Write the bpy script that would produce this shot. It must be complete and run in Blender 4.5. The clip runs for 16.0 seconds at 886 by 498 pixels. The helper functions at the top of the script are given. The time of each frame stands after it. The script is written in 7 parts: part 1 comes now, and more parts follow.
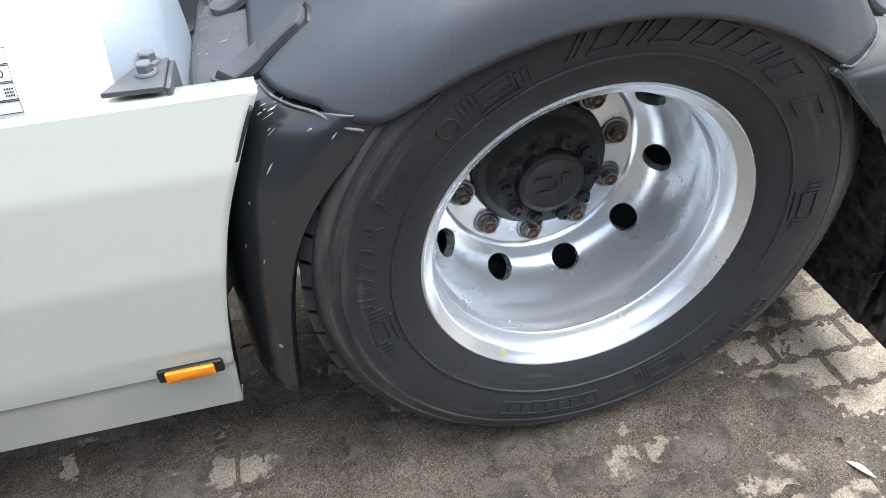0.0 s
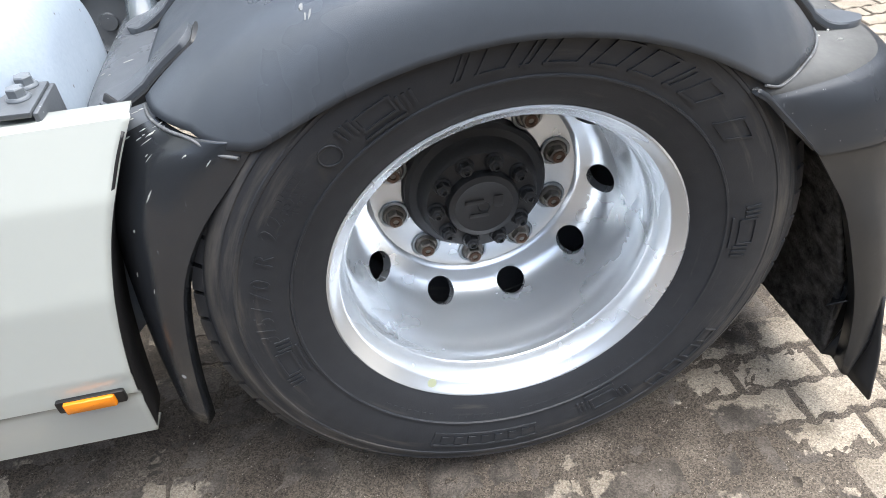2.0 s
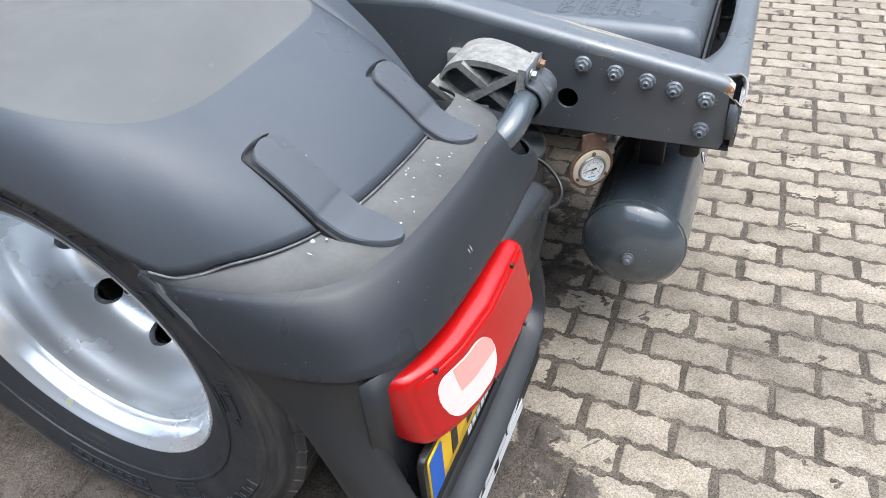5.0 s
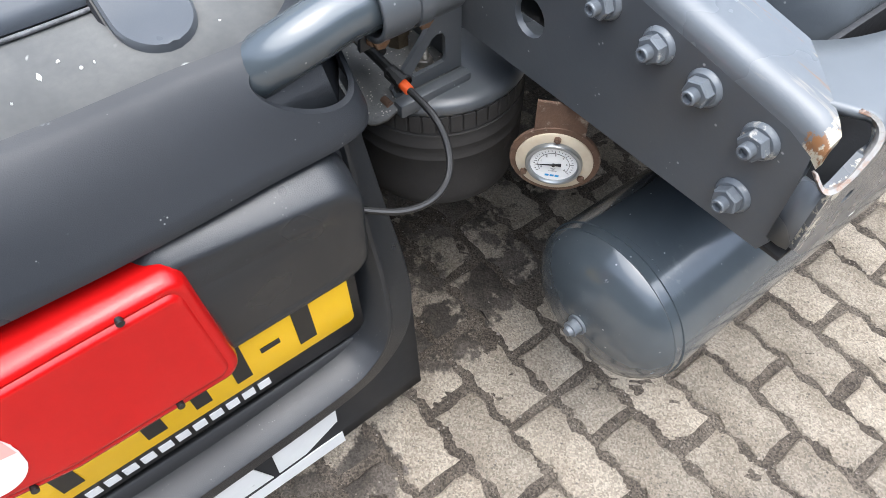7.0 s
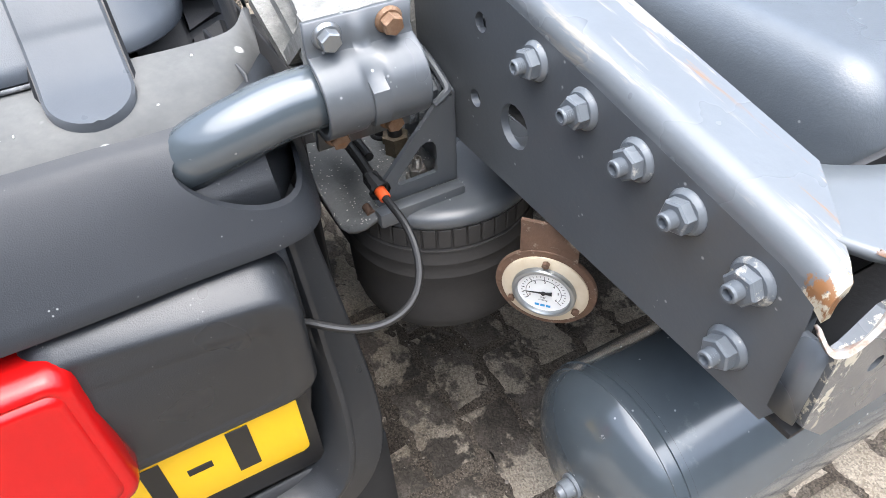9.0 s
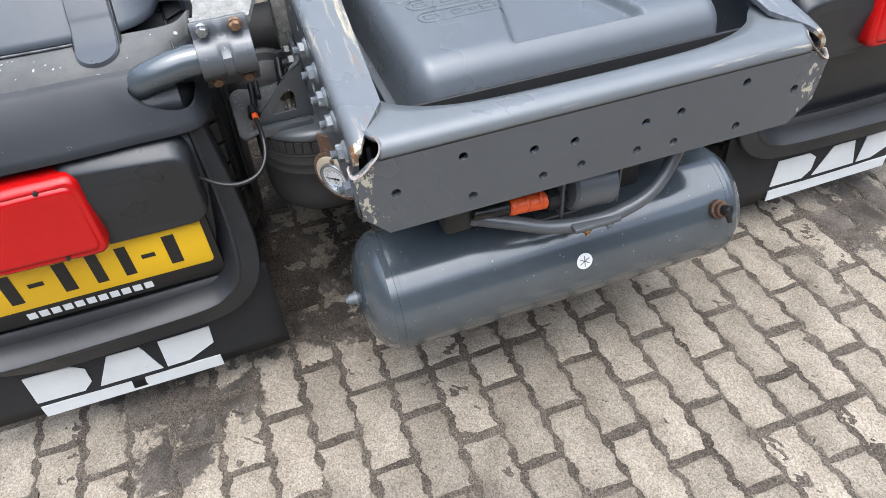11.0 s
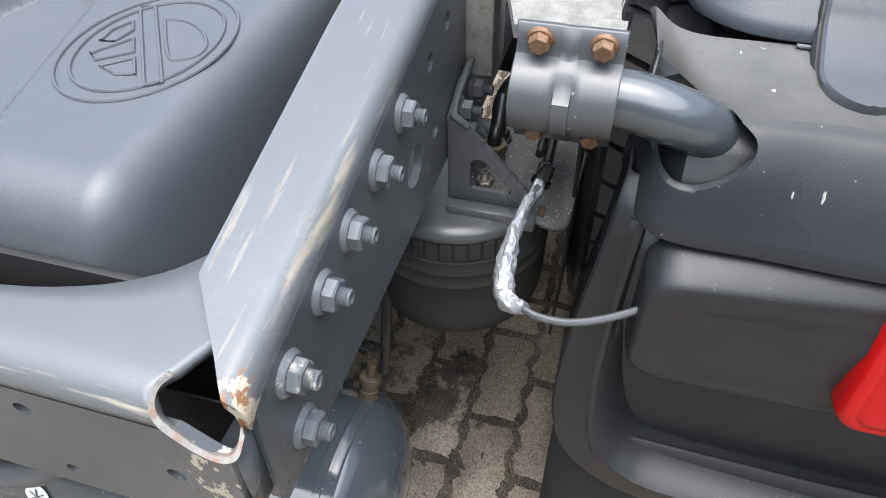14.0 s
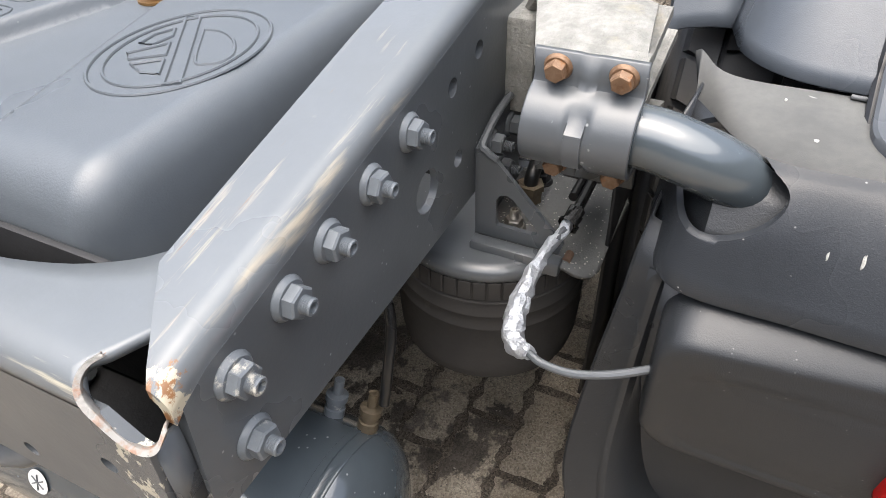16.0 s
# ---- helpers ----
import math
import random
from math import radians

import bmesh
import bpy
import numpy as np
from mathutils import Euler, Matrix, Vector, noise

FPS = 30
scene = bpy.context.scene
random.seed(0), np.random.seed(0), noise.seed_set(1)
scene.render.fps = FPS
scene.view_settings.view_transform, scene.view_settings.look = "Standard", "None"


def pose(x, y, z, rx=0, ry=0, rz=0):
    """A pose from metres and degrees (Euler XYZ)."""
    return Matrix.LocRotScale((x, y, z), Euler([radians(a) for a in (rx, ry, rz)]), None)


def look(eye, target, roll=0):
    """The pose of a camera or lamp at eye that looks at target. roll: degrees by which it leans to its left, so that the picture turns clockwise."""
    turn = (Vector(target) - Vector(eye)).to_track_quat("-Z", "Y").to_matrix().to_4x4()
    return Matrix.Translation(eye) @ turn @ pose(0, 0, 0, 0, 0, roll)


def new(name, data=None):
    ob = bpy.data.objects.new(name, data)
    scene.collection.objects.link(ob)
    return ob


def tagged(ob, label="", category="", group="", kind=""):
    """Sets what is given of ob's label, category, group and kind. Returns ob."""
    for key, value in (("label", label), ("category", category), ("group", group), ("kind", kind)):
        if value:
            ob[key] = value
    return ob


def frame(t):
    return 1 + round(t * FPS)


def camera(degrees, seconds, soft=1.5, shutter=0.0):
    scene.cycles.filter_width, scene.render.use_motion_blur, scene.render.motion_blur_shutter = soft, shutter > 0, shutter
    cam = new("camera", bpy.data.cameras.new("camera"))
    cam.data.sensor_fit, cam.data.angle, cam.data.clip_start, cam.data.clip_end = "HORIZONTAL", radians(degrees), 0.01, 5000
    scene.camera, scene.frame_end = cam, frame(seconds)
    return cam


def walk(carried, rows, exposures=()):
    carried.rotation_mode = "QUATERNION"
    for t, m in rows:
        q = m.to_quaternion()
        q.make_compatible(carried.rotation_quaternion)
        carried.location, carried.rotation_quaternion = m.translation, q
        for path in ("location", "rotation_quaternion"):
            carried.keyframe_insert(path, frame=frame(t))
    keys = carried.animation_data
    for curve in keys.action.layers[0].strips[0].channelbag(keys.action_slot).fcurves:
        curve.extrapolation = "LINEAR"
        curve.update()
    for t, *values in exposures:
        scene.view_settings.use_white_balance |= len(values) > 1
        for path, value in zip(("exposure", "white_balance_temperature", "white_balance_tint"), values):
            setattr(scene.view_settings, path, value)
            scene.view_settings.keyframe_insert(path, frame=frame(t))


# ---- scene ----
cam = camera(67.0, 16.0, soft=0.5)
PATH = [
    (0, (-0.425, -1.967, 1.254), (-0.114, -0.476, -0.043), -3.0),
    (0.5, (-0.392, -1.902, 1.22), (-0.107, -0.399, -0.068), -3.5),
    (1, (-0.401, -1.841, 1.217), (-0.131, -0.332, -0.067), -3.9),
    (1.5, (-0.366, -1.867, 1.216), (-0.113, -0.355, -0.069), -4.2),
    (2, (-0.227, -1.945, 1.238), (0.005, -0.426, -0.043), -4.6),
    (2.5, (-0.057, -1.984, 1.301), (0.143, -0.462, 0.02), -5.0),
    (3, (0.184, -1.961, 1.364), (0.174, -0.418, 0.093), -4.1),
    (3.5, (0.417, -1.949, 1.37), (0.105, -0.428, 0.109), -4.2),
    (4, (0.638, -1.951, 1.373), (0.021, -0.51, 0.13), -4.5),
    (4.5, (0.842, -1.847, 1.36), (0.203, -0.415, 0.118), -4.7),
    (5, (1.009, -1.663, 1.354), (0.334, -0.252, 0.108), -4.6),
    (5.2, (1.081, -1.59, 1.337), (0.394, -0.187, 0.087), -4.5),
    (7.3, (1.139, -0.751, 1.078), (0.122, -0.107, -0.519), -3.4),
    (7.5, (1.111, -0.725, 1.043), (-0.001, -0.019, -0.462), -3.4),
    (8, (1.067, -0.692, 0.95), (-0.197, 0.095, -0.385), -3.3),
    (8.2, (1.064, -0.689, 0.949), (-0.206, 0.092, -0.385), -3.3),
    (10.3, (1.597, -0.693, 1.297), (0.217, -0.261, -0.085), -4.1),
    (10.5, (1.682, -0.65, 1.303), (0.299, -0.224, -0.078), -4.2),
    (11, (1.781, -0.492, 1.293), (0.393, -0.076, -0.087), -4.3),
    (11.5, (1.769, -0.251, 1.302), (0.351, 0.166, -0.046), -4.4),
    (12, (1.751, -0.023, 1.306), (0.323, 0.385, -0.034), -4.4),
    (12.5, (1.745, 0.182, 1.33), (0.277, 0.457, -0.001), -2.8),
    (13, (1.581, 0.369, 1.269), (0.22, 0.476, -0.193), -2.4),
    (13.5, (1.375, 0.493, 1.187), (-0.007, 0.336, -0.25), -2.3),
    (14, (1.2, 0.573, 1.108), (-0.16, 0.157, -0.297), -1.4),
    (14.5, (1.153, 0.612, 1.065), (-0.247, -0.02, -0.217), -0.8),
    (15, (1.151, 0.628, 1.067), (-0.243, -0.042, -0.202), -1.3),
    (15.5, (1.16, 0.635, 1.071), (-0.219, -0.053, -0.204), -1.6),
    (16, (1.17, 0.645, 1.07), (-0.202, -0.055, -0.206), -1.9),
]
walk(cam, [(t, look(eye, target, roll)) for t, eye, target, roll in PATH],
     exposures=((0, 1.8, 6230, 7), (1, 1.86, 6250, 7), (2, 1.98, 6290, 8), (2.5, 1.92, 6220, 9), (3.5, 1.76, 6100, 9), (5, 1.56, 6000, 8), (7.4, 1.88, 6050, 9), (8.2, 2.42, 6150, 10), (10.4, 1.5, 6050, 9), (11.5, 1.48, 6000, 9),
                (12.5, 1.5, 5970, 9), (13.5, 1.5, 5950, 9), (14, 1.62, 6220, 10), (15, 1.78, 6650, 10), (16, 1.76, 6650, 10)))

# ---- world, sun, exposure ----
world = bpy.data.worlds.new("world")
scene.world = world
world.use_nodes = True
wn, wl = world.node_tree.nodes, world.node_tree.links
sky = wn.new("ShaderNodeTexSky")
sky.sky_type = "NISHITA"
sky.sun_disc = False
sky.sun_elevation, sky.sun_rotation = radians(78), radians(103)
sky.air_density, sky.dust_density, sky.ozone_density = 1.0, 4.0, 1.0
wn["Background"].inputs["Strength"].default_value = 0.14
grey = wn.new("ShaderNodeHueSaturation")  # thin cloud
grey.inputs["Saturation"].default_value = 0.68
wl.new(sky.outputs["Color"], grey.inputs["Color"])
wl.new(grey.outputs["Color"], wn["Background"].inputs["Color"])
sun = new("sun", bpy.data.lights.new("sun", "SUN"))
sun.data.energy, sun.data.angle, sun.data.color = 1.4, radians(85), (1.0, 0.98, 0.95)
sun.matrix_world = look((1.1, 0.1, 5.2), (0, 0, 0))


# ---- materials ----
HX, HZ = 0.005, 0.5  # wheel axis


def material(name, base, dark=None, rough=0.5, metal=0.0, scale=40.0, large=3.0, mix=0.5, bump=0.1, bump_scale=None,
             specks=None, speck_scale=60.0, speck_amount=0.0, stain=None, stain_scale=5.0, stain_amount=0.0, spread=0.15,
             trans=0.0, coat=0.0, speck_size=0.12, random_value=0.0, island=False, gloss=0.5):
    m = bpy.data.materials.new(name)
    m.use_nodes = True
    t = m.node_tree
    b = t.nodes["Principled BSDF"]
    co = t.nodes.new("ShaderNodeTexCoord")
    dark = dark or tuple(c * 0.7 for c in base)

    def noise_at(s, detail=6.0, roughness=0.6):
        n = t.nodes.new("ShaderNodeTexNoise")
        n.inputs["Scale"].default_value, n.inputs["Detail"].default_value, n.inputs["Roughness"].default_value = s, detail, roughness
        t.links.new(co.outputs["Object"], n.inputs["Vector"])
        return n.outputs["Fac"]

    def ramp(v, lo, hi):
        r = t.nodes.new("ShaderNodeMapRange")
        r.inputs["From Min"].default_value, r.inputs["From Max"].default_value = lo, hi
        t.links.new(v, r.inputs["Value"])
        return r.outputs["Result"]

    def blend(f, a, c):
        x = t.nodes.new("ShaderNodeMix")
        x.data_type = "RGBA"
        t.links.new(f, x.inputs["Factor"])
        for s, v in ((x.inputs["A"], a), (x.inputs["B"], c)):
            if isinstance(v, tuple):
                s.default_value = (*v, 1)
            else:
                t.links.new(v, s)
        return x.outputs["Result"]

    def times(a, c):
        x = t.nodes.new("ShaderNodeMath")
        x.operation = "MULTIPLY"
        for s, v in ((x.inputs[0], a), (x.inputs[1], c)):
            if isinstance(v, (int, float)):
                s.default_value = v
            else:
                t.links.new(v, s)
        return x.outputs[0]

    fine, big = noise_at(scale), noise_at(large, 4.0)
    col = blend(times(ramp(big, 0.3, 0.7), mix), base, dark)
    col = blend(times(ramp(fine, 0.35, 0.75), mix * 0.6), col, dark)
    if stain:
        col = blend(times(ramp(noise_at(stain_scale, 8.0, 0.7), 0.62 - stain_amount, 0.72 - stain_amount), 0.8), col, stain)
    if specks:
        v = t.nodes.new("ShaderNodeTexVoronoi")
        v.inputs["Scale"].default_value = speck_scale
        t.links.new(co.outputs["Object"], v.inputs["Vector"])
        near = ramp(v.outputs["Distance"], speck_size + 0.1, speck_size)
        few = ramp(noise_at(speck_scale * 0.31, 2.0), 0.68 - speck_amount, 0.70 - speck_amount)
        col = blend(times(times(near, few), 0.85), col, specks)
    if random_value:
        o = t.nodes.new("ShaderNodeNewGeometry" if island else "ShaderNodeObjectInfo")
        h = t.nodes.new("ShaderNodeHueSaturation")
        t.links.new(ramp(o.outputs["Random Per Island" if island else "Random"], 0.0, 1.0), h.inputs["Value"])
        r = h.inputs["Value"].links[0].from_node
        r.inputs["To Min"].default_value, r.inputs["To Max"].default_value = 1 - random_value, 1 + random_value * 0.6
        t.links.new(col, h.inputs["Color"])
        col = h.outputs["Color"]
    t.links.new(col, b.inputs["Base Color"])
    rr = t.nodes.new("ShaderNodeMapRange")
    rr.inputs["To Min"].default_value, rr.inputs["To Max"].default_value = max(0.03, rough - spread), min(1.0, rough + spread)
    t.links.new(big, rr.inputs["Value"])
    rr.inputs["From Min"].default_value, rr.inputs["From Max"].default_value = 0.3, 0.7
    t.links.new(rr.outputs["Result"], b.inputs["Roughness"])
    b.inputs["Metallic"].default_value = metal
    b.inputs["Specular IOR Level"].default_value = gloss
    b.inputs["Transmission Weight"].default_value = trans
    b.inputs["Coat Weight"].default_value = coat
    if bump:
        n = t.nodes.new("ShaderNodeBump")
        n.inputs["Strength"].default_value, n.inputs["Distance"].default_value = bump, 0.004
        t.links.new(noise_at(bump_scale or scale * 2.0), n.inputs["Height"])
        t.links.new(n.outputs["Normal"], b.inputs["Normal"])
    return m


PLASTIC = material("grey_plastic", (0.070, 0.080, 0.093), (0.052, 0.060, 0.071), 0.34, scale=70, large=2.5, bump=0.11, bump_scale=1000,
                   specks=(0.5, 0.5, 0.48), speck_scale=75, speck_amount=-0.03, gloss=0.34)
PLASTIC_DARK = material("black_plastic", (0.02, 0.022, 0.0245), (0.014, 0.0155, 0.0175), 0.36, scale=90, bump=0.16, bump_scale=760,
                        specks=(0.13, 0.13, 0.127), speck_scale=210, speck_amount=0.1, speck_size=0.08, gloss=0.5)
BAND = material("band_plastic", (0.025, 0.028, 0.032), (0.018, 0.02, 0.0235), 0.36, scale=80, large=2.5, bump=0.13, bump_scale=900,
                specks=(0.3, 0.3, 0.29), speck_scale=170, speck_amount=0.05, speck_size=0.08, gloss=0.4)
STRAP = material("strap_plastic", (0.088, 0.096, 0.106), (0.066, 0.073, 0.082), 0.34, scale=40, large=6, bump=0.05, bump_scale=500, gloss=0.2)
TOP_PLASTIC = material("lighter_cover_top", (0.134, 0.136, 0.132), (0.098, 0.102, 0.102), 0.5, scale=12, large=3.5, mix=0.7, bump=0.08, bump_scale=700,
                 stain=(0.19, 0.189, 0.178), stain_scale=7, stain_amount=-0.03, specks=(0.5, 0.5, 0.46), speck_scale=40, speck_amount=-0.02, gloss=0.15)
LEDGE = material("dusty_plastic", (0.135, 0.135, 0.129), (0.085, 0.087, 0.087), 0.6, scale=140, large=12, mix=0.8, bump=0.12, bump_scale=1500,
                 specks=(0.62, 0.62, 0.58), speck_scale=42, speck_amount=0.1, gloss=0.15)
PLASTIC_LID = material("grey_lid_plastic", (0.103, 0.116, 0.129), (0.074, 0.085, 0.095), 0.33, scale=60, large=3, bump=0.12, bump_scale=500, specks=(0.3, 0.31, 0.31), speck_scale=120, speck_amount=0.0, speck_size=0.08,
                       stain=(0.13, 0.135, 0.137), stain_scale=9, stain_amount=-0.06, gloss=0.6)
GRITTY = material("gritty_steel", (0.115, 0.117, 0.114), (0.06, 0.062, 0.06), 0.65, scale=160, large=9, bump=0.4, bump_scale=260, specks=(0.5, 0.47, 0.42), speck_scale=210, speck_amount=0.2, speck_size=0.14)
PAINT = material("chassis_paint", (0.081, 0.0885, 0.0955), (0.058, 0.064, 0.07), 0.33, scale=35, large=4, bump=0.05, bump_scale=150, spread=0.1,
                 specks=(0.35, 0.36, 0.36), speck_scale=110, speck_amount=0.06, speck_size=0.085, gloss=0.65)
# chassis paint lightened for the flange top: light put into colour, plus scuffs
PAINT_TOP_LIT = material("lit_scuffed_chassis_paint", (0.13, 0.143, 0.154), (0.092, 0.103, 0.112), 0.33, scale=30, large=6, bump=0.05, bump_scale=120,
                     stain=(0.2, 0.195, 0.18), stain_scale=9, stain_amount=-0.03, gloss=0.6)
TANK = material("tank_paint", (0.066, 0.08, 0.09), (0.047, 0.058, 0.066), 0.17, scale=20, large=5, bump=0.04, bump_scale=40, spread=0.07, coat=0.3,
                stain=(0.125, 0.136, 0.132), stain_scale=9, stain_amount=0.0, gloss=0.8, specks=(0.3, 0.32, 0.32), speck_scale=100, speck_amount=0.1, speck_size=0.07)
RUBBER = material("tyre_rubber", (0.033, 0.0355, 0.04), (0.021, 0.023, 0.0265), 0.5, scale=40, large=5, bump=0.12, bump_scale=350,
                  stain=(0.05, 0.047, 0.042), stain_scale=9, stain_amount=-0.04, gloss=0.35)
BELLOWS = material("dusty_rubber", (0.052, 0.049, 0.046), (0.03, 0.029, 0.028), 0.75, scale=30, large=6, bump=0.15, bump_scale=120,
                   stain=(0.1, 0.091, 0.08), stain_scale=9, stain_amount=0.02, gloss=0.2)
ALLOY = material("polished_aluminium", (0.86, 0.895, 0.92), (0.78, 0.815, 0.85), 0.265, 0.72, scale=60, large=5, mix=0.1, bump=0.0, spread=0.03)
turning = ALLOY.node_tree.nodes.new("ShaderNodeTangent")  # fine turning marks run round the axle
turning.direction_type, turning.axis = "RADIAL", "Y"
ALLOY.node_tree.links.new(turning.outputs["Tangent"], ALLOY.node_tree.nodes["Principled BSDF"].inputs["Tangent"])
ALLOY.node_tree.nodes["Principled BSDF"].inputs["Anisotropic"].default_value = 0.3
# for grimy parts, and for sheets that carry shade in their colour
BLACK = material("grime_and_shade_black", (0.016, 0.016, 0.017), (0.01, 0.01, 0.01), 0.6, scale=50, bump=0.2)
HUB = material("hub_cast_black", (0.024, 0.0255, 0.028), (0.014, 0.015, 0.0165), 0.5, scale=50, bump=0.15, bump_scale=200)
STEEL = material("zinc_steel", (0.36, 0.38, 0.39), (0.2, 0.21, 0.21), 0.38, 0.8, scale=80, bump=0.1)
PAINTED_BOLT = material("painted_bolt", (0.145, 0.16, 0.174), (0.065, 0.077, 0.089), 0.36, 0.0, scale=90, bump=0.1, stain=(0.5, 0.48, 0.42), stain_scale=55, stain_amount=0.0)
CHIPPED_BOLT = material("chipped_bolt", (0.145, 0.16, 0.174), (0.065, 0.077, 0.089), 0.42, 0.0, scale=90, bump=0.15, stain=(0.5, 0.47, 0.4), stain_scale=70, stain_amount=0.08)
NUT = material("dirty_wheel_nut", (0.3, 0.28, 0.25), (0.12, 0.1, 0.08), 0.45, 0.7, scale=90, large=40, bump=0.2)
RUSTY = material("rusty_steel", (0.15, 0.085, 0.052), (0.05, 0.034, 0.026), 0.8, 0.1, scale=90, large=25, bump=0.4, stain=(0.35, 0.3, 0.24), stain_scale=45, stain_amount=0.04)
RUST_BOLT = material("rusting_bolt", (0.28, 0.185, 0.12), (0.15, 0.075, 0.035), 0.6, 0.3, scale=150, large=60, mix=0.8, bump=0.3, stain=(0.31, 0.12, 0.03), stain_scale=70, stain_amount=0.03)
WHITE = material("white_vehicle_paint", (0.52, 0.545, 0.505), (0.49, 0.515, 0.475), 0.22, scale=30, large=2, mix=0.4, bump=0.01, coat=0.6, spread=0.05,
                 specks=(0.3, 0.25, 0.2), speck_scale=40, speck_amount=-0.12)
# tank paint in two copies, shaded and sunlit; light put into the colour
TANK_SHADED = material("shaded_tank_paint", (0.35, 0.4, 0.45), (0.24, 0.295, 0.36), 0.45, scale=140, large=3, mix=0.7, bump=0.03,
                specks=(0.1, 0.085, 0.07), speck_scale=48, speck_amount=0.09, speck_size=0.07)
TANK_LIT = material("lit_tank_paint", (0.8, 0.81, 0.82), (0.74, 0.75, 0.77), 0.35, scale=90, large=3, mix=0.4, bump=0.02, specks=(0.13, 0.1, 0.08), speck_scale=34, speck_amount=0.13, speck_size=0.1)
CAST = material("cast_aluminium", (0.33, 0.325, 0.3), (0.16, 0.16, 0.148), 0.75, 0.1, scale=170, large=45, mix=0.9, bump=0.7, bump_scale=220,
                stain=(0.3, 0.28, 0.22), stain_scale=16, stain_amount=0.0)
RED = material("red_lens", (0.41, 0.005, 0.005), (0.31, 0.003, 0.003), 0.2, scale=60, large=7, mix=0.5, bump=0.05, bump_scale=200, coat=0.06, spread=0.05, gloss=0.4)
CLEAR = material("clear_lens", (0.78, 0.66, 0.62), (0.66, 0.54, 0.52), 0.18, scale=60, bump=0.08, bump_scale=300, coat=0.6, spread=0.05)
PINK = material("pink_lens", (0.74, 0.36, 0.32), (0.68, 0.28, 0.25), 0.18, scale=60, bump=0.05, bump_scale=300, coat=0.6, spread=0.05)
AMBER = material("amber_lens", (0.85, 0.27, 0.01), (0.75, 0.2, 0.005), 0.2, scale=90, bump=0.1, bump_scale=500, coat=0.5, spread=0.05)
YELLOW = material("plate_yellow", (0.82, 0.5, 0.005), (0.75, 0.44, 0.004), 0.35, scale=40, mix=0.4, bump=0.02, spread=0.05)
BLUE = material("plate_blue", (0.01, 0.12, 0.55), (0.01, 0.1, 0.45), 0.35, scale=40, bump=0.02, spread=0.05)
PRINT = material("black_print", (0.012, 0.012, 0.012), rough=0.4, bump=0)
WHITE_PRINT = material("white_print", (0.68, 0.7, 0.7), (0.55, 0.57, 0.57), 0.5, scale=60, large=12, bump=0.05,
                       stain=(0.12, 0.12, 0.12), stain_scale=38, stain_amount=-0.06)
SHELL = material("glossy_scuffed_plastic", (0.02, 0.0225, 0.026), (0.013, 0.015, 0.0175), 0.2, scale=30, large=5, bump=0.04, bump_scale=500, spread=0.06, specks=(0.35, 0.36, 0.36), speck_scale=42, speck_amount=0.02,
                 stain=(0.1, 0.118, 0.135), stain_scale=7, stain_amount=-0.07, gloss=1.0)
SEAM = material("scratched_seam", (0.15, 0.155, 0.16), (0.05, 0.053, 0.056), 0.5, scale=160, large=40, mix=0.9, bump=0.3, bump_scale=200, stain=(0.34, 0.35, 0.35), stain_scale=50, stain_amount=0.02)
FLAP = material("flap_rubber", (0.026, 0.027, 0.029), (0.016, 0.017, 0.018), 0.55, scale=40, bump=0.08, gloss=0.25)
SPRAY = material("spray_mat", (0.13, 0.124, 0.115), (0.012, 0.012, 0.011), 0.9, scale=110, large=30, mix=1.0, bump=1.0, bump_scale=120, gloss=0.2)
ORANGE = material("orange_plastic", (0.8, 0.12, 0.025), (0.7, 0.09, 0.02), 0.35, scale=60, bump=0.02)
FOIL = material("silver_foil", (0.5, 0.52, 0.55), (0.3, 0.32, 0.35), 0.42, 0.6, scale=60, large=25, bump=0.8, bump_scale=110)
BRASS = material("grimy_brass", (0.15, 0.118, 0.075), (0.065, 0.05, 0.036), 0.5, 0.4, scale=90, large=30, bump=0.3)
SCUFF = material("pale_scuff", (0.27, 0.275, 0.275), (0.12, 0.125, 0.125), 0.7, scale=300, mix=1.0, bump=0.1)
DROPPING = material("dried_white", (0.46, 0.46, 0.43), (0.3, 0.3, 0.28), 0.8, scale=200, bump=0.3)
SCRAPE_RUST = material("scraped_rusty_edge", (0.32, 0.315, 0.3), (0.19, 0.165, 0.135), 0.65, 0.1, scale=120, large=30, bump=0.4, stain=(0.27, 0.1, 0.032), stain_scale=30, stain_amount=0.14)
GRIT = material("grit", (0.3, 0.27, 0.23), (0.12, 0.1, 0.085), 0.85, scale=30, large=12, bump=0)
DIAL = material("dial_white", (0.78, 0.79, 0.78), (0.72, 0.73, 0.72), 0.3, scale=60, bump=0)
GAUGE_RING = material("gauge_plate", (0.62, 0.56, 0.44), (0.4, 0.3, 0.18), 0.55, 0.1, scale=60, large=20, bump=0.2, stain=(0.22, 0.1, 0.04), stain_scale=45, stain_amount=-0.03)
PAVER = material("concrete_paver", (0.356, 0.314, 0.254), (0.205, 0.173, 0.132), 0.88, scale=260, large=9, mix=0.8, bump=1.0, bump_scale=210, specks=(0.12, 0.108, 0.094), speck_scale=130, speck_size=0.19, speck_amount=0.11, stain=(0.2, 0.172, 0.138), stain_scale=8, stain_amount=0.02, random_value=0.17, spread=0.08, gloss=0.2)
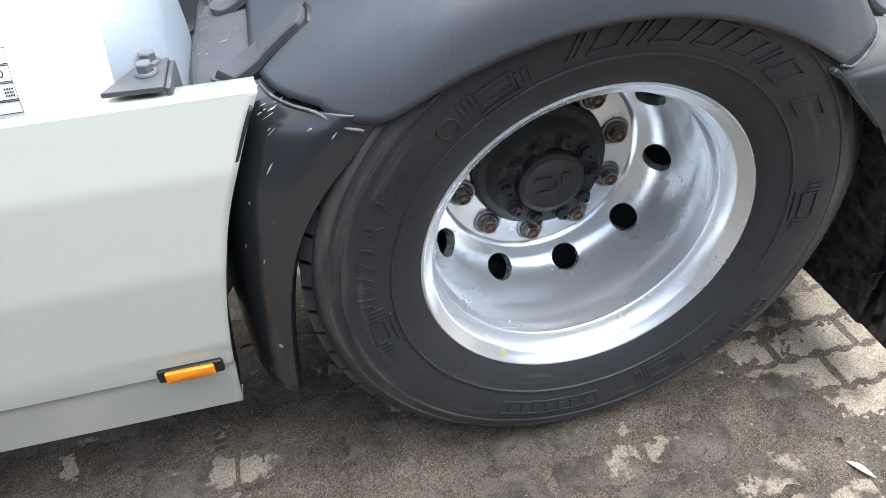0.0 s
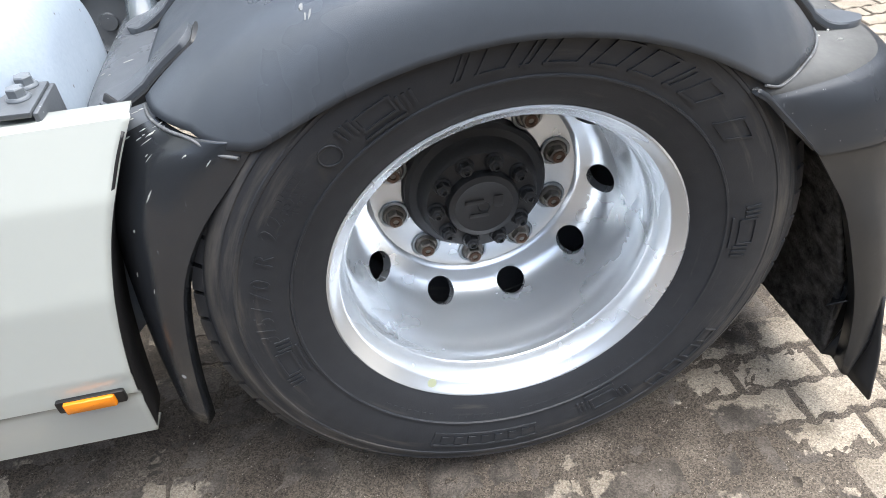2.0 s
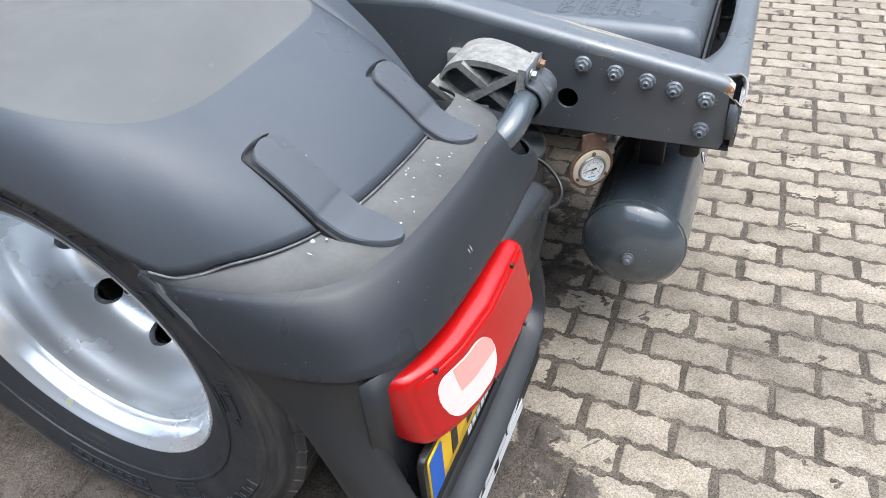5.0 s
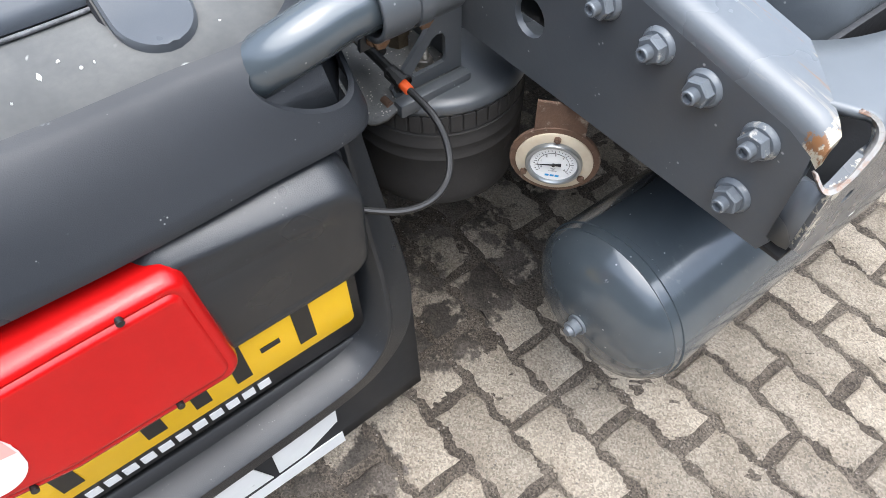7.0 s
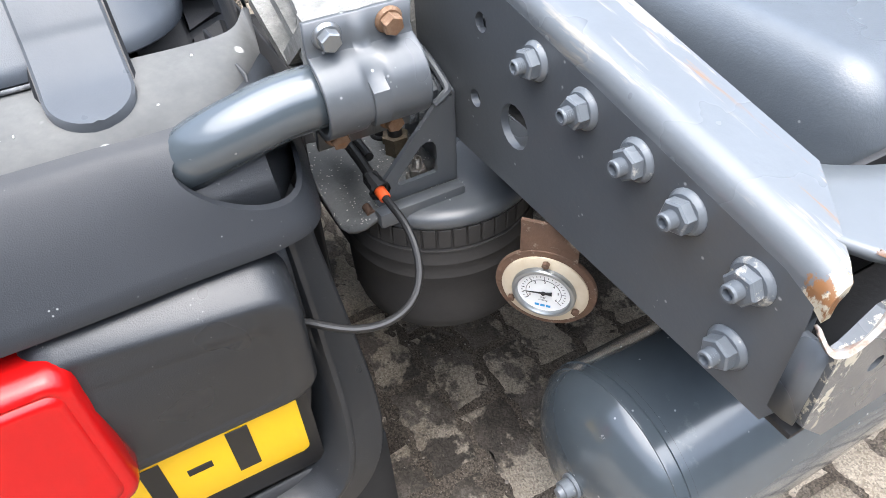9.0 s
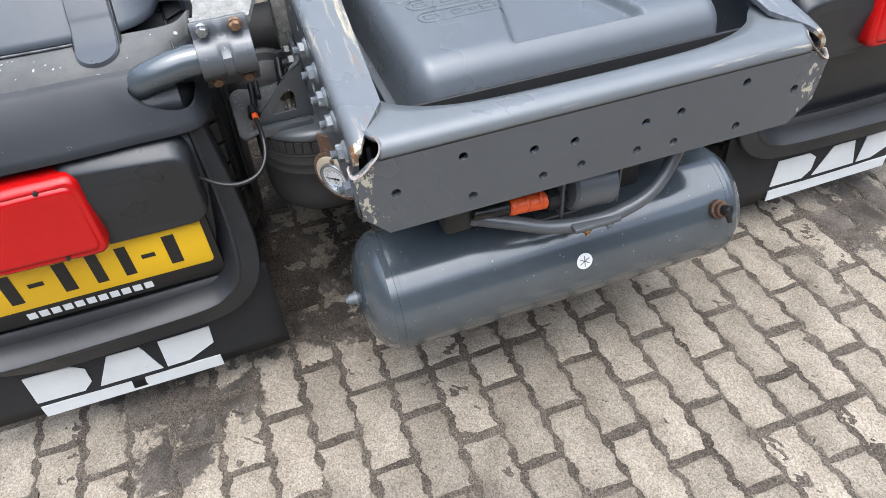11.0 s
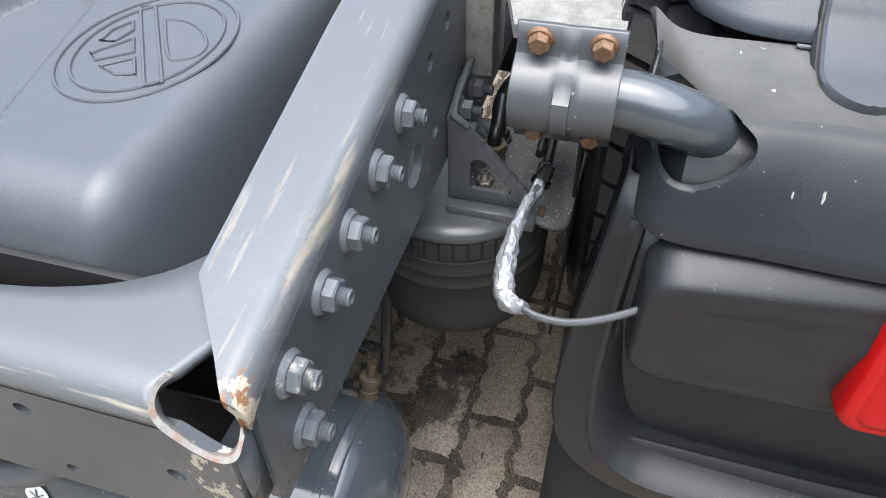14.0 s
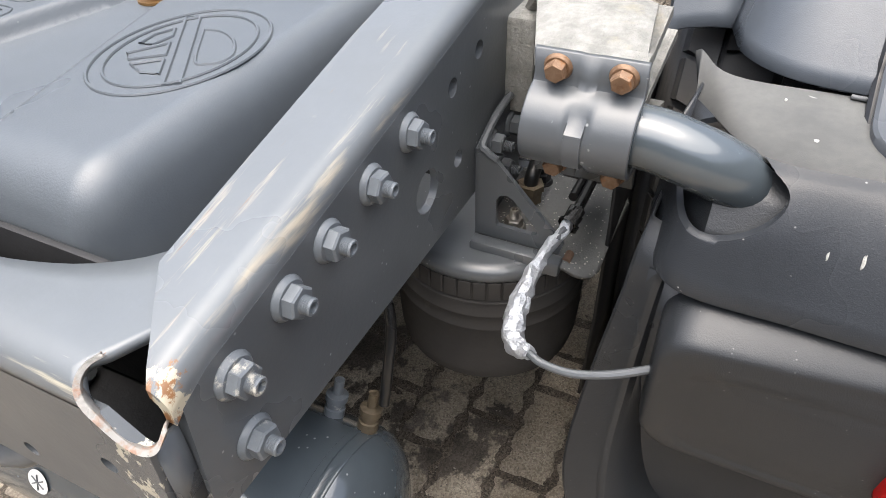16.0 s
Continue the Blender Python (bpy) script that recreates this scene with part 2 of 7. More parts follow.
PAVER_FAR = material("concrete_paver_far", (0.356, 0.314, 0.254), (0.205, 0.173, 0.132), 0.88, scale=260, large=9, mix=0.8, bump=1.0, bump_scale=210, specks=(0.12, 0.108, 0.094), speck_scale=130, speck_size=0.19, speck_amount=0.11, stain=(0.2, 0.172, 0.138), stain_scale=8, stain_amount=0.02, random_value=0.17, island=True, spread=0.08, gloss=0.2)
DIRT = material("joint_dirt", (0.15, 0.127, 0.1), (0.055, 0.045, 0.036), 0.8, scale=330, large=7, mix=1.0, bump=1.0, bump_scale=300, specks=(0.3, 0.272, 0.235), speck_scale=230, speck_size=0.16, speck_amount=0.1, gloss=0.25)


def grime_over(m, colour, wet=0.35):
    """Brown wet grime that lies over the ground beside and under the truck, in patches of its own shape."""
    t = m.node_tree
    b = t.nodes["Principled BSDF"]
    base = b.inputs["Base Color"].links[0].from_socket
    rough = b.inputs["Roughness"].links[0].from_socket
    geo = t.nodes.new("ShaderNodeNewGeometry")
    sep = t.nodes.new("ShaderNodeSeparateXYZ")
    t.links.new(geo.outputs["Position"], sep.inputs[0])

    def math_node(op, a, c, d=None):
        x = t.nodes.new("ShaderNodeMath")
        x.operation = op
        for s, v in zip(x.inputs, (a, c, d)):
            if v is None:
                continue
            if isinstance(v, (int, float)):
                s.default_value = v
            else:
                t.links.new(v, s)
        return x.outputs[0]

    def noise_at(s, detail):
        n = t.nodes.new("ShaderNodeTexNoise")
        n.inputs["Scale"].default_value, n.inputs["Detail"].default_value, n.inputs["Roughness"].default_value = s, detail, 0.65
        t.links.new(geo.outputs["Position"], n.inputs["Vector"])
        return n.outputs["Fac"]

    def step(v, lo, hi):
        r = t.nodes.new("ShaderNodeMapRange")
        r.interpolation_type = "SMOOTHSTEP"
        r.inputs["From Min"].default_value, r.inputs["From Max"].default_value = lo, hi
        t.links.new(v, r.inputs["Value"])
        return r.outputs["Result"]

    # strongest round the wheel track, fading towards the open yard
    side = step(sep.outputs["Y"], -0.35, -0.85)
    front = math_node("MAXIMUM", step(sep.outputs["X"], 0.8, 0.4), math_node("MULTIPLY", step(sep.outputs["X"], 1.1, 0.62), step(sep.outputs["Y"], -1.12, -0.95)))
    inner = math_node("MULTIPLY", step(sep.outputs["X"], 0.9, 0.55), step(sep.outputs["Y"], 0.6, 0.2))
    beyond = math_node("MULTIPLY", step(sep.outputs["X"], 1.45, 0.9), step(sep.outputs["Y"], 0.7, 0.95))
    where = math_node("MAXIMUM", math_node("MAXIMUM", math_node("MULTIPLY", side, front), math_node("MULTIPLY", inner, 0.72)), math_node("MULTIPLY", beyond, 0.6))
    patches = math_node("ADD", math_node("MULTIPLY", noise_at(4.2, 6.0), 0.84), math_node("MULTIPLY", noise_at(30.0, 4.0), 0.16))
    cover = step(math_node("ADD", math_node("MULTIPLY", where, 0.2), patches), 0.62, 0.66)
    yard = math_node("MULTIPLY", step(noise_at(1.1, 6.0), 0.56, 0.7), 0.45)
    cover = math_node("MAXIMUM", cover, yard)
    shade = t.nodes.new("ShaderNodeMix")
    shade.data_type = "RGBA"
    t.links.new(step(noise_at(9.0, 8.0), 0.35, 0.65), shade.inputs["Factor"])
    shade.inputs["A"].default_value, shade.inputs["B"].default_value = (*colour, 1), (*(c * 0.42 for c in colour), 1)
    x = t.nodes.new("ShaderNodeMix")
    x.data_type = "RGBA"
    t.links.new(cover, x.inputs["Factor"])
    t.links.new(base, x.inputs["A"])
    t.links.new(shade.outputs["Result"], x.inputs["B"])
    t.links.new(x.outputs["Result"], b.inputs["Base Color"])
    y = t.nodes.new("ShaderNodeMix")
    t.links.new(cover, y.inputs["Factor"])
    t.links.new(rough, y.inputs["A"])
    t.links.new(math_node("ADD", wet, math_node("MULTIPLY", noise_at(3.0, 5.0), 0.6)), y.inputs["B"])
    t.links.new(y.outputs["Result"], b.inputs["Roughness"])


def wear_over(m, colour, bands, stretch=(8.0, 40.0, 40.0), sharp=0.04, cover=0.5):
    """Scraped bare patches. bands: (axis, from, to, weight) along which the scrapes grow denser; absolute values of y."""
    t = m.node_tree
    b = t.nodes["Principled BSDF"]
    base = b.inputs["Base Color"].links[0].from_socket
    geo = t.nodes.new("ShaderNodeNewGeometry")
    sep = t.nodes.new("ShaderNodeSeparateXYZ")
    t.links.new(geo.outputs["Position"], sep.inputs[0])
    total = None
    for axis, lo, hi, weight in bands:
        a = t.nodes.new("ShaderNodeMath")
        a.operation = "ABSOLUTE"
        t.links.new(sep.outputs[axis], a.inputs[0])
        r = t.nodes.new("ShaderNodeMapRange")
        r.interpolation_type = "SMOOTHSTEP"
        r.inputs["From Min"].default_value, r.inputs["From Max"].default_value, r.inputs["To Max"].default_value = lo, hi, weight
        t.links.new(a.outputs[0], r.inputs["Value"])
        if total is None:
            total = r.outputs["Result"]
        else:
            s = t.nodes.new("ShaderNodeMath")
            s.operation = "MAXIMUM"
            t.links.new(total, s.inputs[0]), t.links.new(r.outputs["Result"], s.inputs[1])
            total = s.outputs[0]
    mp = t.nodes.new("ShaderNodeMapping")
    mp.inputs["Scale"].default_value = stretch
    t.links.new(geo.outputs["Position"], mp.inputs["Vector"])
    n = t.nodes.new("ShaderNodeTexNoise")
    n.inputs["Scale"].default_value, n.inputs["Detail"].default_value, n.inputs["Roughness"].default_value = 1.0, 7.0, 0.65
    t.links.new(mp.outputs["Vector"], n.inputs["Vector"])
    s = t.nodes.new("ShaderNodeMath")
    s.operation = "ADD"
    t.links.new(n.outputs["Fac"], s.inputs[0]), t.links.new(total, s.inputs[1])
    r = t.nodes.new("ShaderNodeMapRange")
    r.inputs["From Min"].default_value, r.inputs["From Max"].default_value = 0.78, 0.78 + sharp
    t.links.new(s.outputs[0], r.inputs["Value"])
    x = t.nodes.new("ShaderNodeMix")
    x.data_type = "RGBA"
    t.links.new(r.outputs["Result"], x.inputs["Factor"])
    t.links.new(base, x.inputs["A"])
    x.inputs["B"].default_value = (*colour, 1)
    t.links.new(x.outputs["Result"], b.inputs["Base Color"])


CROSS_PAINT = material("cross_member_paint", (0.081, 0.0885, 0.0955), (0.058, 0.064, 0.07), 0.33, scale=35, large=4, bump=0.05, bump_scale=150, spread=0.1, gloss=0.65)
wear_over(CROSS_PAINT, (0.42, 0.39, 0.31), ((1, 0.3, 0.39, 0.245),), (70.0, 80.0, 50.0))
# top plate's copy of the paint, lightened as the sky lights it
CROSS_TOP_LIT = material("lit_cross_member_paint", (0.135, 0.148, 0.158), (0.1, 0.111, 0.12), 0.38, scale=30, large=6, bump=0.05, bump_scale=120, gloss=0.6)
wear_over(CROSS_TOP_LIT, (0.42, 0.39, 0.31), ((0, 1.022, 1.042, 0.19),), (110.0, 5.0, 110.0), 0.1)
wear_over(PAINT_TOP_LIT, (0.3, 0.27, 0.215), ((0, 0.2, 0.9, 0.215),), (3.0, 75.0, 30.0), 0.12)
wear_over(PAINT_TOP_LIT, (0.19, 0.105, 0.05), ((0, 0.2, 0.9, 0.15),), (4.0, 90.0, 30.0), 0.06)
wear_over(PAINT_TOP_LIT, (0.44, 0.37, 0.24), ((1, 0.352, 0.325, 0.2),), (2.2, 60.0, 30.0), 0.1)
wear_over(PAINT_TOP_LIT, (0.24, 0.13, 0.055), ((1, 0.345, 0.328, 0.145),), (3.5, 110.0, 30.0), 0.06)
wear_over(PAINT_TOP_LIT, (0.42, 0.38, 0.29), ((0, 0.995, 1.03, 0.34),), (45.0, 45.0, 45.0), 0.03)
wear_over(PAINT_TOP_LIT, (0.2, 0.095, 0.038), ((0, 0.99, 1.03, 0.262),), (60.0, 90.0, 35.0))

def grains(m, scale, lo, hi):
    """Single grains of sand and stone, each a little lighter or darker than the rest."""
    t = m.node_tree
    b = t.nodes["Principled BSDF"]
    base = b.inputs["Base Color"].links[0].from_socket
    geo = t.nodes.new("ShaderNodeNewGeometry")
    v = t.nodes.new("ShaderNodeTexVoronoi")
    v.inputs["Scale"].default_value = scale
    t.links.new(geo.outputs["Position"], v.inputs["Vector"])
    sep = t.nodes.new("ShaderNodeSeparateColor")
    t.links.new(v.outputs["Color"], sep.inputs[0])
    r = t.nodes.new("ShaderNodeMapRange")
    r.inputs["To Min"].default_value, r.inputs["To Max"].default_value = lo, hi
    t.links.new(sep.outputs[0], r.inputs["Value"])
    h = t.nodes.new("ShaderNodeHueSaturation")
    t.links.new(r.outputs["Result"], h.inputs["Value"])
    t.links.new(base, h.inputs["Color"])
    t.links.new(h.outputs["Color"], b.inputs["Base Color"])


for m in (PAVER, PAVER_FAR):
    grime_over(m, (0.126, 0.109, 0.091))
    grains(m, 350.0, 0.68, 1.32)
grains(DIRT, 380.0, 0.45, 1.6)


for m, colour, weight, stretch in ((SHELL, (0.28, 0.29, 0.3), 0.085, (70.0, 70.0, 9.0)), (BAND, (0.16, 0.17, 0.18), 0.075, (50.0, 14.0, 14.0)), (PLASTIC_DARK, (0.14, 0.15, 0.155), 0.075, (60.0, 60.0, 10.0)),
                                   (PLASTIC, (0.2, 0.21, 0.22), 0.065, (12.0, 60.0, 25.0)), (PAINT, (0.3, 0.31, 0.31), 0.06, (20.0, 60.0, 60.0)), (TANK, (0.24, 0.26, 0.27), 0.085, (60.0, 10.0, 60.0)), (PLASTIC_LID, (0.2, 0.215, 0.225), 0.07, (10.0, 60.0, 60.0))):
    wear_over(m, colour, ((2, -1.0, -0.5, weight),), stretch, 0.06)


def dust_ring(m, colour, r0, r1, weight, squash):
    """Dust thrown up in rings round the axle, in broken streaks."""
    t = m.node_tree
    b = t.nodes["Principled BSDF"]
    base = b.inputs["Base Color"].links[0].from_socket
    geo = t.nodes.new("ShaderNodeNewGeometry")
    flat = t.nodes.new("ShaderNodeVectorMath")
    flat.operation = "MULTIPLY_ADD"
    flat.inputs[1].default_value, flat.inputs[2].default_value = (1, 0, 1), (-HX, 0, -HZ)
    t.links.new(geo.outputs["Position"], flat.inputs[0])
    away = t.nodes.new("ShaderNodeVectorMath")
    away.operation = "LENGTH"
    t.links.new(flat.outputs["Vector"], away.inputs[0])
    up = t.nodes.new("ShaderNodeMapRange")
    up.interpolation_type = "SMOOTHSTEP"
    up.inputs["From Min"].default_value, up.inputs["From Max"].default_value, up.inputs["To Max"].default_value = r0, r1, weight
    t.links.new(away.outputs["Value"], up.inputs["Value"])
    far = t.nodes.new("ShaderNodeCombineXYZ")
    k = t.nodes.new("ShaderNodeMath")
    k.operation = "MULTIPLY"
    k.inputs[1].default_value = squash
    t.links.new(away.outputs["Value"], k.inputs[0])
    t.links.new(k.outputs[0], far.inputs["Y"])
    small = t.nodes.new("ShaderNodeVectorMath")
    small.operation = "MULTIPLY_ADD"
    small.inputs[1].default_value = (6, 0, 6)
    t.links.new(geo.outputs["Position"], small.inputs[0])
    t.links.new(far.outputs["Vector"], small.inputs[2])
    n = t.nodes.new("ShaderNodeTexNoise")
    n.inputs["Scale"].default_value, n.inputs["Detail"].default_value, n.inputs["Roughness"].default_value = 1.0, 6.0, 0.65
    t.links.new(small.outputs["Vector"], n.inputs["Vector"])
    s = t.nodes.new("ShaderNodeMath")
    s.operation = "ADD"
    t.links.new(n.outputs["Fac"], s.inputs[0]), t.links.new(up.outputs["Result"], s.inputs[1])
    r = t.nodes.new("ShaderNodeMapRange")
    r.inputs["From Min"].default_value, r.inputs["From Max"].default_value, r.inputs["To Max"].default_value = 0.62, 0.86, 0.85
    t.links.new(s.outputs[0], r.inputs["Value"])
    x = t.nodes.new("ShaderNodeMix")
    x.data_type = "RGBA"
    t.links.new(r.outputs["Result"], x.inputs["Factor"])
    t.links.new(base, x.inputs["A"])
    x.inputs["B"].default_value = (*colour, 1)
    t.links.new(x.outputs["Result"], b.inputs["Base Color"])


dust_ring(RUBBER, (0.095, 0.087, 0.077), 0.37, 0.465, 0.2, 60.0)

ADDED_WALL = material("added_wall", (0.075, 0.078, 0.082), (0.045, 0.047, 0.05), 0.8, scale=6, large=0.6, bump=0.2)


# ---- mesh helpers ----
def part(name, bm, mat, parent=None, label="", angle=35, recalc=True):
    if recalc:
        bmesh.ops.recalc_face_normals(bm, faces=bm.faces)
    me = bpy.data.meshes.new(name)
    bm.to_mesh(me)
    bm.free()
    me.materials.append(mat)
    for p in me.polygons:
        p.use_smooth = True
    me.set_sharp_from_angle(angle=radians(angle))
    ob = new(name, me)
    ob.parent = parent
    if label:
        tagged(ob, label)
    return ob


def grid(bm, rows, close_u=False, close_v=False):
    """Quads over rows of points."""
    vs = [[bm.verts.new(p) for p in row] for row in rows]
    n, m = len(vs), len(vs[0])
    for i in range(n - (0 if close_v else 1)):
        for j in range(m - (0 if close_u else 1)):
            q = (vs[i][j], vs[i][(j + 1) % m], vs[(i + 1) % n][(j + 1) % m], vs[(i + 1) % n][j])
            if len(set(q)) == 4:
                bm.faces.new(q)
    return vs


def box(bm, lo, hi, bevel=0.0, segments=2, m=None):
    c = [(a + b) / 2 for a, b in zip(lo, hi)]
    s = [abs(b - a) for a, b in zip(lo, hi)]
    r = bmesh.ops.create_cube(bm, size=1.0, matrix=Matrix.Translation(c) @ Matrix.Diagonal((*s, 1)))
    vs = r["verts"]
    if bevel:
        e = list({e for v in vs for e in v.link_edges})
        out = bmesh.ops.bevel(bm, geom=e, offset=bevel, segments=segments, affect="EDGES", profile=0.5)
        vs = list({v for f in out["faces"] for v in f.verts} | {v for v in vs if v.is_valid})
    if m is not None:
        bmesh.ops.transform(bm, matrix=m, verts=[v for v in vs if v.is_valid])


def frame_of(axis):
    """Two directions across an axis."""
    a = Vector(axis).normalized()
    u = a.cross(Vector((0, 0, 1)) if abs(a.z) < 0.9 else Vector((1, 0, 0))).normalized()
    return a, u, a.cross(u)


def lathe(bm, profile, origin, axis, segments=48, close=False):
    """profile: (radius, distance along the axis) pairs."""
    a, u, w = frame_of(axis)
    o = Vector(origin)
    rows = []
    for r, d in profile:
        rows.append([o + a * d + (u * math.cos(k) + w * math.sin(k)) * max(r, 1e-5) for k in np.linspace(0, 2 * math.pi, segments, endpoint=False)])
    grid(bm, rows, close_u=True, close_v=close)
    bmesh.ops.remove_doubles(bm, verts=bm.verts, dist=1e-5)


def rod(bm, a, b, r, segments=20, r2=None, cap=True):
    a, b = Vector(a), Vector(b)
    d = (b - a).length
    e = min(r, r2 or r) * 0.12
    r2 = r if r2 is None else r2
    prof = ([(0, 0), (r - e, 0)] if cap else []) + [(r, e), (r2, d - e)] + ([(r2 - e, d), (0, d)] if cap else [])
    lathe(bm, prof, a, b - a, segments)


def tube(bm, pts, r, segments=14, steps=8, radii=None):
    """A round tube through the points, smoothed."""
    p = [Vector(q) for q in pts]
    q = [p[0] * 2 - p[1], *p, p[-1] * 2 - p[-2]]
    path = []
    for i in range(1, len(q) - 2):
        for s in range(steps):
            t = s / steps
            a, b, c, d = q[i - 1], q[i], q[i + 1], q[i + 2]
            path.append(0.5 * (2 * b + (c - a) * t + (2 * a - 5 * b + 4 * c - d) * t * t + (3 * b - a - 3 * c + d) * t ** 3))
    path.append(p[-1])
    rows, up = [], None
    for i, c in enumerate(path):
        d = (path[min(i + 1, len(path) - 1)] - path[max(i - 1, 0)]).normalized()
        if up is None:
            _, up, _ = frame_of(d)
        up = (up - d * up.dot(d)).normalized()
        side = d.cross(up)
        rr = r if radii is None else float(np.interp(i / (len(path) - 1), np.linspace(0, 1, len(radii)), radii))
        rows.append([c + (up * math.cos(k) + side * math.sin(k)) * rr for k in np.linspace(0, 2 * math.pi, segments, endpoint=False)])
    vs = grid(bm, rows, close_u=True)
    bm.faces.new(vs[0])
    bm.faces.new(vs[-1][::-1])


def prism(bm, outline, to3d, depth, bevel=0.0):
    """A plate: the outline, given in two dimensions, laid by to3d(a, b, d) from d = 0 to d = depth."""
    lo = [bm.verts.new(to3d(a, b, 0)) for a, b in outline]
    hi = [bm.verts.new(to3d(a, b, depth)) for a, b in outline]
    f = [bm.faces.new(lo), bm.faces.new(hi[::-1])]
    n = len(lo)
    for i in range(n):
        bm.faces.new((lo[i], hi[i], hi[(i + 1) % n], lo[(i + 1) % n]))
    if bevel:
        e = [e for face in f for e in face.edges]
        bmesh.ops.bevel(bm, geom=list(set(e)), offset=bevel, segments=2, affect="EDGES", profile=0.5)


def rounded(a0, b0, a1, b1, r, n=6):
    """A rectangle with round corners, as an outline."""
    out = []
    for ca, cb, start in ((a1 - r, b1 - r, 0), (a0 + r, b1 - r, 90), (a0 + r, b0 + r, 180), (a1 - r, b0 + r, 270)):
        for k in range(n + 1):
            g = radians(start + 90 * k / n)
            out.append((ca + r * math.cos(g), cb + r * math.sin(g)))
    return out


def hex_bolt(parent, at, axis, size, mat, name="bolt", washer=True, stud=0.0, turn=0.3, tall=0.5):
    """A flanged hexagon nut or bolt head; size is across its corners."""
    bm = bmesh.new()
    a, u, w = frame_of(axis)
    o = Vector(at)
    h = 0.0
    if washer:
        lathe(bm, [(0, 0), (size * 0.65, 0), (size * 0.66, size * 0.04), (size * 0.65, size * 0.08), (size * 0.55, size * 0.2), (0, size * 0.2)], o, axis, 24)
        h = size * 0.17
    rows = []
    for d, r in ((h, 0.5), (h + size * tall * 0.86, 0.5), (h + size * tall, 0.44)):
        rows.append([o + a * d + (u * math.cos(k) + w * math.sin(k)) * size * r for k in [turn + i * math.pi / 3 for i in range(6)]])
    vs = grid(bm, rows, close_u=True)
    bm.faces.new(vs[-1])
    if stud:
        s = size * 0.26
        prof = [(s, h)]
        d = h + size * tall
        while d < h + size * tall + stud:
            prof += [(s, d), (s * 0.82, d + 0.0009), (s, d + 0.0018)]
            d += 0.0018
        prof += [(s * 0.86, d + 0.0015), (s * 0.62, d + 0.0015), (s * 0.55, d - 0.003), (0, d - 0.003)]
        lathe(bm, prof, o, axis, 14)
    return part(name, bm, mat, parent)


def catmull(pts, n):
    """n points along a smooth curve through pts, evenly spread by index."""
    p = np.array(pts, float)
    q = np.vstack([2 * p[0] - p[1], p, 2 * p[-1] - p[-2]])
    out = []
    for s in np.linspace(0, len(p) - 1, n):
        i = min(int(s), len(p) - 2)
        t = s - i
        a, b, c, d = q[i:i + 4]
        out.append(0.5 * (2 * b + (c - a) * t + (2 * a - 5 * b + 4 * c - d) * t * t + (3 * b - a - 3 * c + d) * t ** 3))
    return out


def solid(ob, thickness, bevel=0.0):
    m = ob.modifiers.new("thickness", "SOLIDIFY")
    m.thickness, m.offset = thickness, -1
    if bevel:
        b = ob.modifiers.new("edge", "BEVEL")
        b.width, b.segments, b.limit_method = bevel, 2, "ANGLE"
    return ob


truck = tagged(new("truck"), "white truck tractor with grey mudguards parked on block pavers", "truck")


def cut_out(ob, cutter_bm):
    """Takes the cutter's volume out of a part, for good."""
    bmesh.ops.recalc_face_normals(cutter_bm, faces=cutter_bm.faces)
    cme = bpy.data.meshes.new("cut")
    cutter_bm.to_mesh(cme)
    cutter_bm.free()
    cutter = new("cut", cme)
    mod = ob.modifiers.new("opening", "BOOLEAN")
    mod.operation, mod.object, mod.solver = "DIFFERENCE", cutter, "EXACT"
    me = bpy.data.meshes.new_from_object(ob.evaluated_get(bpy.context.evaluated_depsgraph_get()))
    ob.modifiers.clear()
    ob.data = me
    bpy.data.objects.remove(cutter)

# ---- wheels ----
TYRE_MID = 1.04


def arch_edge(x):
    return 0.914 - 0.92 * (x + 0.005) ** 2


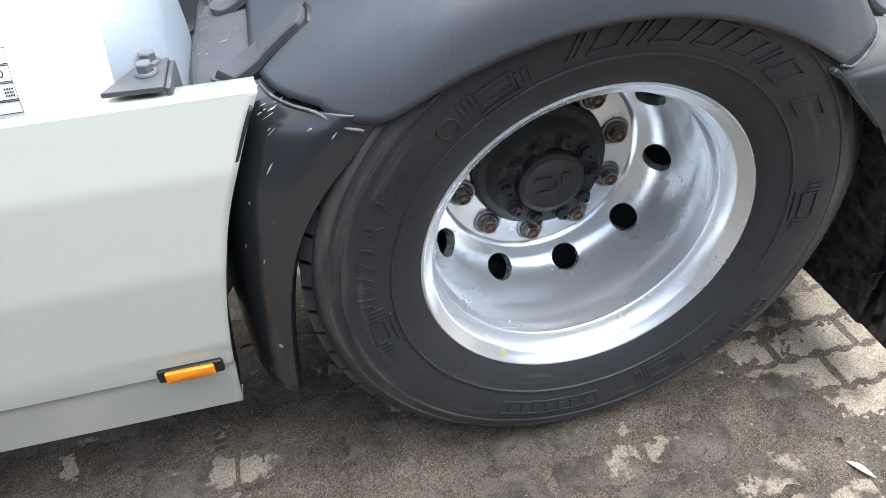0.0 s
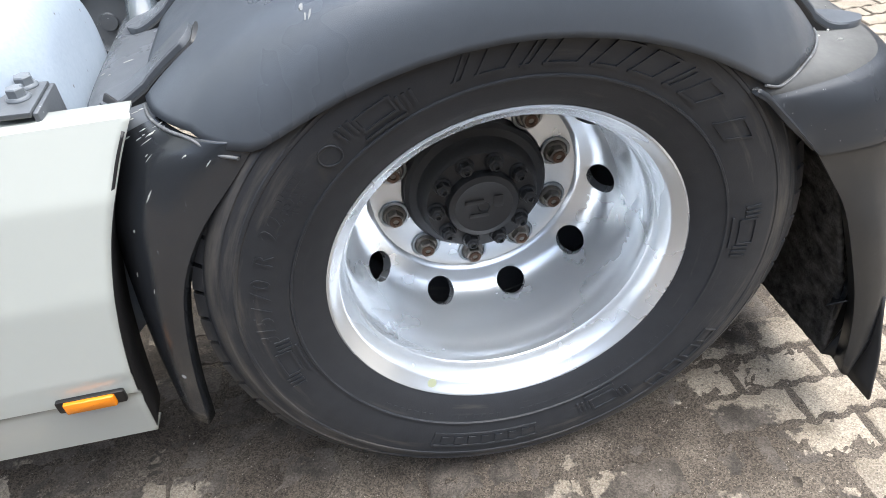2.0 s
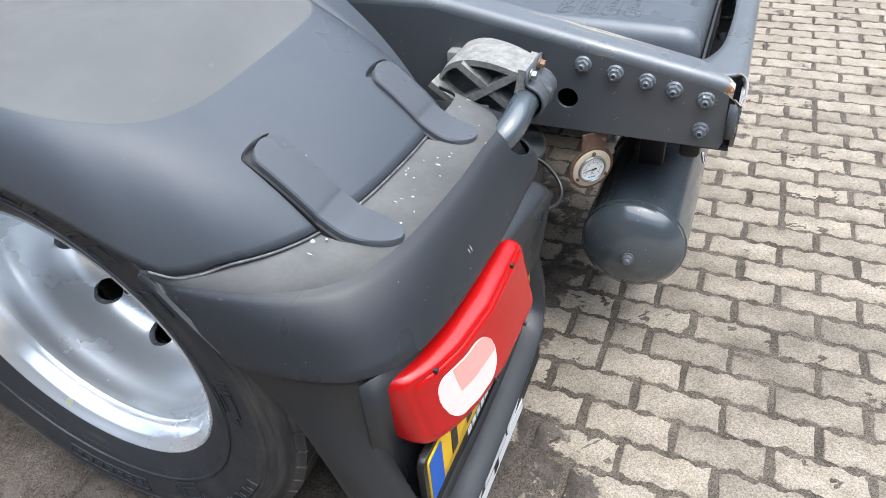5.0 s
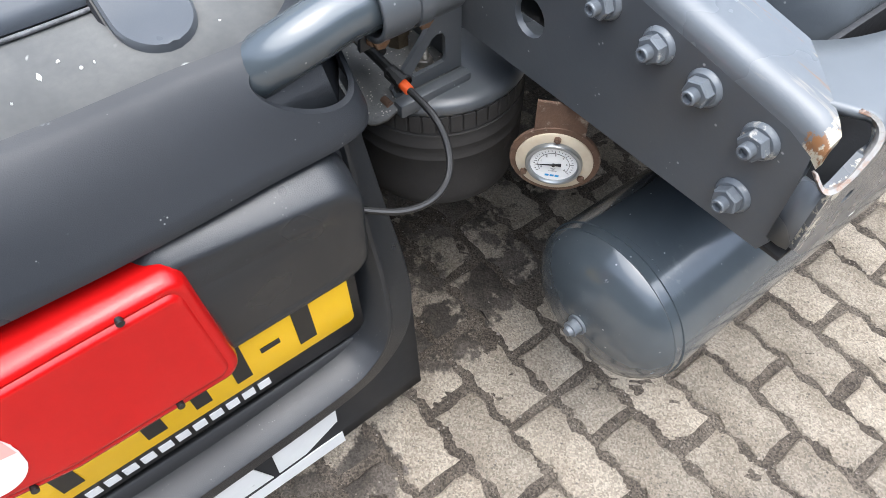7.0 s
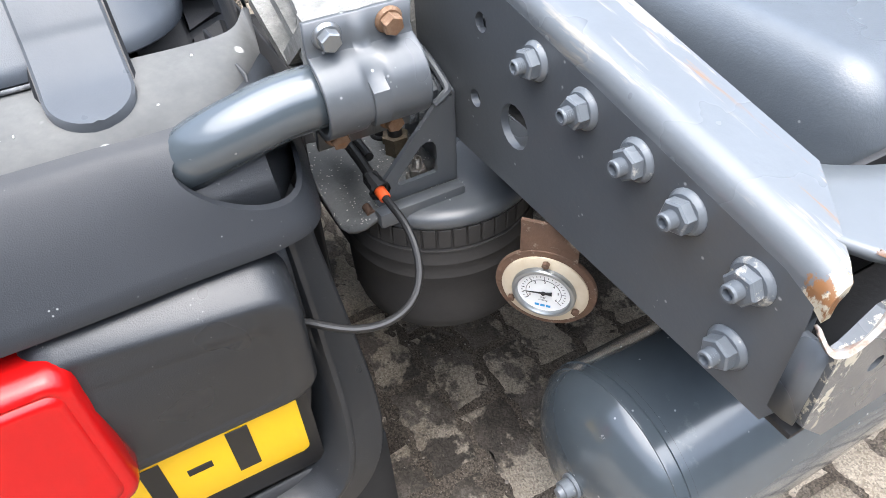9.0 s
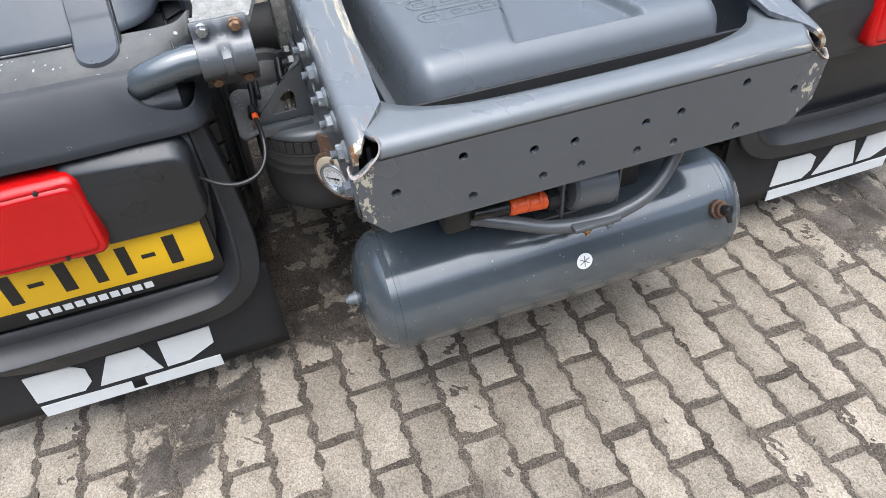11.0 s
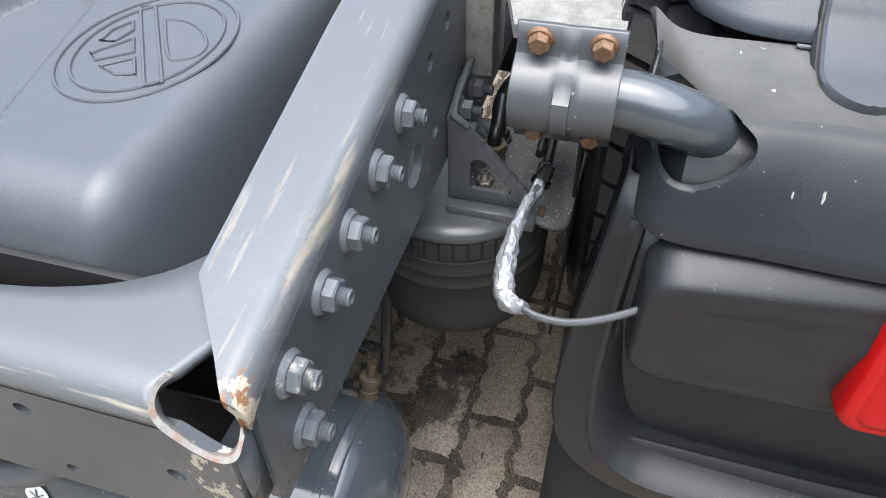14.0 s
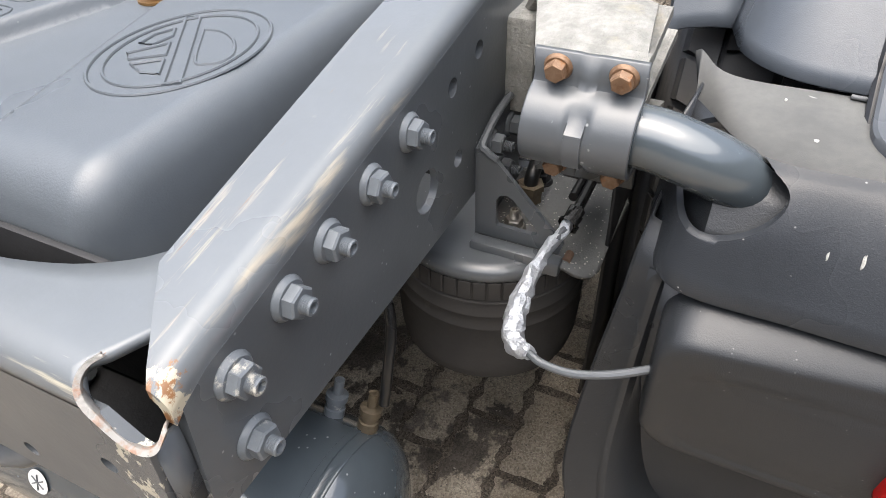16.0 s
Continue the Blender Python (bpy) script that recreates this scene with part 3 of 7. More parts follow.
def tyre(side, mid, parent):
    bm = bmesh.new()
    half = [(0.297, 0.118), (0.305, 0.126), (0.325, 0.136), (0.352, 0.146), (0.3532, 0.1495), (0.3562, 0.1498), (0.3576, 0.1472), (0.385, 0.154), (0.412, 0.157), (0.43, 0.1565),
            (0.4315, 0.158), (0.436, 0.158), (0.4375, 0.1555), (0.455, 0.151), (0.457, 0.152), (0.462, 0.149), (0.474, 0.140), (0.479, 0.132), (0.481, 0.118)]
    prof = [(r, -a) for r, a in half] + [(0.481, 0)] + [(r, a) for r, a in half[::-1]]
    lathe(bm, prof, (HX, side * mid, HZ), (0, side, 0), 120)
    wall = part("tyre", bm, RUBBER, parent, "worn black truck tyre with block tread", angle=40)
    bm = bmesh.new()
    n = 58
    for row, (lo, hi, gap, off) in enumerate(((-0.134, -0.094, 0.16, 0.0), (-0.088, -0.036, 0.1, 0.35), (-0.026, 0.026, 0.08, 0.7), (0.036, 0.088, 0.1, 0.2), (0.094, 0.134, 0.16, 0.5))):
        for k in range(n):
            a0, a1 = [(k + off + e) * 2 * math.pi / n for e in (gap / 2, 1 - gap / 2)]
            skew = 0.012 * (1 if row % 2 else -1)
            vs = []
            for r in (0.478, 0.4945):
                ends = (lo, hi)
                if row == 0:
                    ends = (lo if r < 0.49 else lo + 0.008, hi)
                if row == 4:
                    ends = (lo, hi if r < 0.49 else hi - 0.008)
                for a, d, tw in ((a0, ends[0], -skew), (a1, ends[0], -skew), (a1, ends[1], skew), (a0, ends[1], skew)):
                    vs.append(bm.verts.new((HX + r * math.cos(a + tw), side * (mid + d), HZ + r * math.sin(a + tw))))
            for q in ((4, 5, 6, 7), (0, 1, 5, 4), (1, 2, 6, 5), (2, 3, 7, 6), (3, 0, 4, 7)):
                bm.faces.new([vs[i] for i in q])
    for v in bm.verts:  # flat where it stands
        if v.co.z < 0.002:
            v.co.z = 0.002
    tagged(part("tread", bm, RUBBER, wall, "worn rubber tread blocks", angle=40), kind="stuff")
    for v in wall.data.vertices:
        v.co.z = max(v.co.z, 0.002)
    return wall


def on_sidewall(r, angle, lift, side):
    """A point on the tyre's outer wall; angle in degrees from the rear, upwards."""
    prof = [(0.325, 0.136), (0.352, 0.146), (0.385, 0.154), (0.412, 0.157), (0.436, 0.157), (0.455, 0.151), (0.475, 0.144)]
    a = float(np.interp(r, [p[0] for p in prof], [p[1] for p in prof]))
    return Vector((HX + r * math.cos(radians(angle)), side * (TYRE_MID + a + lift), HZ + r * math.sin(radians(angle))))


def raised_bar(bm, side, r0, r1, a0, a1, lift=0.0027, lean=0.0, n=4):
    """A raised patch on the tyre wall between two radii and two angles; lean shifts its outer end."""
    rows = []
    for r, l in ((r0, -0.002), (r0, lift), (r1, lift), (r1, -0.002)):
        k = lean * (r - r0) / (r1 - r0)
        rows.append([on_sidewall(r, a0 + (a1 - a0) * i / n + k, l, side) for i in range(n + 1)])
    vs = grid(bm, rows)
    bm.faces.new([vs[i][0] for i in range(4)])
    bm.faces.new([vs[i][-1] for i in range(4)][::-1])


def bar_frame(bm, side, r0, r1, a0, a1, w=0.0035, lean=0.0):
    d = math.degrees(w / r0)
    raised_bar(bm, side, r0, r0 + w, a0, a1)
    raised_bar(bm, side, r1 - w, r1, a0 + lean, a1 + lean)
    raised_bar(bm, side, r0, r1, a0, a0 + d, lean=lean)
    raised_bar(bm, side, r0, r1, a1 - d, a1, lean=lean)


def tyre_marks(side, parent):
    # the maker's words, as plain raised shapes
    a = 104.0
    for w in (2.2, 6.5, 2.2, 7.5, 6.0, 6.5, 2.2, 6.0, 0, 6.5):
        if w:
            bm = bmesh.new()
            bar_frame(bm, side, 0.372, 0.412, a - w * 0.95, a, 0.004, lean=-3.5)
            part("raised_shape", bm, RUBBER, parent)
        a -= w + 2.4 if w else 5.0
    bm = bmesh.new()
    bar_frame(bm, side, 0.378, 0.412, 245, 276, 0.004)
    for k in range(7):
        raised_bar(bm, side, 0.386, 0.404, 247.5 + 4 * k, 249.6 + 4 * k)
    part("raised_badge", bm, RUBBER, parent)
    # twisted bar emblems round the wall
    for at in (119, 191, 297, 4):
        bm = bmesh.new()
        bar_frame(bm, side, 0.374, 0.402, at - 4, at + 4)
        for k in (-1, 1):
            for e in (4.8, 6.2, 7.6):
                raised_bar(bm, side, 0.37 + (k > 0) * 0.012, 0.394 + (k > 0) * 0.012, at + k * e - 0.3, at + k * e + 0.3)
        raised_bar(bm, side, 0.362, 0.366, at - 5, at + 5)
        tagged(part("raised_emblem", bm, RUBBER, parent), kind="stuff")
    for k in range(4):
        bm = bmesh.new()
        bar_frame(bm, side, 0.405, 0.428, 309 + 6 * k, 313.6 + 6 * k, 0.003, lean=0.6)
        part("raised_loop", bm, RUBBER, parent)
    bm = bmesh.new()
    for k in range(40):
        if k % 9 not in (7, 8):
            raised_bar(bm, side, 0.338, 0.345, 225 + 2.6 * k, 226.4 + 2.6 * k, 0.0008, n=1)
    tagged(part("small_print", bm, RUBBER, parent), kind="stuff")
    bm = bmesh.new()
    for row, (r, n) in enumerate(((0.405, 7), (0.392, 6), (0.378, 4))):
        for k in range(n):
            raised_bar(bm, side, r - 0.004, r + 0.004, 147 - 1.5 * k, 146 - 1.5 * k, 0.0008, n=1)
    lo = [on_sidewall(0.385 + 0.016 * math.cos(g), 131 + math.degrees(0.016 * math.sin(g) / 0.385), 0.001, side) for g in np.linspace(0, 2 * math.pi, 25)]
    tube(bm, lo, 0.0013, 6, 2)
    tagged(part("approval_mark", bm, RUBBER, parent), kind="stuff")
    # the size, bent round the wall
    text = "315/70 R 22.5"
    at = 184.0
    bm = bmesh.new()
    for ch in text:
        if ch == " ":
            at -= 2.6
            continue
        cu = bpy.data.curves.new("letter", "FONT")
        cu.body, cu.size, cu.extrude, cu.align_x = ch, 0.04, 0.001, "CENTER"
        cu.shear = 0.2
        tmp = bpy.data.objects.new("letter", cu)
        scene.collection.objects.link(tmp)
        me = bpy.data.meshes.new_from_object(tmp.evaluated_get(bpy.context.evaluated_depsgraph_get()))
        width = max(v.co.x for v in me.vertices) - min(v.co.x for v in me.vertices)
        step = math.degrees((width + 0.006) / 0.40)
        at -= step / 2
        for v in me.vertices:
            v.co = on_sidewall(0.385 + v.co.y, at - math.degrees(v.co.x / 0.40), 0.0004 + v.co.z, side)
        at -= step / 2
        bm.from_mesh(me)
        bpy.data.objects.remove(tmp)
    part("size_lettering", bm, RUBBER, parent, recalc=False)


def rim(side, parent):
    prof = [(0.302, 1.148), (0.3035, 1.160), (0.302, 1.1645), (0.299, 1.166), (0.296, 1.164), (0.2925, 1.158), (0.2815, 1.150), (0.2795, 1.1475), (0.2785, 1.146),
            (0.276, 1.140), (0.2705, 1.128), (0.2685, 1.120), (0.2682, 1.112), (0.2664, 1.109), (0.2664, 1.094), (0.2678, 1.091), (0.2672, 1.058), (0.2655, 1.054), (0.2652, 1.02), (0.2638, 0.985), (0.2605, 0.958), (0.2535, 0.937),
            (0.243, 0.9205), (0.23, 0.909), (0.2135, 0.9015), (0.2085, 0.8975), (0.2035, 0.8905), (0.196, 0.888), (0.17, 0.8875), (0.143, 0.8875), (0.140, 0.885),
            (0.140, 0.865), (0.215, 0.868), (0.245, 0.882), (0.268, 0.915), (0.276, 0.96), (0.2785, 1.06), (0.281, 1.12), (0.293, 1.148)]
    bm = bmesh.new()
    lathe(bm, prof, (HX, 0, HZ), (0, side, 0), 160, close=True)
    ob = part("rim", bm, ALLOY, parent, "polished aluminium dish wheel rim with ten round hand holes", angle=30)
    # ten hand holes, cut through
    cut = bmesh.new()
    for k in range(10):
        g = radians(33 + 36 * k)
        out = Vector((math.cos(g), 0, math.sin(g)))
        mid = Vector((HX, side * 0.927, HZ)) + out * 0.2465
        n = (Vector((0, side, 0)) * 0.83 - out * 0.56).normalized()
        rod(cut, mid - n * 0.09, mid + n * 0.07, 0.0295, 32)
    bmesh.ops.recalc_face_normals(cut, faces=cut.faces)
    cme = bpy.data.meshes.new("cut")
    cut.to_mesh(cme)
    cutter = new("cut", cme)
    mod = ob.modifiers.new("holes", "BOOLEAN")
    mod.operation, mod.object, mod.solver = "DIFFERENCE", cutter, "EXACT"
    me = bpy.data.meshes.new_from_object(ob.evaluated_get(bpy.context.evaluated_depsgraph_get()))
    ob.modifiers.clear()
    ob.data = me
    bpy.data.objects.remove(cutter)
    for p in me.polygons:
        p.use_smooth = True
    me.set_sharp_from_angle(angle=radians(30))
    return ob


def wheel(side):
    w = new("wheel")
    w.parent = truck
    tagged(w, "dual rear wheel with polished aluminium rim and black tyre")
    tyre(side, TYRE_MID, w)
    tyre(side, 0.70, w)
    rim(side, w)
    tyre_marks(side, w)
    Y = lambda d: side * d
    bm = bmesh.new()
    lathe(bm, [(0.0, 0.55), (0.2, 0.55), (0.205, 0.8), (0.16, 0.845), (0, 0.845)], (HX, 0, HZ), (0, side, 0), 48)
    part("brake_drum", bm, BLACK, w)
    bm = bmesh.new()
    lathe(bm, [(0.139, 0.83), (0.139, 0.905), (0.132, 0.913), (0.118, 0.916), (0.112, 0.925), (0.110, 0.945), (0.104, 0.953), (0.07, 0.955), (0.07, 0.962), (0.066, 0.970), (0.055, 0.9725), (0.053, 0.9715),
               (0.012, 0.972), (0.01, 0.969), (0, 0.968)], (HX, 0, HZ), (0, side, 0), 64)
    part("hub", bm, HUB, w, "black cast wheel hub with round cap")
    bm = bmesh.new()
    for k, (a, b) in enumerate(((-0.02, 0.014), (-0.012, -0.016))):
        box(bm, (HX + a - 0.016, Y(0.9715), HZ + b - 0.005), (HX + a + 0.02, Y(0.974), HZ + b + 0.004), 0.001)
    box(bm, (HX + 0.018, Y(0.9715), HZ - 0.004), (HX + 0.036, Y(0.974), HZ + 0.022), 0.001)
    part("cap_emblem", bm, HUB, w)
    for k in range(10):
        g = radians(2 + 36 * k)
        p = Vector((HX + 0.088 * math.cos(g), Y(0.954), HZ + 0.088 * math.sin(g)))
        hex_bolt(w, p, (0, side, 0), 0.027, HUB, "hub_bolt", True, 0.004, k * 0.4)
    for k in range(10):
        g = radians(15 + 36 * k)
        p = Vector((HX + 0.1675 * math.cos(g), Y(0.8875), HZ + 0.1675 * math.sin(g)))
        bm = bmesh.new()
        lathe(bm, [(0, 0), (0.030, 0), (0.030, 0.004), (0.0285, 0.0055), (0.0245, 0.0055), (0.0235, 0.003), (0, 0.003)], p, (0, side, 0), 28)
        nut = part("wheel_nut", bm, STEEL, w, "steel wheel nut with rusty stud")
        hex_bolt(nut, p + Vector((0, Y(0.003), 0)), (0, side, 0), 0.035, NUT, "nut_hexagon", True, 0.0, k * 0.9)
        bm = bmesh.new()
        lathe(bm, [(0.0125, 0.018), (0.0125, 0.028), (0.011, 0.0295), (0.006, 0.0295), (0.0055, 0.026), (0, 0.026)], p, (0, side, 0), 16)
        part("stud", bm, RUSTY, nut)
    bm = bmesh.new()
    g = radians(238)
    lathe(bm, [(0, 0.0005), (0.009, 0.0005), (0.009, 0), (0, 0)], (HX + 0.2865 * math.cos(g), Y(1.1545), HZ + 0.2865 * math.sin(g)),
          (math.cos(g) * -0.5, side * 0.8, math.sin(g) * -0.5), 20)
    part("balance_dot", bm, material("dot_paint", (0.42, 0.45, 0.3), rough=0.6, bump=0), w)
    return w


for S in (-1, 1):
    wheel(S)

bm = bmesh.new()
rod(bm, (HX, -0.6, HZ), (HX, 0.6, HZ), 0.075, 32)
lathe(bm, [(0, -0.2), (0.1, -0.18), (0.2, -0.08), (0.22, 0), (0.2, 0.08), (0.1, 0.18), (0, 0.2)], (HX, 0, HZ), (1, 0, 0), 32)
part("axle", bm, BLACK, truck)


# ---- mudguards ----
SIDE = 1.211


def cover_lines():
    """The cover's foot and shoulder in plan, from the inner front corner round the outside to the inner rear corner."""
    foot = [(-0.50, 0.575), (-0.50, 0.75), (-0.498, 0.92), (-0.484, 1.036), (-0.455, 1.105), (-0.394, 1.166), (-0.322, 1.200), (-0.22, 1.209), (0.0, SIDE + 0.002), (0.2, SIDE), (0.325, 1.205),
            (0.405, 1.175), (0.475, 1.12), (0.522, 1.05), (0.547, 0.95), (0.558, 0.81), (0.556, 0.72), (0.546, 0.66), (0.51, 0.622), (0.45, 0.606)]
    top = [(-0.30, 0.575), (-0.30, 0.75), (-0.30, 0.90), (-0.298, 0.98), (-0.288, 1.04), (-0.262, 1.095), (-0.22, 1.132), (-0.14, 1.160), (0.0, 1.170), (0.12, 1.169), (0.215, 1.155),
           (0.288, 1.115), (0.325, 1.06), (0.338, 0.98), (0.340, 0.90), (0.340, 0.80), (0.337, 0.72), (0.328, 0.685), (0.305, 0.662), (0.26, 0.65)]
    return catmull(foot, 90), catmull(top, 90)


def crease_z(x, w):
    """Height of the crease round the flat top."""
    return 1.005 - 0.060 * min(1.0, max(0.0, (abs(x - 0.02) - 0.06) / 0.27)) ** 1.5 + 0.02 * min(1.0, max(0.0, (1.0 - w) / 0.35))


def cover_top(x, w):
    z = 1.012 - 0.8 * max(0, abs(x - 0.02) - 0.1) ** 2
    z += 0.020 * min(1.0, max(0.0, (1.14 - w) / 0.16))
    return z - 0.011 * math.exp(-((w - 1.05) / 0.036) ** 2) * min(1.0, max(0.0, (0.27 - x) / 0.12)) - 0.004 * math.exp(-((x - 0.05) / 0.16) ** 2 - ((w - 0.87) / 0.06) ** 2) + 0.004 * math.exp(-((x - 0.16) / 0.05) ** 2 - ((w - 0.85) / 0.12) ** 2)


def mudguard(side):
    g = new("mudguard")
    g.parent = truck
    tagged(g, "dark grey plastic mudguard over the rear wheels")
    V = lambda x, w, z: Vector((x, side * w, z))
    # domed cover with the wheel arch cut into its outer side
    bm = bmesh.new()
    rows = []
    steps = [0, 0.06, 0.13, 0.2, 0.3, 0.4, 0.5, 0.6, 0.7, 0.78, 0.86, 0.93, 0.98, 1.0]
    foot, top = cover_lines()
    for s in steps:
        row = []
        for (bx, bw), (tx, tw) in zip(foot, top):
            zb = 0.831 if bx < 0 else 0.797
            if bw > 1.12 and -0.41 < bx < 0.42:
                zb = max(zb - (0.017 if bx < 0 else 0.012) * min(1, (bw - 1.12) / (0.06 if bx < 0 else 0.08)), arch_edge(bx))
            zc = crease_z(tx, tw)
            away = min(1.0, (abs(bx - tx) / 0.2) ** 1.2)  # 0 at the side, 1 at the ends
            h, v = 0.12 + 0.30 * away, 0.86 - 0.26 * away
            a, b, c = (1 - s) ** 2, 2 * s * (1 - s), s * s
            k = b * h + c
            row.append(V(bx + (tx - bx) * k, bw + (tw - bw) * k, zb + (zc - zb) * (b * v + c)))
        rows.append(row)
    for f in (0.012, 0.04, 0.08, 0.12, 0.16, 0.2, 0.24, 0.28, 0.33, 0.4, 0.52, 0.68, 0.84, 1.0):
        row = []
        for x, w in top:
            xx, ww = x + (x * 0.25 - x) * f, w + (0.66 - w) * f
            zc = crease_z(x, w)
            e = math.sin(min(1.0, f * 2.0) * math.pi / 2)
            row.append(V(xx, ww, zc + (cover_top(xx, ww) - zc) * e))
        rows.append(row)
    dome = [[(p.x, abs(p.y), p.z) for p in row] for row in rows[:14]]
    vs = grid(bm, rows)
    # flat-top vertices; their faces take the lighter second material
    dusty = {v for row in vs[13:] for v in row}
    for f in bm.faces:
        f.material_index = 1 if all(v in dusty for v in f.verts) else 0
    ob = part("cover", bm, PLASTIC, g, "matt grey domed cover with lighter flat top", angle=60)
    ob.data.materials.append(TOP_PLASTIC if side < 0 else PLASTIC)
    solid(ob, 0.005)
    # the cover's inner lip over the inner tyre
    bm = bmesh.new()
    chain = [r[-1] for r in rows] + [r[0] for r in reversed(rows)]
    chain = [p for k, p in enumerate(chain) if k == 0 or (p - chain[k - 1]).length > 0.002]
    ease = lambda p, f: V(p.x, abs(p.y) + (0.55 - abs(p.y)) * f, p.z - 0.012 * f * f)
    grid(bm, [[ease(p, f) for p in chain] for f in (0.0, 0.35, 0.7, 1.0)] + [[V(p.x, 0.546, p.z - 0.03) for p in chain]])
    solid(part("inner_lip", bm, PLASTIC, g, "grey inner lip of the cover", angle=50), 0.003)
    # black sheet added to hide the tread where only darkness shows
    bm = bmesh.new()
    grid(bm, [[V(x, w, z) for x, w in ((0.505, 0.604), (0.56, 0.600), (0.615, 0.596))] for z in (0.40, 0.6, 0.782)])
    solid(part("inner_wall", bm, PLASTIC_DARK, g, "black sheet added to darken the gap beside the tyre"), 0.003)
    # worn beads along the seams below the cover
    for name, sel in (("front_seam", lambda p: p.x < -0.325 and 1.03 < abs(p.y) < 1.2), ("rear_seam", lambda p: p.x > 0.335 and abs(p.y) > 0.70)):
        line = [p for p in rows[0] if sel(p)]
        bm = bmesh.new()
        drop = 0.009 if name == "front_seam" else 0.003
        tube(bm, [Vector((p.x * 1.008 if p.x < 0 else p.x * 1.004, p.y * 1.0012, p.z - drop)) for p in line[::2]], 0.0026 if name == "front_seam" else 0.0022, 8, 3)
        part(name, bm, SEAM, g, "scratched pale seam edge", angle=60)
    # rear shell: dusty ledge, rolled edge and band
    def arch_rear(x):
        return float(np.interp(x, (0.33, 0.352, 0.416, 0.473, 0.544), (0.795, 0.781, 0.717, 0.659, 0.557)))

    def shell_row(pts, z, n=70):
        inward = 0.028 if side < 0 else 0.0  # the near guard reaches further in
        return [V(x, w - inward * min(1.0, max(0.0, (0.70 - w) / 0.08)), max(z, arch_rear(x) if w > 1.12 else 0)) for x, w in catmull(pts, n)]

    k0 = [(0.332, 1.198), (0.395, 1.168), (0.468, 1.115), (0.516, 1.05), (0.542, 0.95), (0.552, 0.80), (0.552, 0.70), (0.548, 0.62), (0.50, 0.588)]
    k1 = [(0.333, 1.201), (0.416, 1.190), (0.519, 1.164), (0.595, 1.113), (0.634, 1.02), (0.651, 0.865), (0.653, 0.74), (0.649, 0.655), (0.57, 0.597)]
    k2 = [(0.334, 1.204), (0.424, 1.199), (0.53, 1.178), (0.61, 1.128), (0.652, 1.03), (0.669, 0.87), (0.670, 0.735), (0.665, 0.640), (0.578, 0.592)]
    k3 = [(0.335, 1.207), (0.434, 1.210), (0.545, 1.197), (0.63, 1.150), (0.676, 1.05), (0.693, 0.875), (0.692, 0.725), (0.687, 0.626), (0.59, 0.588)]
    k4 = [(0.336, 1.209), (0.445, 1.219), (0.56, 1.213), (0.652, 1.178), (0.705, 1.08), (0.722, 0.88), (0.720, 0.71), (0.707, 0.614), (0.61, 0.584)]
    k5 = [(0.336, 1.205), (0.445, 1.212), (0.55, 1.205), (0.635, 1.165), (0.684, 1.07), (0.699, 0.88), (0.698, 0.71), (0.692, 0.622), (0.61, 0.592)]
    bm = bmesh.new()
    grid(bm, [shell_row(k0, 0.785), shell_row(k0, 0.792), shell_row(k1, 0.776)])
    solid(part("rear_ledge", bm, LEDGE, g, "dusty flat ledge with white bird droppings", angle=50), 0.005)
    bm = bmesh.new()
    down = [np.array([tuple(p) for p in shell_row(k, z, 110)]).ravel() for k, z in ((k1, 0.776), (k2, 0.766), (k3, 0.735), (k4, 0.682))]
    rows = [[Vector(q) for q in np.array(r).reshape(-1, 3)] for r in catmull(down, 19)]
    grid(bm, rows + [shell_row(k4, 0.674, 110), shell_row(k5, 0.671, 110)])
    band = solid(part("rear_band", bm, BAND, g, "rolled grey rear edge of the mudguard with an oval opening", angle=60), 0.005)
    hole = bmesh.new()
    oval = []
    for k in np.linspace(0, 2 * math.pi, 36, endpoint=False):
        a, b = 0.046 * math.cos(k), 0.0185 * math.sin(k)
        if side < 0:
            a *= 1.2
        oval.append(((0.636 if side > 0 else 0.628) + a * 0.93 - b * 0.37, (0.7455 if side > 0 else 0.737) + a * 0.37 * 0.9 + b * 0.93))
    prism(hole, oval, lambda a, b, d: V(0.60 + d, a, b - 0.25 * (d - 0.08)), 0.16)
    cut_out(band, hole)
    for p in band.data.polygons:
        p.use_smooth = True
    band.data.set_sharp_from_angle(angle=radians(50))
    # shallow moulded dimple behind the oval opening
    bm = bmesh.new()
    shift = 0.0 if side > 0 else 0.026
    grid(bm, [[V(0.664 - 0.65 * (z - 0.7455) - 1.6 * max(0.0, 0.632 - w), w - shift, z) for w in (0.60, 0.61, 0.62, 0.632, 0.65, 0.67, 0.69, 0.71)] for z in (0.70, 0.72, 0.74, 0.765)])
    solid(part("arm_dimple", bm, PLASTIC_DARK, g, "dark moulded dimple round the holding tube"), 0.003)
    # black sheet added in place of shade between the inner tyre and the frame
    bm = bmesh.new()
    grid(bm, [[V(x, 0.543 - 0.003 * math.sin(9 * z), z) for x in (0.20, 0.32, 0.42, 0.55)] for z in (0.30, 0.45, 0.6, 0.74)])
    solid(part("inner_liner", bm, BLACK, g, "black sheet added to hide the tyre in the dark gap"), 0.004)
    # outer cheek down to the flap, its shade put into a darker colour
    bm = bmesh.new()
    lip = catmull([(0.452, 0.682), (0.50, 0.62), (0.545, 0.555), (0.59, 0.455), (0.633, 0.342), (0.658, 0.24), (0.672, 0.13)], 24)
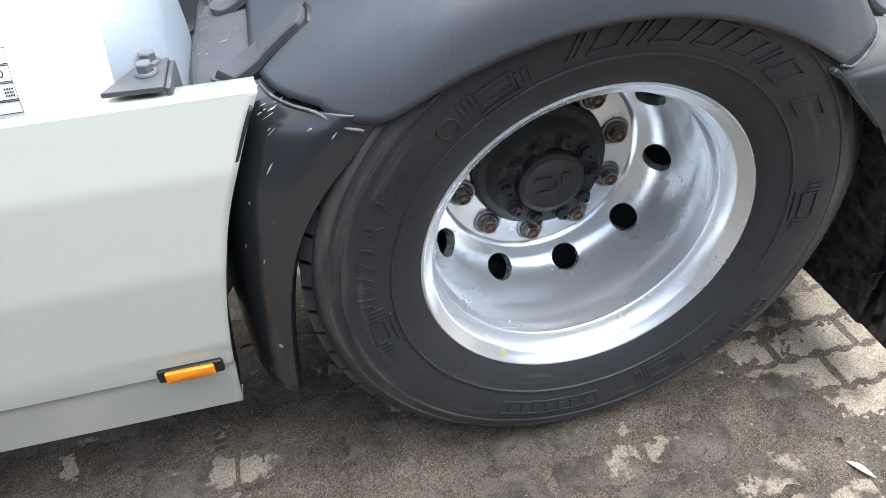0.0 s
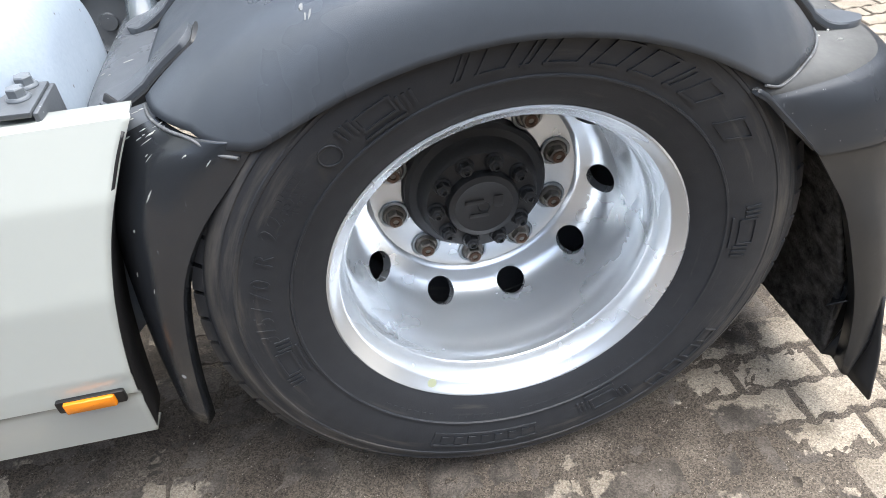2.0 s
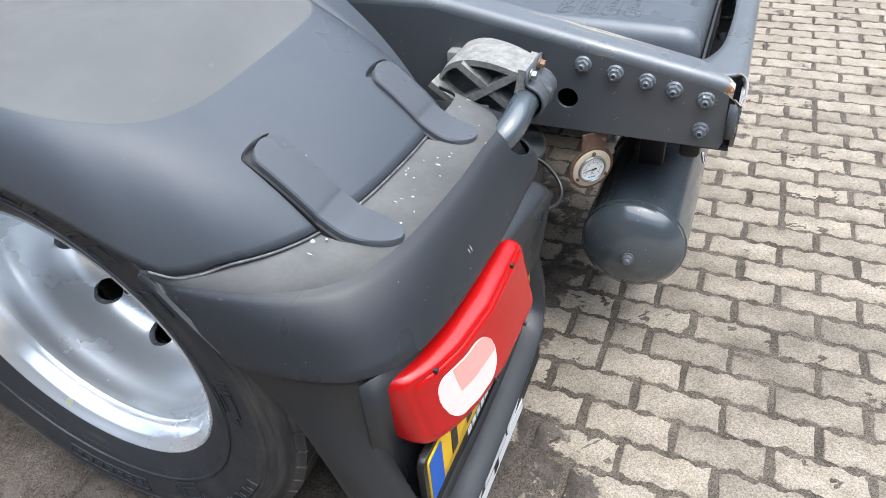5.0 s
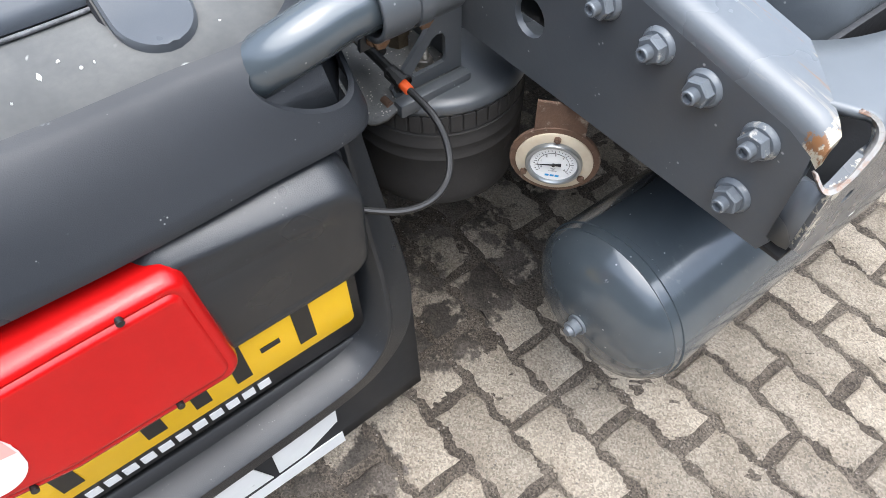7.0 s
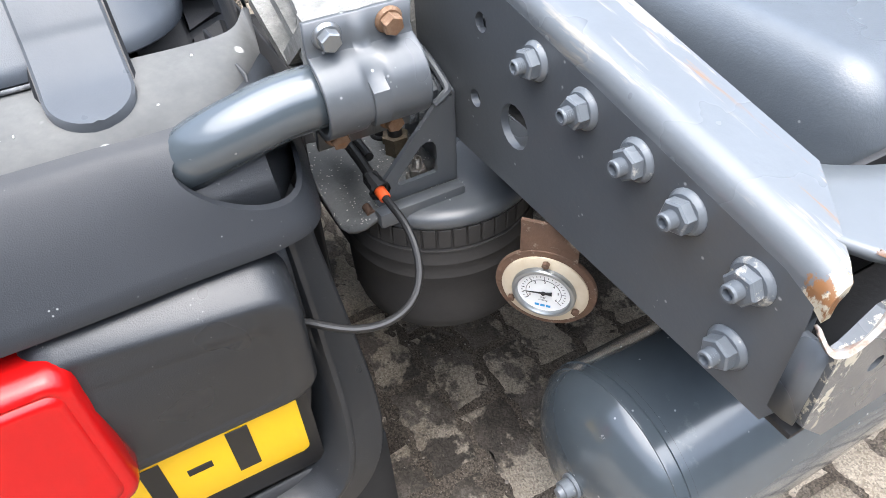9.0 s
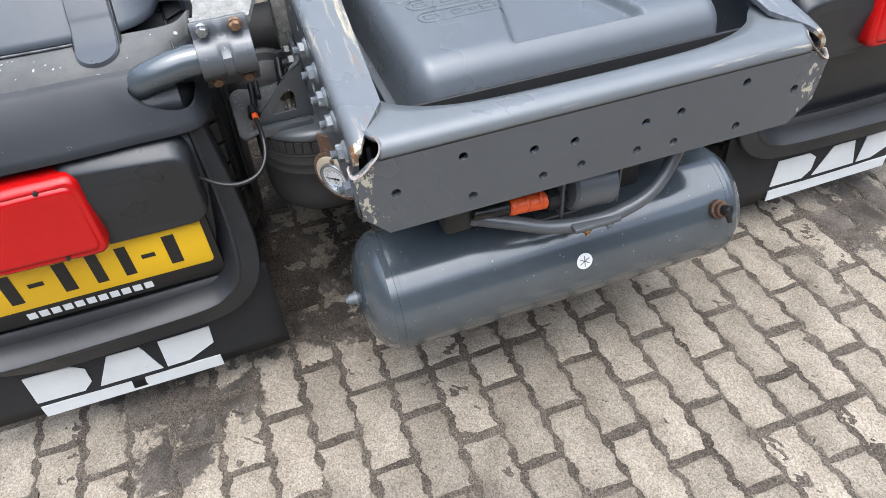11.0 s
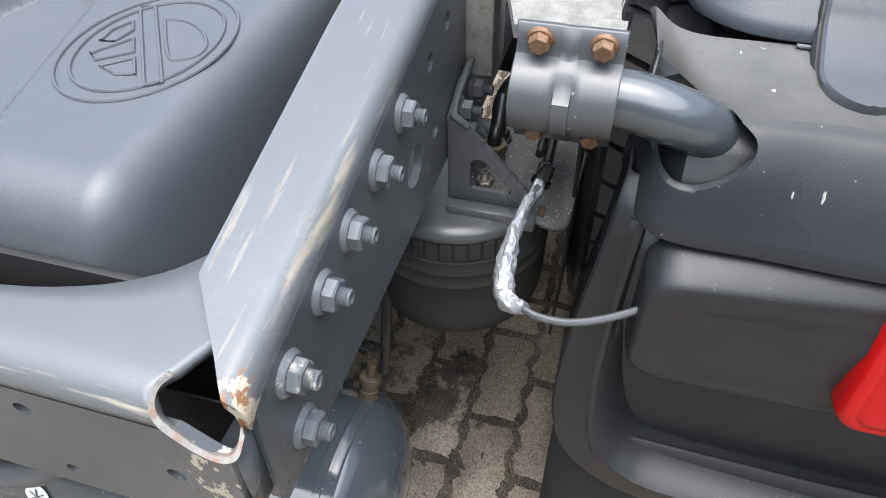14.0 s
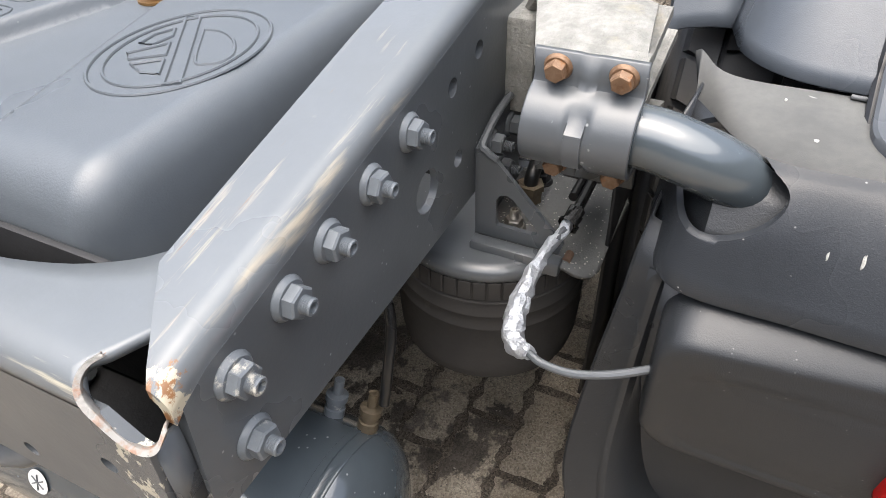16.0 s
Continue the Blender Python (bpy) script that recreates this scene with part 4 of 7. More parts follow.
    back = catmull([(0.645, 0.672), (0.646, 0.62), (0.650, 0.54), (0.675, 0.466), (0.708, 0.38), (0.722, 0.30), (0.722, 0.21), (0.69, 0.128)], 24)
    rows = [[V(a[0] + 0.006, 1.185 + 0.03 * (0.7 - a[1]), a[1] + 0.002) for a in lip]]
    for d in (0.0, 0.06, 0.25, 0.5, 0.75, 0.95, 1.0):
        row = []
        for a, b in zip(lip, back):
            x, z = a[0] + (b[0] - a[0]) * d, a[1] + (b[1] - a[1]) * d
            low = 1.208 + 0.010 * math.sin(d * 3.1) + 0.045 * (0.7 - a[1]) - 0.02 * d ** 6
            high = float(np.interp(x, (0.445, 0.56, 0.61, 0.65, 0.70), (1.217, 1.211, 1.199, 1.177, 1.09))) - 0.002
            f = min(1.0, max(0.0, (z - 0.50) / 0.16))
            row.append(V(x, low + (high - low) * f * f * (3 - 2 * f), z))
        rows.append(row)
    rows.append([V(b[0] + 0.002, 1.165 + 0.045 * (0.7 - b[1]), b[1]) for b in back])
    rows.append([V(b[0] - 0.02, 1.15 + 0.045 * (0.7 - b[1]), b[1]) for b in back])
    grid(bm, rows)
    solid(part("cheek", bm, PLASTIC_DARK, g, "tapering black cheek behind the tyre", angle=50), 0.005)
    # recessed rear panel and its raised surround
    def panel_x(w):
        return 0.694 - 0.055 * max(0.0, (w - 1.04) / 0.17) ** 2

    bm = bmesh.new()
    grid(bm, [[V(panel_x(w), w, z) for w in np.linspace(0.60, 1.195, 22)] for z in np.linspace(0.672, 0.25, 5)])
    solid(part("rear_panel", bm, PLASTIC_DARK, g, angle=50), 0.004)
    bm = bmesh.new()
    path = catmull([(0.618, 0.70, 0.670), (0.613, 0.668, 0.695), (0.610, 0.62, 0.699), (0.606, 0.52, 0.705), (0.606, 0.42, 0.724), (0.618, 0.346, 0.742), (0.649, 0.308, 0.750), (0.71, 0.291, 0.754), (0.9, 0.284, 0.756),
                    (1.06, 0.282, 0.756), (1.11, 0.286, 0.752), (1.15, 0.294, 0.733), (1.176, 0.306, 0.705), (1.19, 0.318, 0.68)], 84)
    rows = []
    for i, p in enumerate(path):
        a, b = path[max(i - 1, 0)], path[min(i + 1, len(path) - 1)]
        t = Vector((b[0] - a[0], b[1] - a[1])).normalized()
        n = Vector((-t.y, t.x))  # towards the recess
        px = panel_x(p[0]) - 0.002
        sill = 0.012 + 0.030 * min(1, max(0, (p[2] - 0.70) / 0.045))
        skirt = 0.028 + 0.020 * min(1, max(0, (0.64 - p[1]) / 0.25)) if p[0] < 1.0 else 0.048 - 0.032 * min(1, (p[0] - 1.0) / 0.14)
        rows.append([V(x, p[0] + n.x * dn, p[1] + n.y * dn) for x, dn in
                     ((p[2] - 0.075, -skirt), (p[2] - 0.012, -skirt), (p[2] - 0.009, -skirt + 0.0025), (p[2] - 0.003, -0.010), (p[2] - 0.001, -0.0075), (p[2], -0.005), (p[2], -0.001), (p[2] - 0.002, 0.001), (p[2] - 0.008, 0.0045), (px, sill))])
    grid(bm, rows)
    solid(part("surround", bm, PLASTIC_DARK, g, "raised black surround of the rear panel", angle=28), 0.003)
    # blank box beside the lamp
    bm = bmesh.new()
    rows = []
    top, low = 0.671, 0.494

    def swell(z):
        """The box stands out most at the crease under its sloping top and draws in towards its foot."""
        return 1.0 - 0.3 * min(1.0, max(0.0, (0.640 - z) / 0.145)) ** 1.4

    for d, i, drop in ((0, 0, 0), (0.012, 0.0005, 0.001), (0.03, 0.002, 0.008), (0.044, 0.004, 0.0165), (0.0485, 0.0065, 0.0205), (0.05, 0.010, 0.0235), (0.0502, 0.016, 0.027), (0.0500, 0.024, 0.036), (0.0494, 0.030, 0.046),
                       (0.0478, 0.034, 0.050), (0.0472, 0.039, 0.054), (0.0470, 0.050, 0.064)):
        rows.append([V(0.70 + d * swell(b) * (1.0 - 0.4 * min(1.0, max(0.0, (a - 0.78) / 0.03)) * min(1.0, max(0.0, (b - 0.6) / 0.04))), a, b) for a, b in rounded(0.618 + i, low + i * 0.45, 0.84, top - drop, max(0.012, 0.034 - i * 0.3), 8)])
    vs = grid(bm, rows, close_u=True)
    bm.faces.new(vs[-1])
    part("blank_cover", bm, PLASTIC_DARK, g, "smooth black blank cover beside the lamp", angle=60)
    # straps over the rear and front seams
    def strap(pts, w, width, name="strap", mat=PLASTIC):
        b = bmesh.new()
        line = catmull(pts, 90)
        rr = []
        for i, (x, z) in enumerate(line):
            f = i / (len(line) - 1)
            e = 1.0
            for end in (f, 1 - f):
                if end < 0.12:
                    e = min(e, math.sqrt(max(0.02, 1 - (1 - end / 0.12) ** 2)))
            h = width / 2 * e
            x0, z0 = line[max(i - 1, 0)]
            x1, z1 = line[min(i + 1, len(line) - 1)]
            t = Vector((x1 - x0, z1 - z0)).normalized()
            nx, nz = (-t.y, t.x) if x1 > x0 else (t.y, -t.x)
            rr.append([V(x + nx * l, w + a * h, z + nz * l) for a, l in ((-1, -0.006), (-1, 0.003), (-0.93, 0.0055), (0, 0.0068), (0.93, 0.0055), (1, 0.003), (1, -0.006))])
        vs2 = grid(b, rr, close_u=True)
        b.faces.new(vs2[0])
        b.faces.new(vs2[-1])
        part(name, b, mat, g, "smooth grey plastic strap over the seam" if mat is STRAP else "", angle=40)

    def on_dome(w, rear):
        """Points of the cover's end slope at one distance from the middle, from the foot up."""
        out = []
        for row in dome:
            half = sorted((q[1], q[0], q[2]) for q in row if (q[0] > 0.1 if rear else q[0] < -0.1))
            out.append((float(np.interp(w, [q[0] for q in half], [q[1] for q in half])), float(np.interp(w, [q[0] for q in half], [q[2] for q in half]))))
        return out

    for w, rear in (((1.01, True), (0.715, True), (0.985, False), (0.69, False)) if side < 0 else ((1.055, True), (0.755, True), (0.86, False))):
        slope = [q for q in on_dome(w, rear) if q[1] < 0.902][::-1]
        s = 1 if rear else -1
        fx, fz = slope[-1]
        line = [(x + s * 0.0025, z + 0.0032) for x, z in slope[:-1]] + ([(fx + 0.03, 0.7905), (0.636, 0.782)] if rear else [(fx - 0.03, fz - 0.009), (fx - 0.066, fz - 0.0165)])
        # black plate under the strap stands in for the shadow in its slot
        strap([(line[0][0] - s * 0.009, line[0][1] + 0.001)] + [(x - s * 0.003, z - 0.0095) for x, z in line[:-1]] + [(line[-1][0] - s * 0.02, line[-1][1] - 0.009)], w, 0.079, "strap_slot", PRINT)
        strap(line, w, 0.070, "strap", STRAP)
    # front shell round the tyre
    bm = bmesh.new()
    levels = [(0.824, (-0.334, -0.390, -0.440, -0.476, -0.490, -0.490)), (0.812, (-0.343, -0.404, -0.463, -0.520, -0.546, -0.548)), (0.798, (-0.354, -0.420, -0.487, -0.552, -0.588, -0.592)),
              (0.772, (-0.376, -0.442, -0.510, -0.572, -0.604, -0.608)),
              (0.70, (-0.438, -0.492, -0.548, -0.590, -0.614, -0.618)), (0.62, (-0.482, -0.524, -0.567, -0.599, -0.617, -0.621)), (0.53, (-0.507, -0.545, -0.580, -0.605, -0.618, -0.620)),
              (0.42, (-0.524, -0.556, -0.588, -0.612, -0.624, -0.625)), (0.31, (-0.534, -0.562, -0.590, -0.612, -0.622, -0.623))]
    cols = [catmull([(x[k], z) for z, x in levels], 30) for k in range(6)]
    across = (1.188, 1.168, 1.118, 1.043, 0.93, 0.58)
    rows = [[V(x + 0.008, 1.166, z - 0.004) for x, z in cols[0]], [V(x + 0.002, 1.184, z - 0.002) for x, z in cols[0]]]
    fine = [np.array([[x, w, z] for x, z in c]) for c, w in zip(cols, across)]
    for r in catmull([f.ravel() for f in fine], 26):
        rows.append([V(*q) for q in np.array(r).reshape(-1, 3)])
    grid(bm, rows)
    bm.normal_update()
    for f in bm.faces:  # lighter grey on the flat ledge, black below
        f.material_index = 1 if abs(f.normal.z) > 0.72 and abs(f.calc_center_median().y) < 1.08 else 0
    shell = part("front_shell", bm, SHELL, g, "scuffed black front section of the mudguard with a grey ledge", angle=60)
    shell.data.materials.append(STRAP)
    solid(shell, 0.005)
    # bird droppings on the front shell's top and shoulder
    r = random.Random(5)
    for k in range(42 if side < 0 else 6):
        i, j = (r.randrange(11, len(rows) - 3), r.randrange(1, 9)) if k % 6 else (r.randrange(5, 11), r.randrange(4, 20))
        c = rows[i][j].lerp(rows[i + 1][j], r.random()).lerp(rows[i][j + 1], r.random() * 0.5)
        u, v = (rows[i][j + 1] - rows[i][j]).normalized(), (rows[i + 1][j] - rows[i][j]).normalized()
        n = u.cross(v).normalized()
        n = n if n.z - n.x > 0 else -n
        a, b = r.uniform(0.002, 0.006) * r.choice((1, 1, 2)), r.uniform(0.0006, 0.0017)
        bm = bmesh.new()
        ring = [c + u * a * math.cos(q) * r.uniform(0.6, 1.2) + v * b * math.sin(q) * r.uniform(0.6, 1.2) for q in np.linspace(0, 6.283, 12, endpoint=False)]
        lo, hi = [bm.verts.new(p - n * 0.003) for p in ring], [bm.verts.new(p + n * 0.0005) for p in ring]
        mid = bm.verts.new(c + n * 0.0009)
        for q in range(12):
            bm.faces.new((lo[q], lo[q - 1], hi[q - 1], hi[q]))
            bm.faces.new((hi[q], hi[q - 1], mid))
        part("bird_dropping", bm, DROPPING, g)
    # pale scuffs on the cover's shoulder
    if side < 0:
        for (x, w, z), (dx, dw, dz), n in (((-0.252, 1.128, 0.968), (0.003, 0.010, -0.016), 3), ((-0.241, 1.142, 0.948), (0.003, 0.006, -0.016), 4), ((-0.178, 1.150, 0.969), (0.010, 0.001, -0.003), 3)):
            for _ in range(n):
                at = Vector((x + r.uniform(-0.008, 0.008), w, z + r.uniform(-0.006, 0.006)))
                end = at + Vector((dx, dw, dz)) * r.uniform(0.5, 1.1)
                ends = []
                for q in (at, (at + end) / 2, end):
                    near_by = sorted((Vector(d) for row in dome for d in row), key=lambda d: (d - q).length)[:12]
                    c = sum(near_by, Vector()) / 12
                    n1 = (near_by[1] - near_by[0]).cross(max((near_by[k] - near_by[0] for k in (2, 3, 4, 5)), key=lambda e: e.cross(near_by[1] - near_by[0]).length)).normalized()
                    q = q - n1 * (q - c).dot(n1)
                    ends.append(V(*q))
                bm = bmesh.new()
                tube(bm, ends, 0.0016, 6, 3)
                part("scuff", bm, SCUFF, g)
    # bird droppings on the ledge and runs down the band
    r = random.Random(7 if side < 0 else 11)
    for k in range(30):
        if k < 22:
            w = r.choice((r.uniform(0.62, 1.1), r.gauss(0.88, 0.05)))
            w = min(1.1, max(0.62, w))
            x = r.uniform(0.565, 0.625) - 0.25 * max(0, w - 0.95)
            c, u, v = V(x, w, 0.7915 - 0.16 * (x - 0.555)), Vector((1, 0, -0.16)), Vector((0, 1, 0))
            a, b = r.uniform(0.001, 0.0024) * r.choice((1, 1, 1.8)), r.uniform(0.001, 0.0024)
        else:
            w, z = r.uniform(0.68, 1.02), r.uniform(0.695, 0.735)
            c, u, v = V(0.7055 + (0.735 - z) * 0.42 - 0.012 * (1 - min(1, abs(w - 0.62) / 0.1)) - (0.02 if w > 0.95 else 0) - 0.012, w, z), Vector((-0.42, 0, 1)), Vector((0, 1, 0))
            a, b = r.uniform(0.0015, 0.006), r.uniform(0.0006, 0.0014)
        n = u.cross(v).normalized()
        n = n if n.x + n.z > 0 else -n
        bm = bmesh.new()
        rim_pts = [c + u * a * math.cos(q) * r.uniform(0.6, 1.2) + v * b * math.sin(q) * r.uniform(0.6, 1.2) for q in np.linspace(0, 6.283, 12, endpoint=False)]
        lo = [bm.verts.new(p - n * 0.002) for p in rim_pts]
        hi = [bm.verts.new(p + n * 0.0008) for p in rim_pts]
        mid = bm.verts.new(c + n * 0.0016)
        for i in range(12):
            j = (i + 1) % 12
            bm.faces.new((lo[i], lo[j], hi[j], hi[i]))
            bm.faces.new((hi[i], hi[j], mid))
        part("bird_dropping", bm, DROPPING, g)
    # inner liner, rough like a mat
    bm = bmesh.new()
    rows = []
    for z in np.linspace(0.66, 0.13, 44):
        at = float(np.interp(z, (0.13, 0.24, 0.342, 0.455, 0.555, 0.62, 0.66), (0.674, 0.664, 0.642, 0.602, 0.564, 0.530, 0.512)))
        rows.append([V(at + 0.004 - 0.004 * noise.noise(Vector((w * 28, z * 28, 0))) - 0.004 * noise.noise(Vector((w * 90, z * 90, 3))), w, z) for w in np.linspace(0.60, 1.178, 60)])
    grid(bm, rows)
    solid(part("spray_liner", bm, SPRAY, g, "rough black spray suppression mat"), 0.01)
    # flap with white shapes
    bm = bmesh.new()
    rows = []
    for z in np.linspace(0.335, 0.09, 9):
        rows.append([V(0.716 + 0.003 * math.sin(w * 9) + 0.006 * (0.3 - z) / 0.2 - 0.16 * max(0, w - 1.15) * max(0, z - 0.2) / 0.1, w, z - 0.02 * max(0, w - 1.15)) for w in np.linspace(0.558 if side < 0 else 0.567, (1.28 if side < 0 else 1.222) - 0.2 * (z - 0.09), 16)])
    grid(bm, rows)
    flap = solid(part("mud_flap", bm, FLAP, g, "black rubber mud flap with worn white maker's mark"), 0.006)
    fx = lambda z, w: 0.7172 + 0.003 * math.sin(w * 9) + 0.006 * (0.3 - z) / 0.2
    put = lambda a, b, d: V(fx(b, a) + d, a, b)
    # three slanted plain blocks over one bar
    o = 0.716 if side > 0 else 0.711
    run = (lambda a: o + a * 0.93) if side > 0 else (lambda a: o + 0.379 - a * 0.977)
    for blk in (((0.0, 0.130), (0.004, 0.210), (0.098, 0.210), (0.122, 0.192), (0.120, 0.152), (0.098, 0.130)), ((0.130, 0.130), (0.172, 0.210), (0.240, 0.210), (0.264, 0.130)), ((0.274, 0.130), (0.278, 0.210), (0.388, 0.210), (0.384, 0.160), (0.322, 0.130)),
                ((0.0, 0.083), (0.0, 0.116), (0.386, 0.116), (0.386, 0.083))):
        bm = bmesh.new()
        prism(bm, [(run(a), b) for a, b in blk], put, 0.002)
        part("white_bar" if blk[0][1] < 0.1 else "white_block", bm, WHITE_PRINT, flap, "worn white print")
    return g


def tail_lamp(side):
    V = lambda x, w, z: Vector((x, side * w, z))
    lamp = new("tail_lamp")
    lamp.parent = truck
    tagged(lamp, "wide red tail lamp with a clear reversing section")
    w0, w1, z0, z1 = 0.796, 1.190, 0.506 if side < 0 else 0.521, 0.657

    def bend(w):
        return -0.016 * min(1.0, max(0.0, (w - 0.98) / 0.12)) - 0.046 * max(0.0, (w - 1.07) / 0.12) ** 1.8

    def lift(w, z):
        """The lower edge rises a little towards the outer end."""
        return z + 0.008 * max(0.0, (w - 0.82) / 0.35) * (z1 - z) / (z1 - z0) - 0.008 * max(0.0, (w - 0.9) / 0.28) * (z - z0) / (z1 - z0)

    def lean(w, z):
        return w + 0.008 * max(0.0, 1 - (w - w0) / 0.12) * (z - z0) / (z1 - z0)

    def tilt(z):
        """The face leans in towards its top."""
        return 0.018 - 0.027 * (z - z0) / (z1 - z0)

    bm = bmesh.new()
    prism(bm, rounded(w0 + 0.01, z0 + 0.004, 1.10, z1 - 0.02, 0.018), lambda a, b, d: V(0.675 + d, a, b), 0.04)
    part("lamp_base", bm, PLASTIC_DARK, lamp)
    bm = bmesh.new()
    rows = []
    for d, i in ((-0.072, 0.006), (-0.045, 0.001), (0.002, 0.0), (0.012, 0.001), (0.0195, 0.0035), (0.0232, 0.007), (0.0244, 0.0115), (0.0236, 0.0132), (0.0236, 0.0142), (0.0262, 0.0165), (0.0276, 0.0195), (0.0277, 0.022)):
        line = rounded(w0 + i, z0 + i, w1 - i, z1 - i, 0.020 - i * 0.5, 5)
        fine = []
        for k, p in enumerate(line):
            q = line[(k + 1) % len(line)]
            m = 24 if abs(p[0] - q[0]) > 0.1 else 1
            fine += [(p[0] + (q[0] - p[0]) * s / m, p[1] + (q[1] - p[1]) * s / m) for s in range(m)]
        rows.append([V(0.730 + d + (bend(a) + tilt(b)) * min(1, (d + 0.072) / 0.06), lean(a, b), lift(a, b)) for a, b in fine])
    grid(bm, rows, close_u=True)
    rows = []
    for f in np.linspace(0, 1, 3):
        z = z0 + 0.022 + (z1 - z0 - 0.044) * f
        rows.append([V(0.7577 + bend(a) + tilt(z), lean(a, z), lift(a, z)) for a in np.linspace(w0 + 0.022, w1 - 0.022, 30)])
    grid(bm, rows)
    lens = part("lens", bm, RED, lamp, "ribbed red lens", angle=40)
    # clear section with rounded ends and a pink block in its upper inner part
    a0, a1, b0, b1, r, slant = 1.002 if side < 0 else 0.978, 1.146 if side < 0 else 1.164, z0 + 0.024, z1 - 0.030, 0.046, 0.10
    cz = b0 + (b1 - b0) * 0.46
    for name, ends, x, mat in (("reversing_lens", (a0, a1), 0.7592, CLEAR), ("indicator_lens", (a0 + 0.002, a0 + 0.105), 0.7597, PINK)):
        bm = bmesh.new()
        rows = []
        for a in np.linspace(*ends, 36):
            e = min(a - a0, (a1 - a) * 1.6)
            q = r - math.sqrt(max(0, r * r - (r - e) ** 2)) if e < r else 0.0
            lo, hi = b0 + q, b1 - q * 0.9
            if mat is PINK:
                lo = max(lo, cz)
            if hi - lo < 0.004:
                continue
            rows.append([V(x + bend(a + slant * (b - cz)) + tilt(b) - o, a + slant * (b - cz), lift(a, b)) for b, o in ((lo, 0.003), (lo + 0.001, 0.0), ((lo + hi) / 2, 0.0), (hi - 0.001, 0.0), (hi, 0.003))])
        grid(bm, rows)
        part(name, bm, mat, lens, angle=50)
    for w, z in ((0.872, z1 - 0.012), (0.872, z0 + 0.012), (1.135, z1 - 0.012), (1.02, z0 + 0.01)):
        bm = bmesh.new()
        rod(bm, V(0.750 + bend(w) + tilt(z), w, lift(w, z)), V(0.7592 + bend(w) + tilt(z), w, lift(w, z)), 0.004, 12)
        part("lens_screw", bm, PRINT, lens)
    return lamp


# the far mudguard stands a little wider than the near one
for S in (-1, 1):
    for made in (mudguard(S), tail_lamp(S)):
        if S > 0:
            made.location, made.scale.y = (0.012, -0.053, 0.011), 1.10
        elif made.name.startswith("tail_lamp"):
            made.location.y, made.scale.y = -0.057, 0.926

# number plate on its holder, left rear panel; the writing is plain bars
plate = new("number_plate")
plate.parent = truck
tagged(plate, "yellow number plate with black bars and blue end strip")
bm = bmesh.new()
prism(bm, rounded(-1.172, 0.345, -0.635, 0.50, 0.012), lambda a, b, d: Vector((0.702 + d, a, b)), 0.012, 0.002)
part("plate_holder", bm, PRINT, plate, "black plate holder with a white printed line")
bm = bmesh.new()
prism(bm, rounded(-1.162, 0.383, -0.648, 0.491, 0.008), lambda a, b, d: Vector((0.714 + d, a, b)), 0.003, 0.0008)
part("plate", bm, YELLOW, plate)
bm = bmesh.new()
prism(bm, rounded(-1.160, 0.385, -1.115, 0.489, 0.006), lambda a, b, d: Vector((0.7175 + d, a, b)), 0.0006)
part("blue_strip", bm, BLUE, plate)
for y0, y1 in ((-1.09, -1.045), (-1.025, -0.98), (-0.972, -0.945), (-0.93, -0.885), (-0.872, -0.83), (-0.82, -0.778), (-0.77, -0.745), (-0.735, -0.69)):
    bm = bmesh.new()
    tall = y1 - y0 > 0.03
    box(bm, (0.7175, y0 + (0.011 if tall else 0.0), 0.402 if tall else 0.432), (0.7185, y1 - (0.011 if tall else 0.0), 0.472 if tall else 0.442), 0.0003, 1)
    part("plate_bar", bm, PRINT, plate)
for k in range(11):
    bm = bmesh.new()
    box(bm, (0.714, -1.005 + 0.0215 * k, 0.355), (0.7152, -0.989 + 0.0215 * k, 0.370), 0.0002, 1)
    part("printed_bar", bm, WHITE_PRINT, plate)

# ---- chassis ----
def rail_top(x):
    return 0.845 - 0.19 * (x - 0.7) if x > 0.42 else 0.898


def hole_plate(bm, outline, holes, to3d, depth):
    """A plate with round holes through it: outline and (a, b, radius) holes."""
    loops = [outline] + [[(a + r * math.cos(k), b + r * math.sin(k)) for k in np.linspace(0, 2 * math.pi, 16, endpoint=False)] for a, b, r in holes]
    rings = []
    for lp in loops:
        lo = [bm.verts.new(to3d(a, b, 0)) for a, b in lp]
        hi = [bm.verts.new(to3d(a, b, depth)) for a, b in lp]
        rings.append((lo, hi))
        for i in range(len(lp)):
            j = (i + 1) % len(lp)
            bm.faces.new((lo[i], lo[j], hi[j], hi[i]))
    for k in (0, 1):
        es = []
        for ring in rings:
            vs = ring[k]
            for i in range(len(vs)):
                es.append(bm.edges.get((vs[i], vs[(i + 1) % len(vs)])))
        bmesh.ops.triangle_fill(bm, edges=es, use_beauty=True, use_dissolve=False)


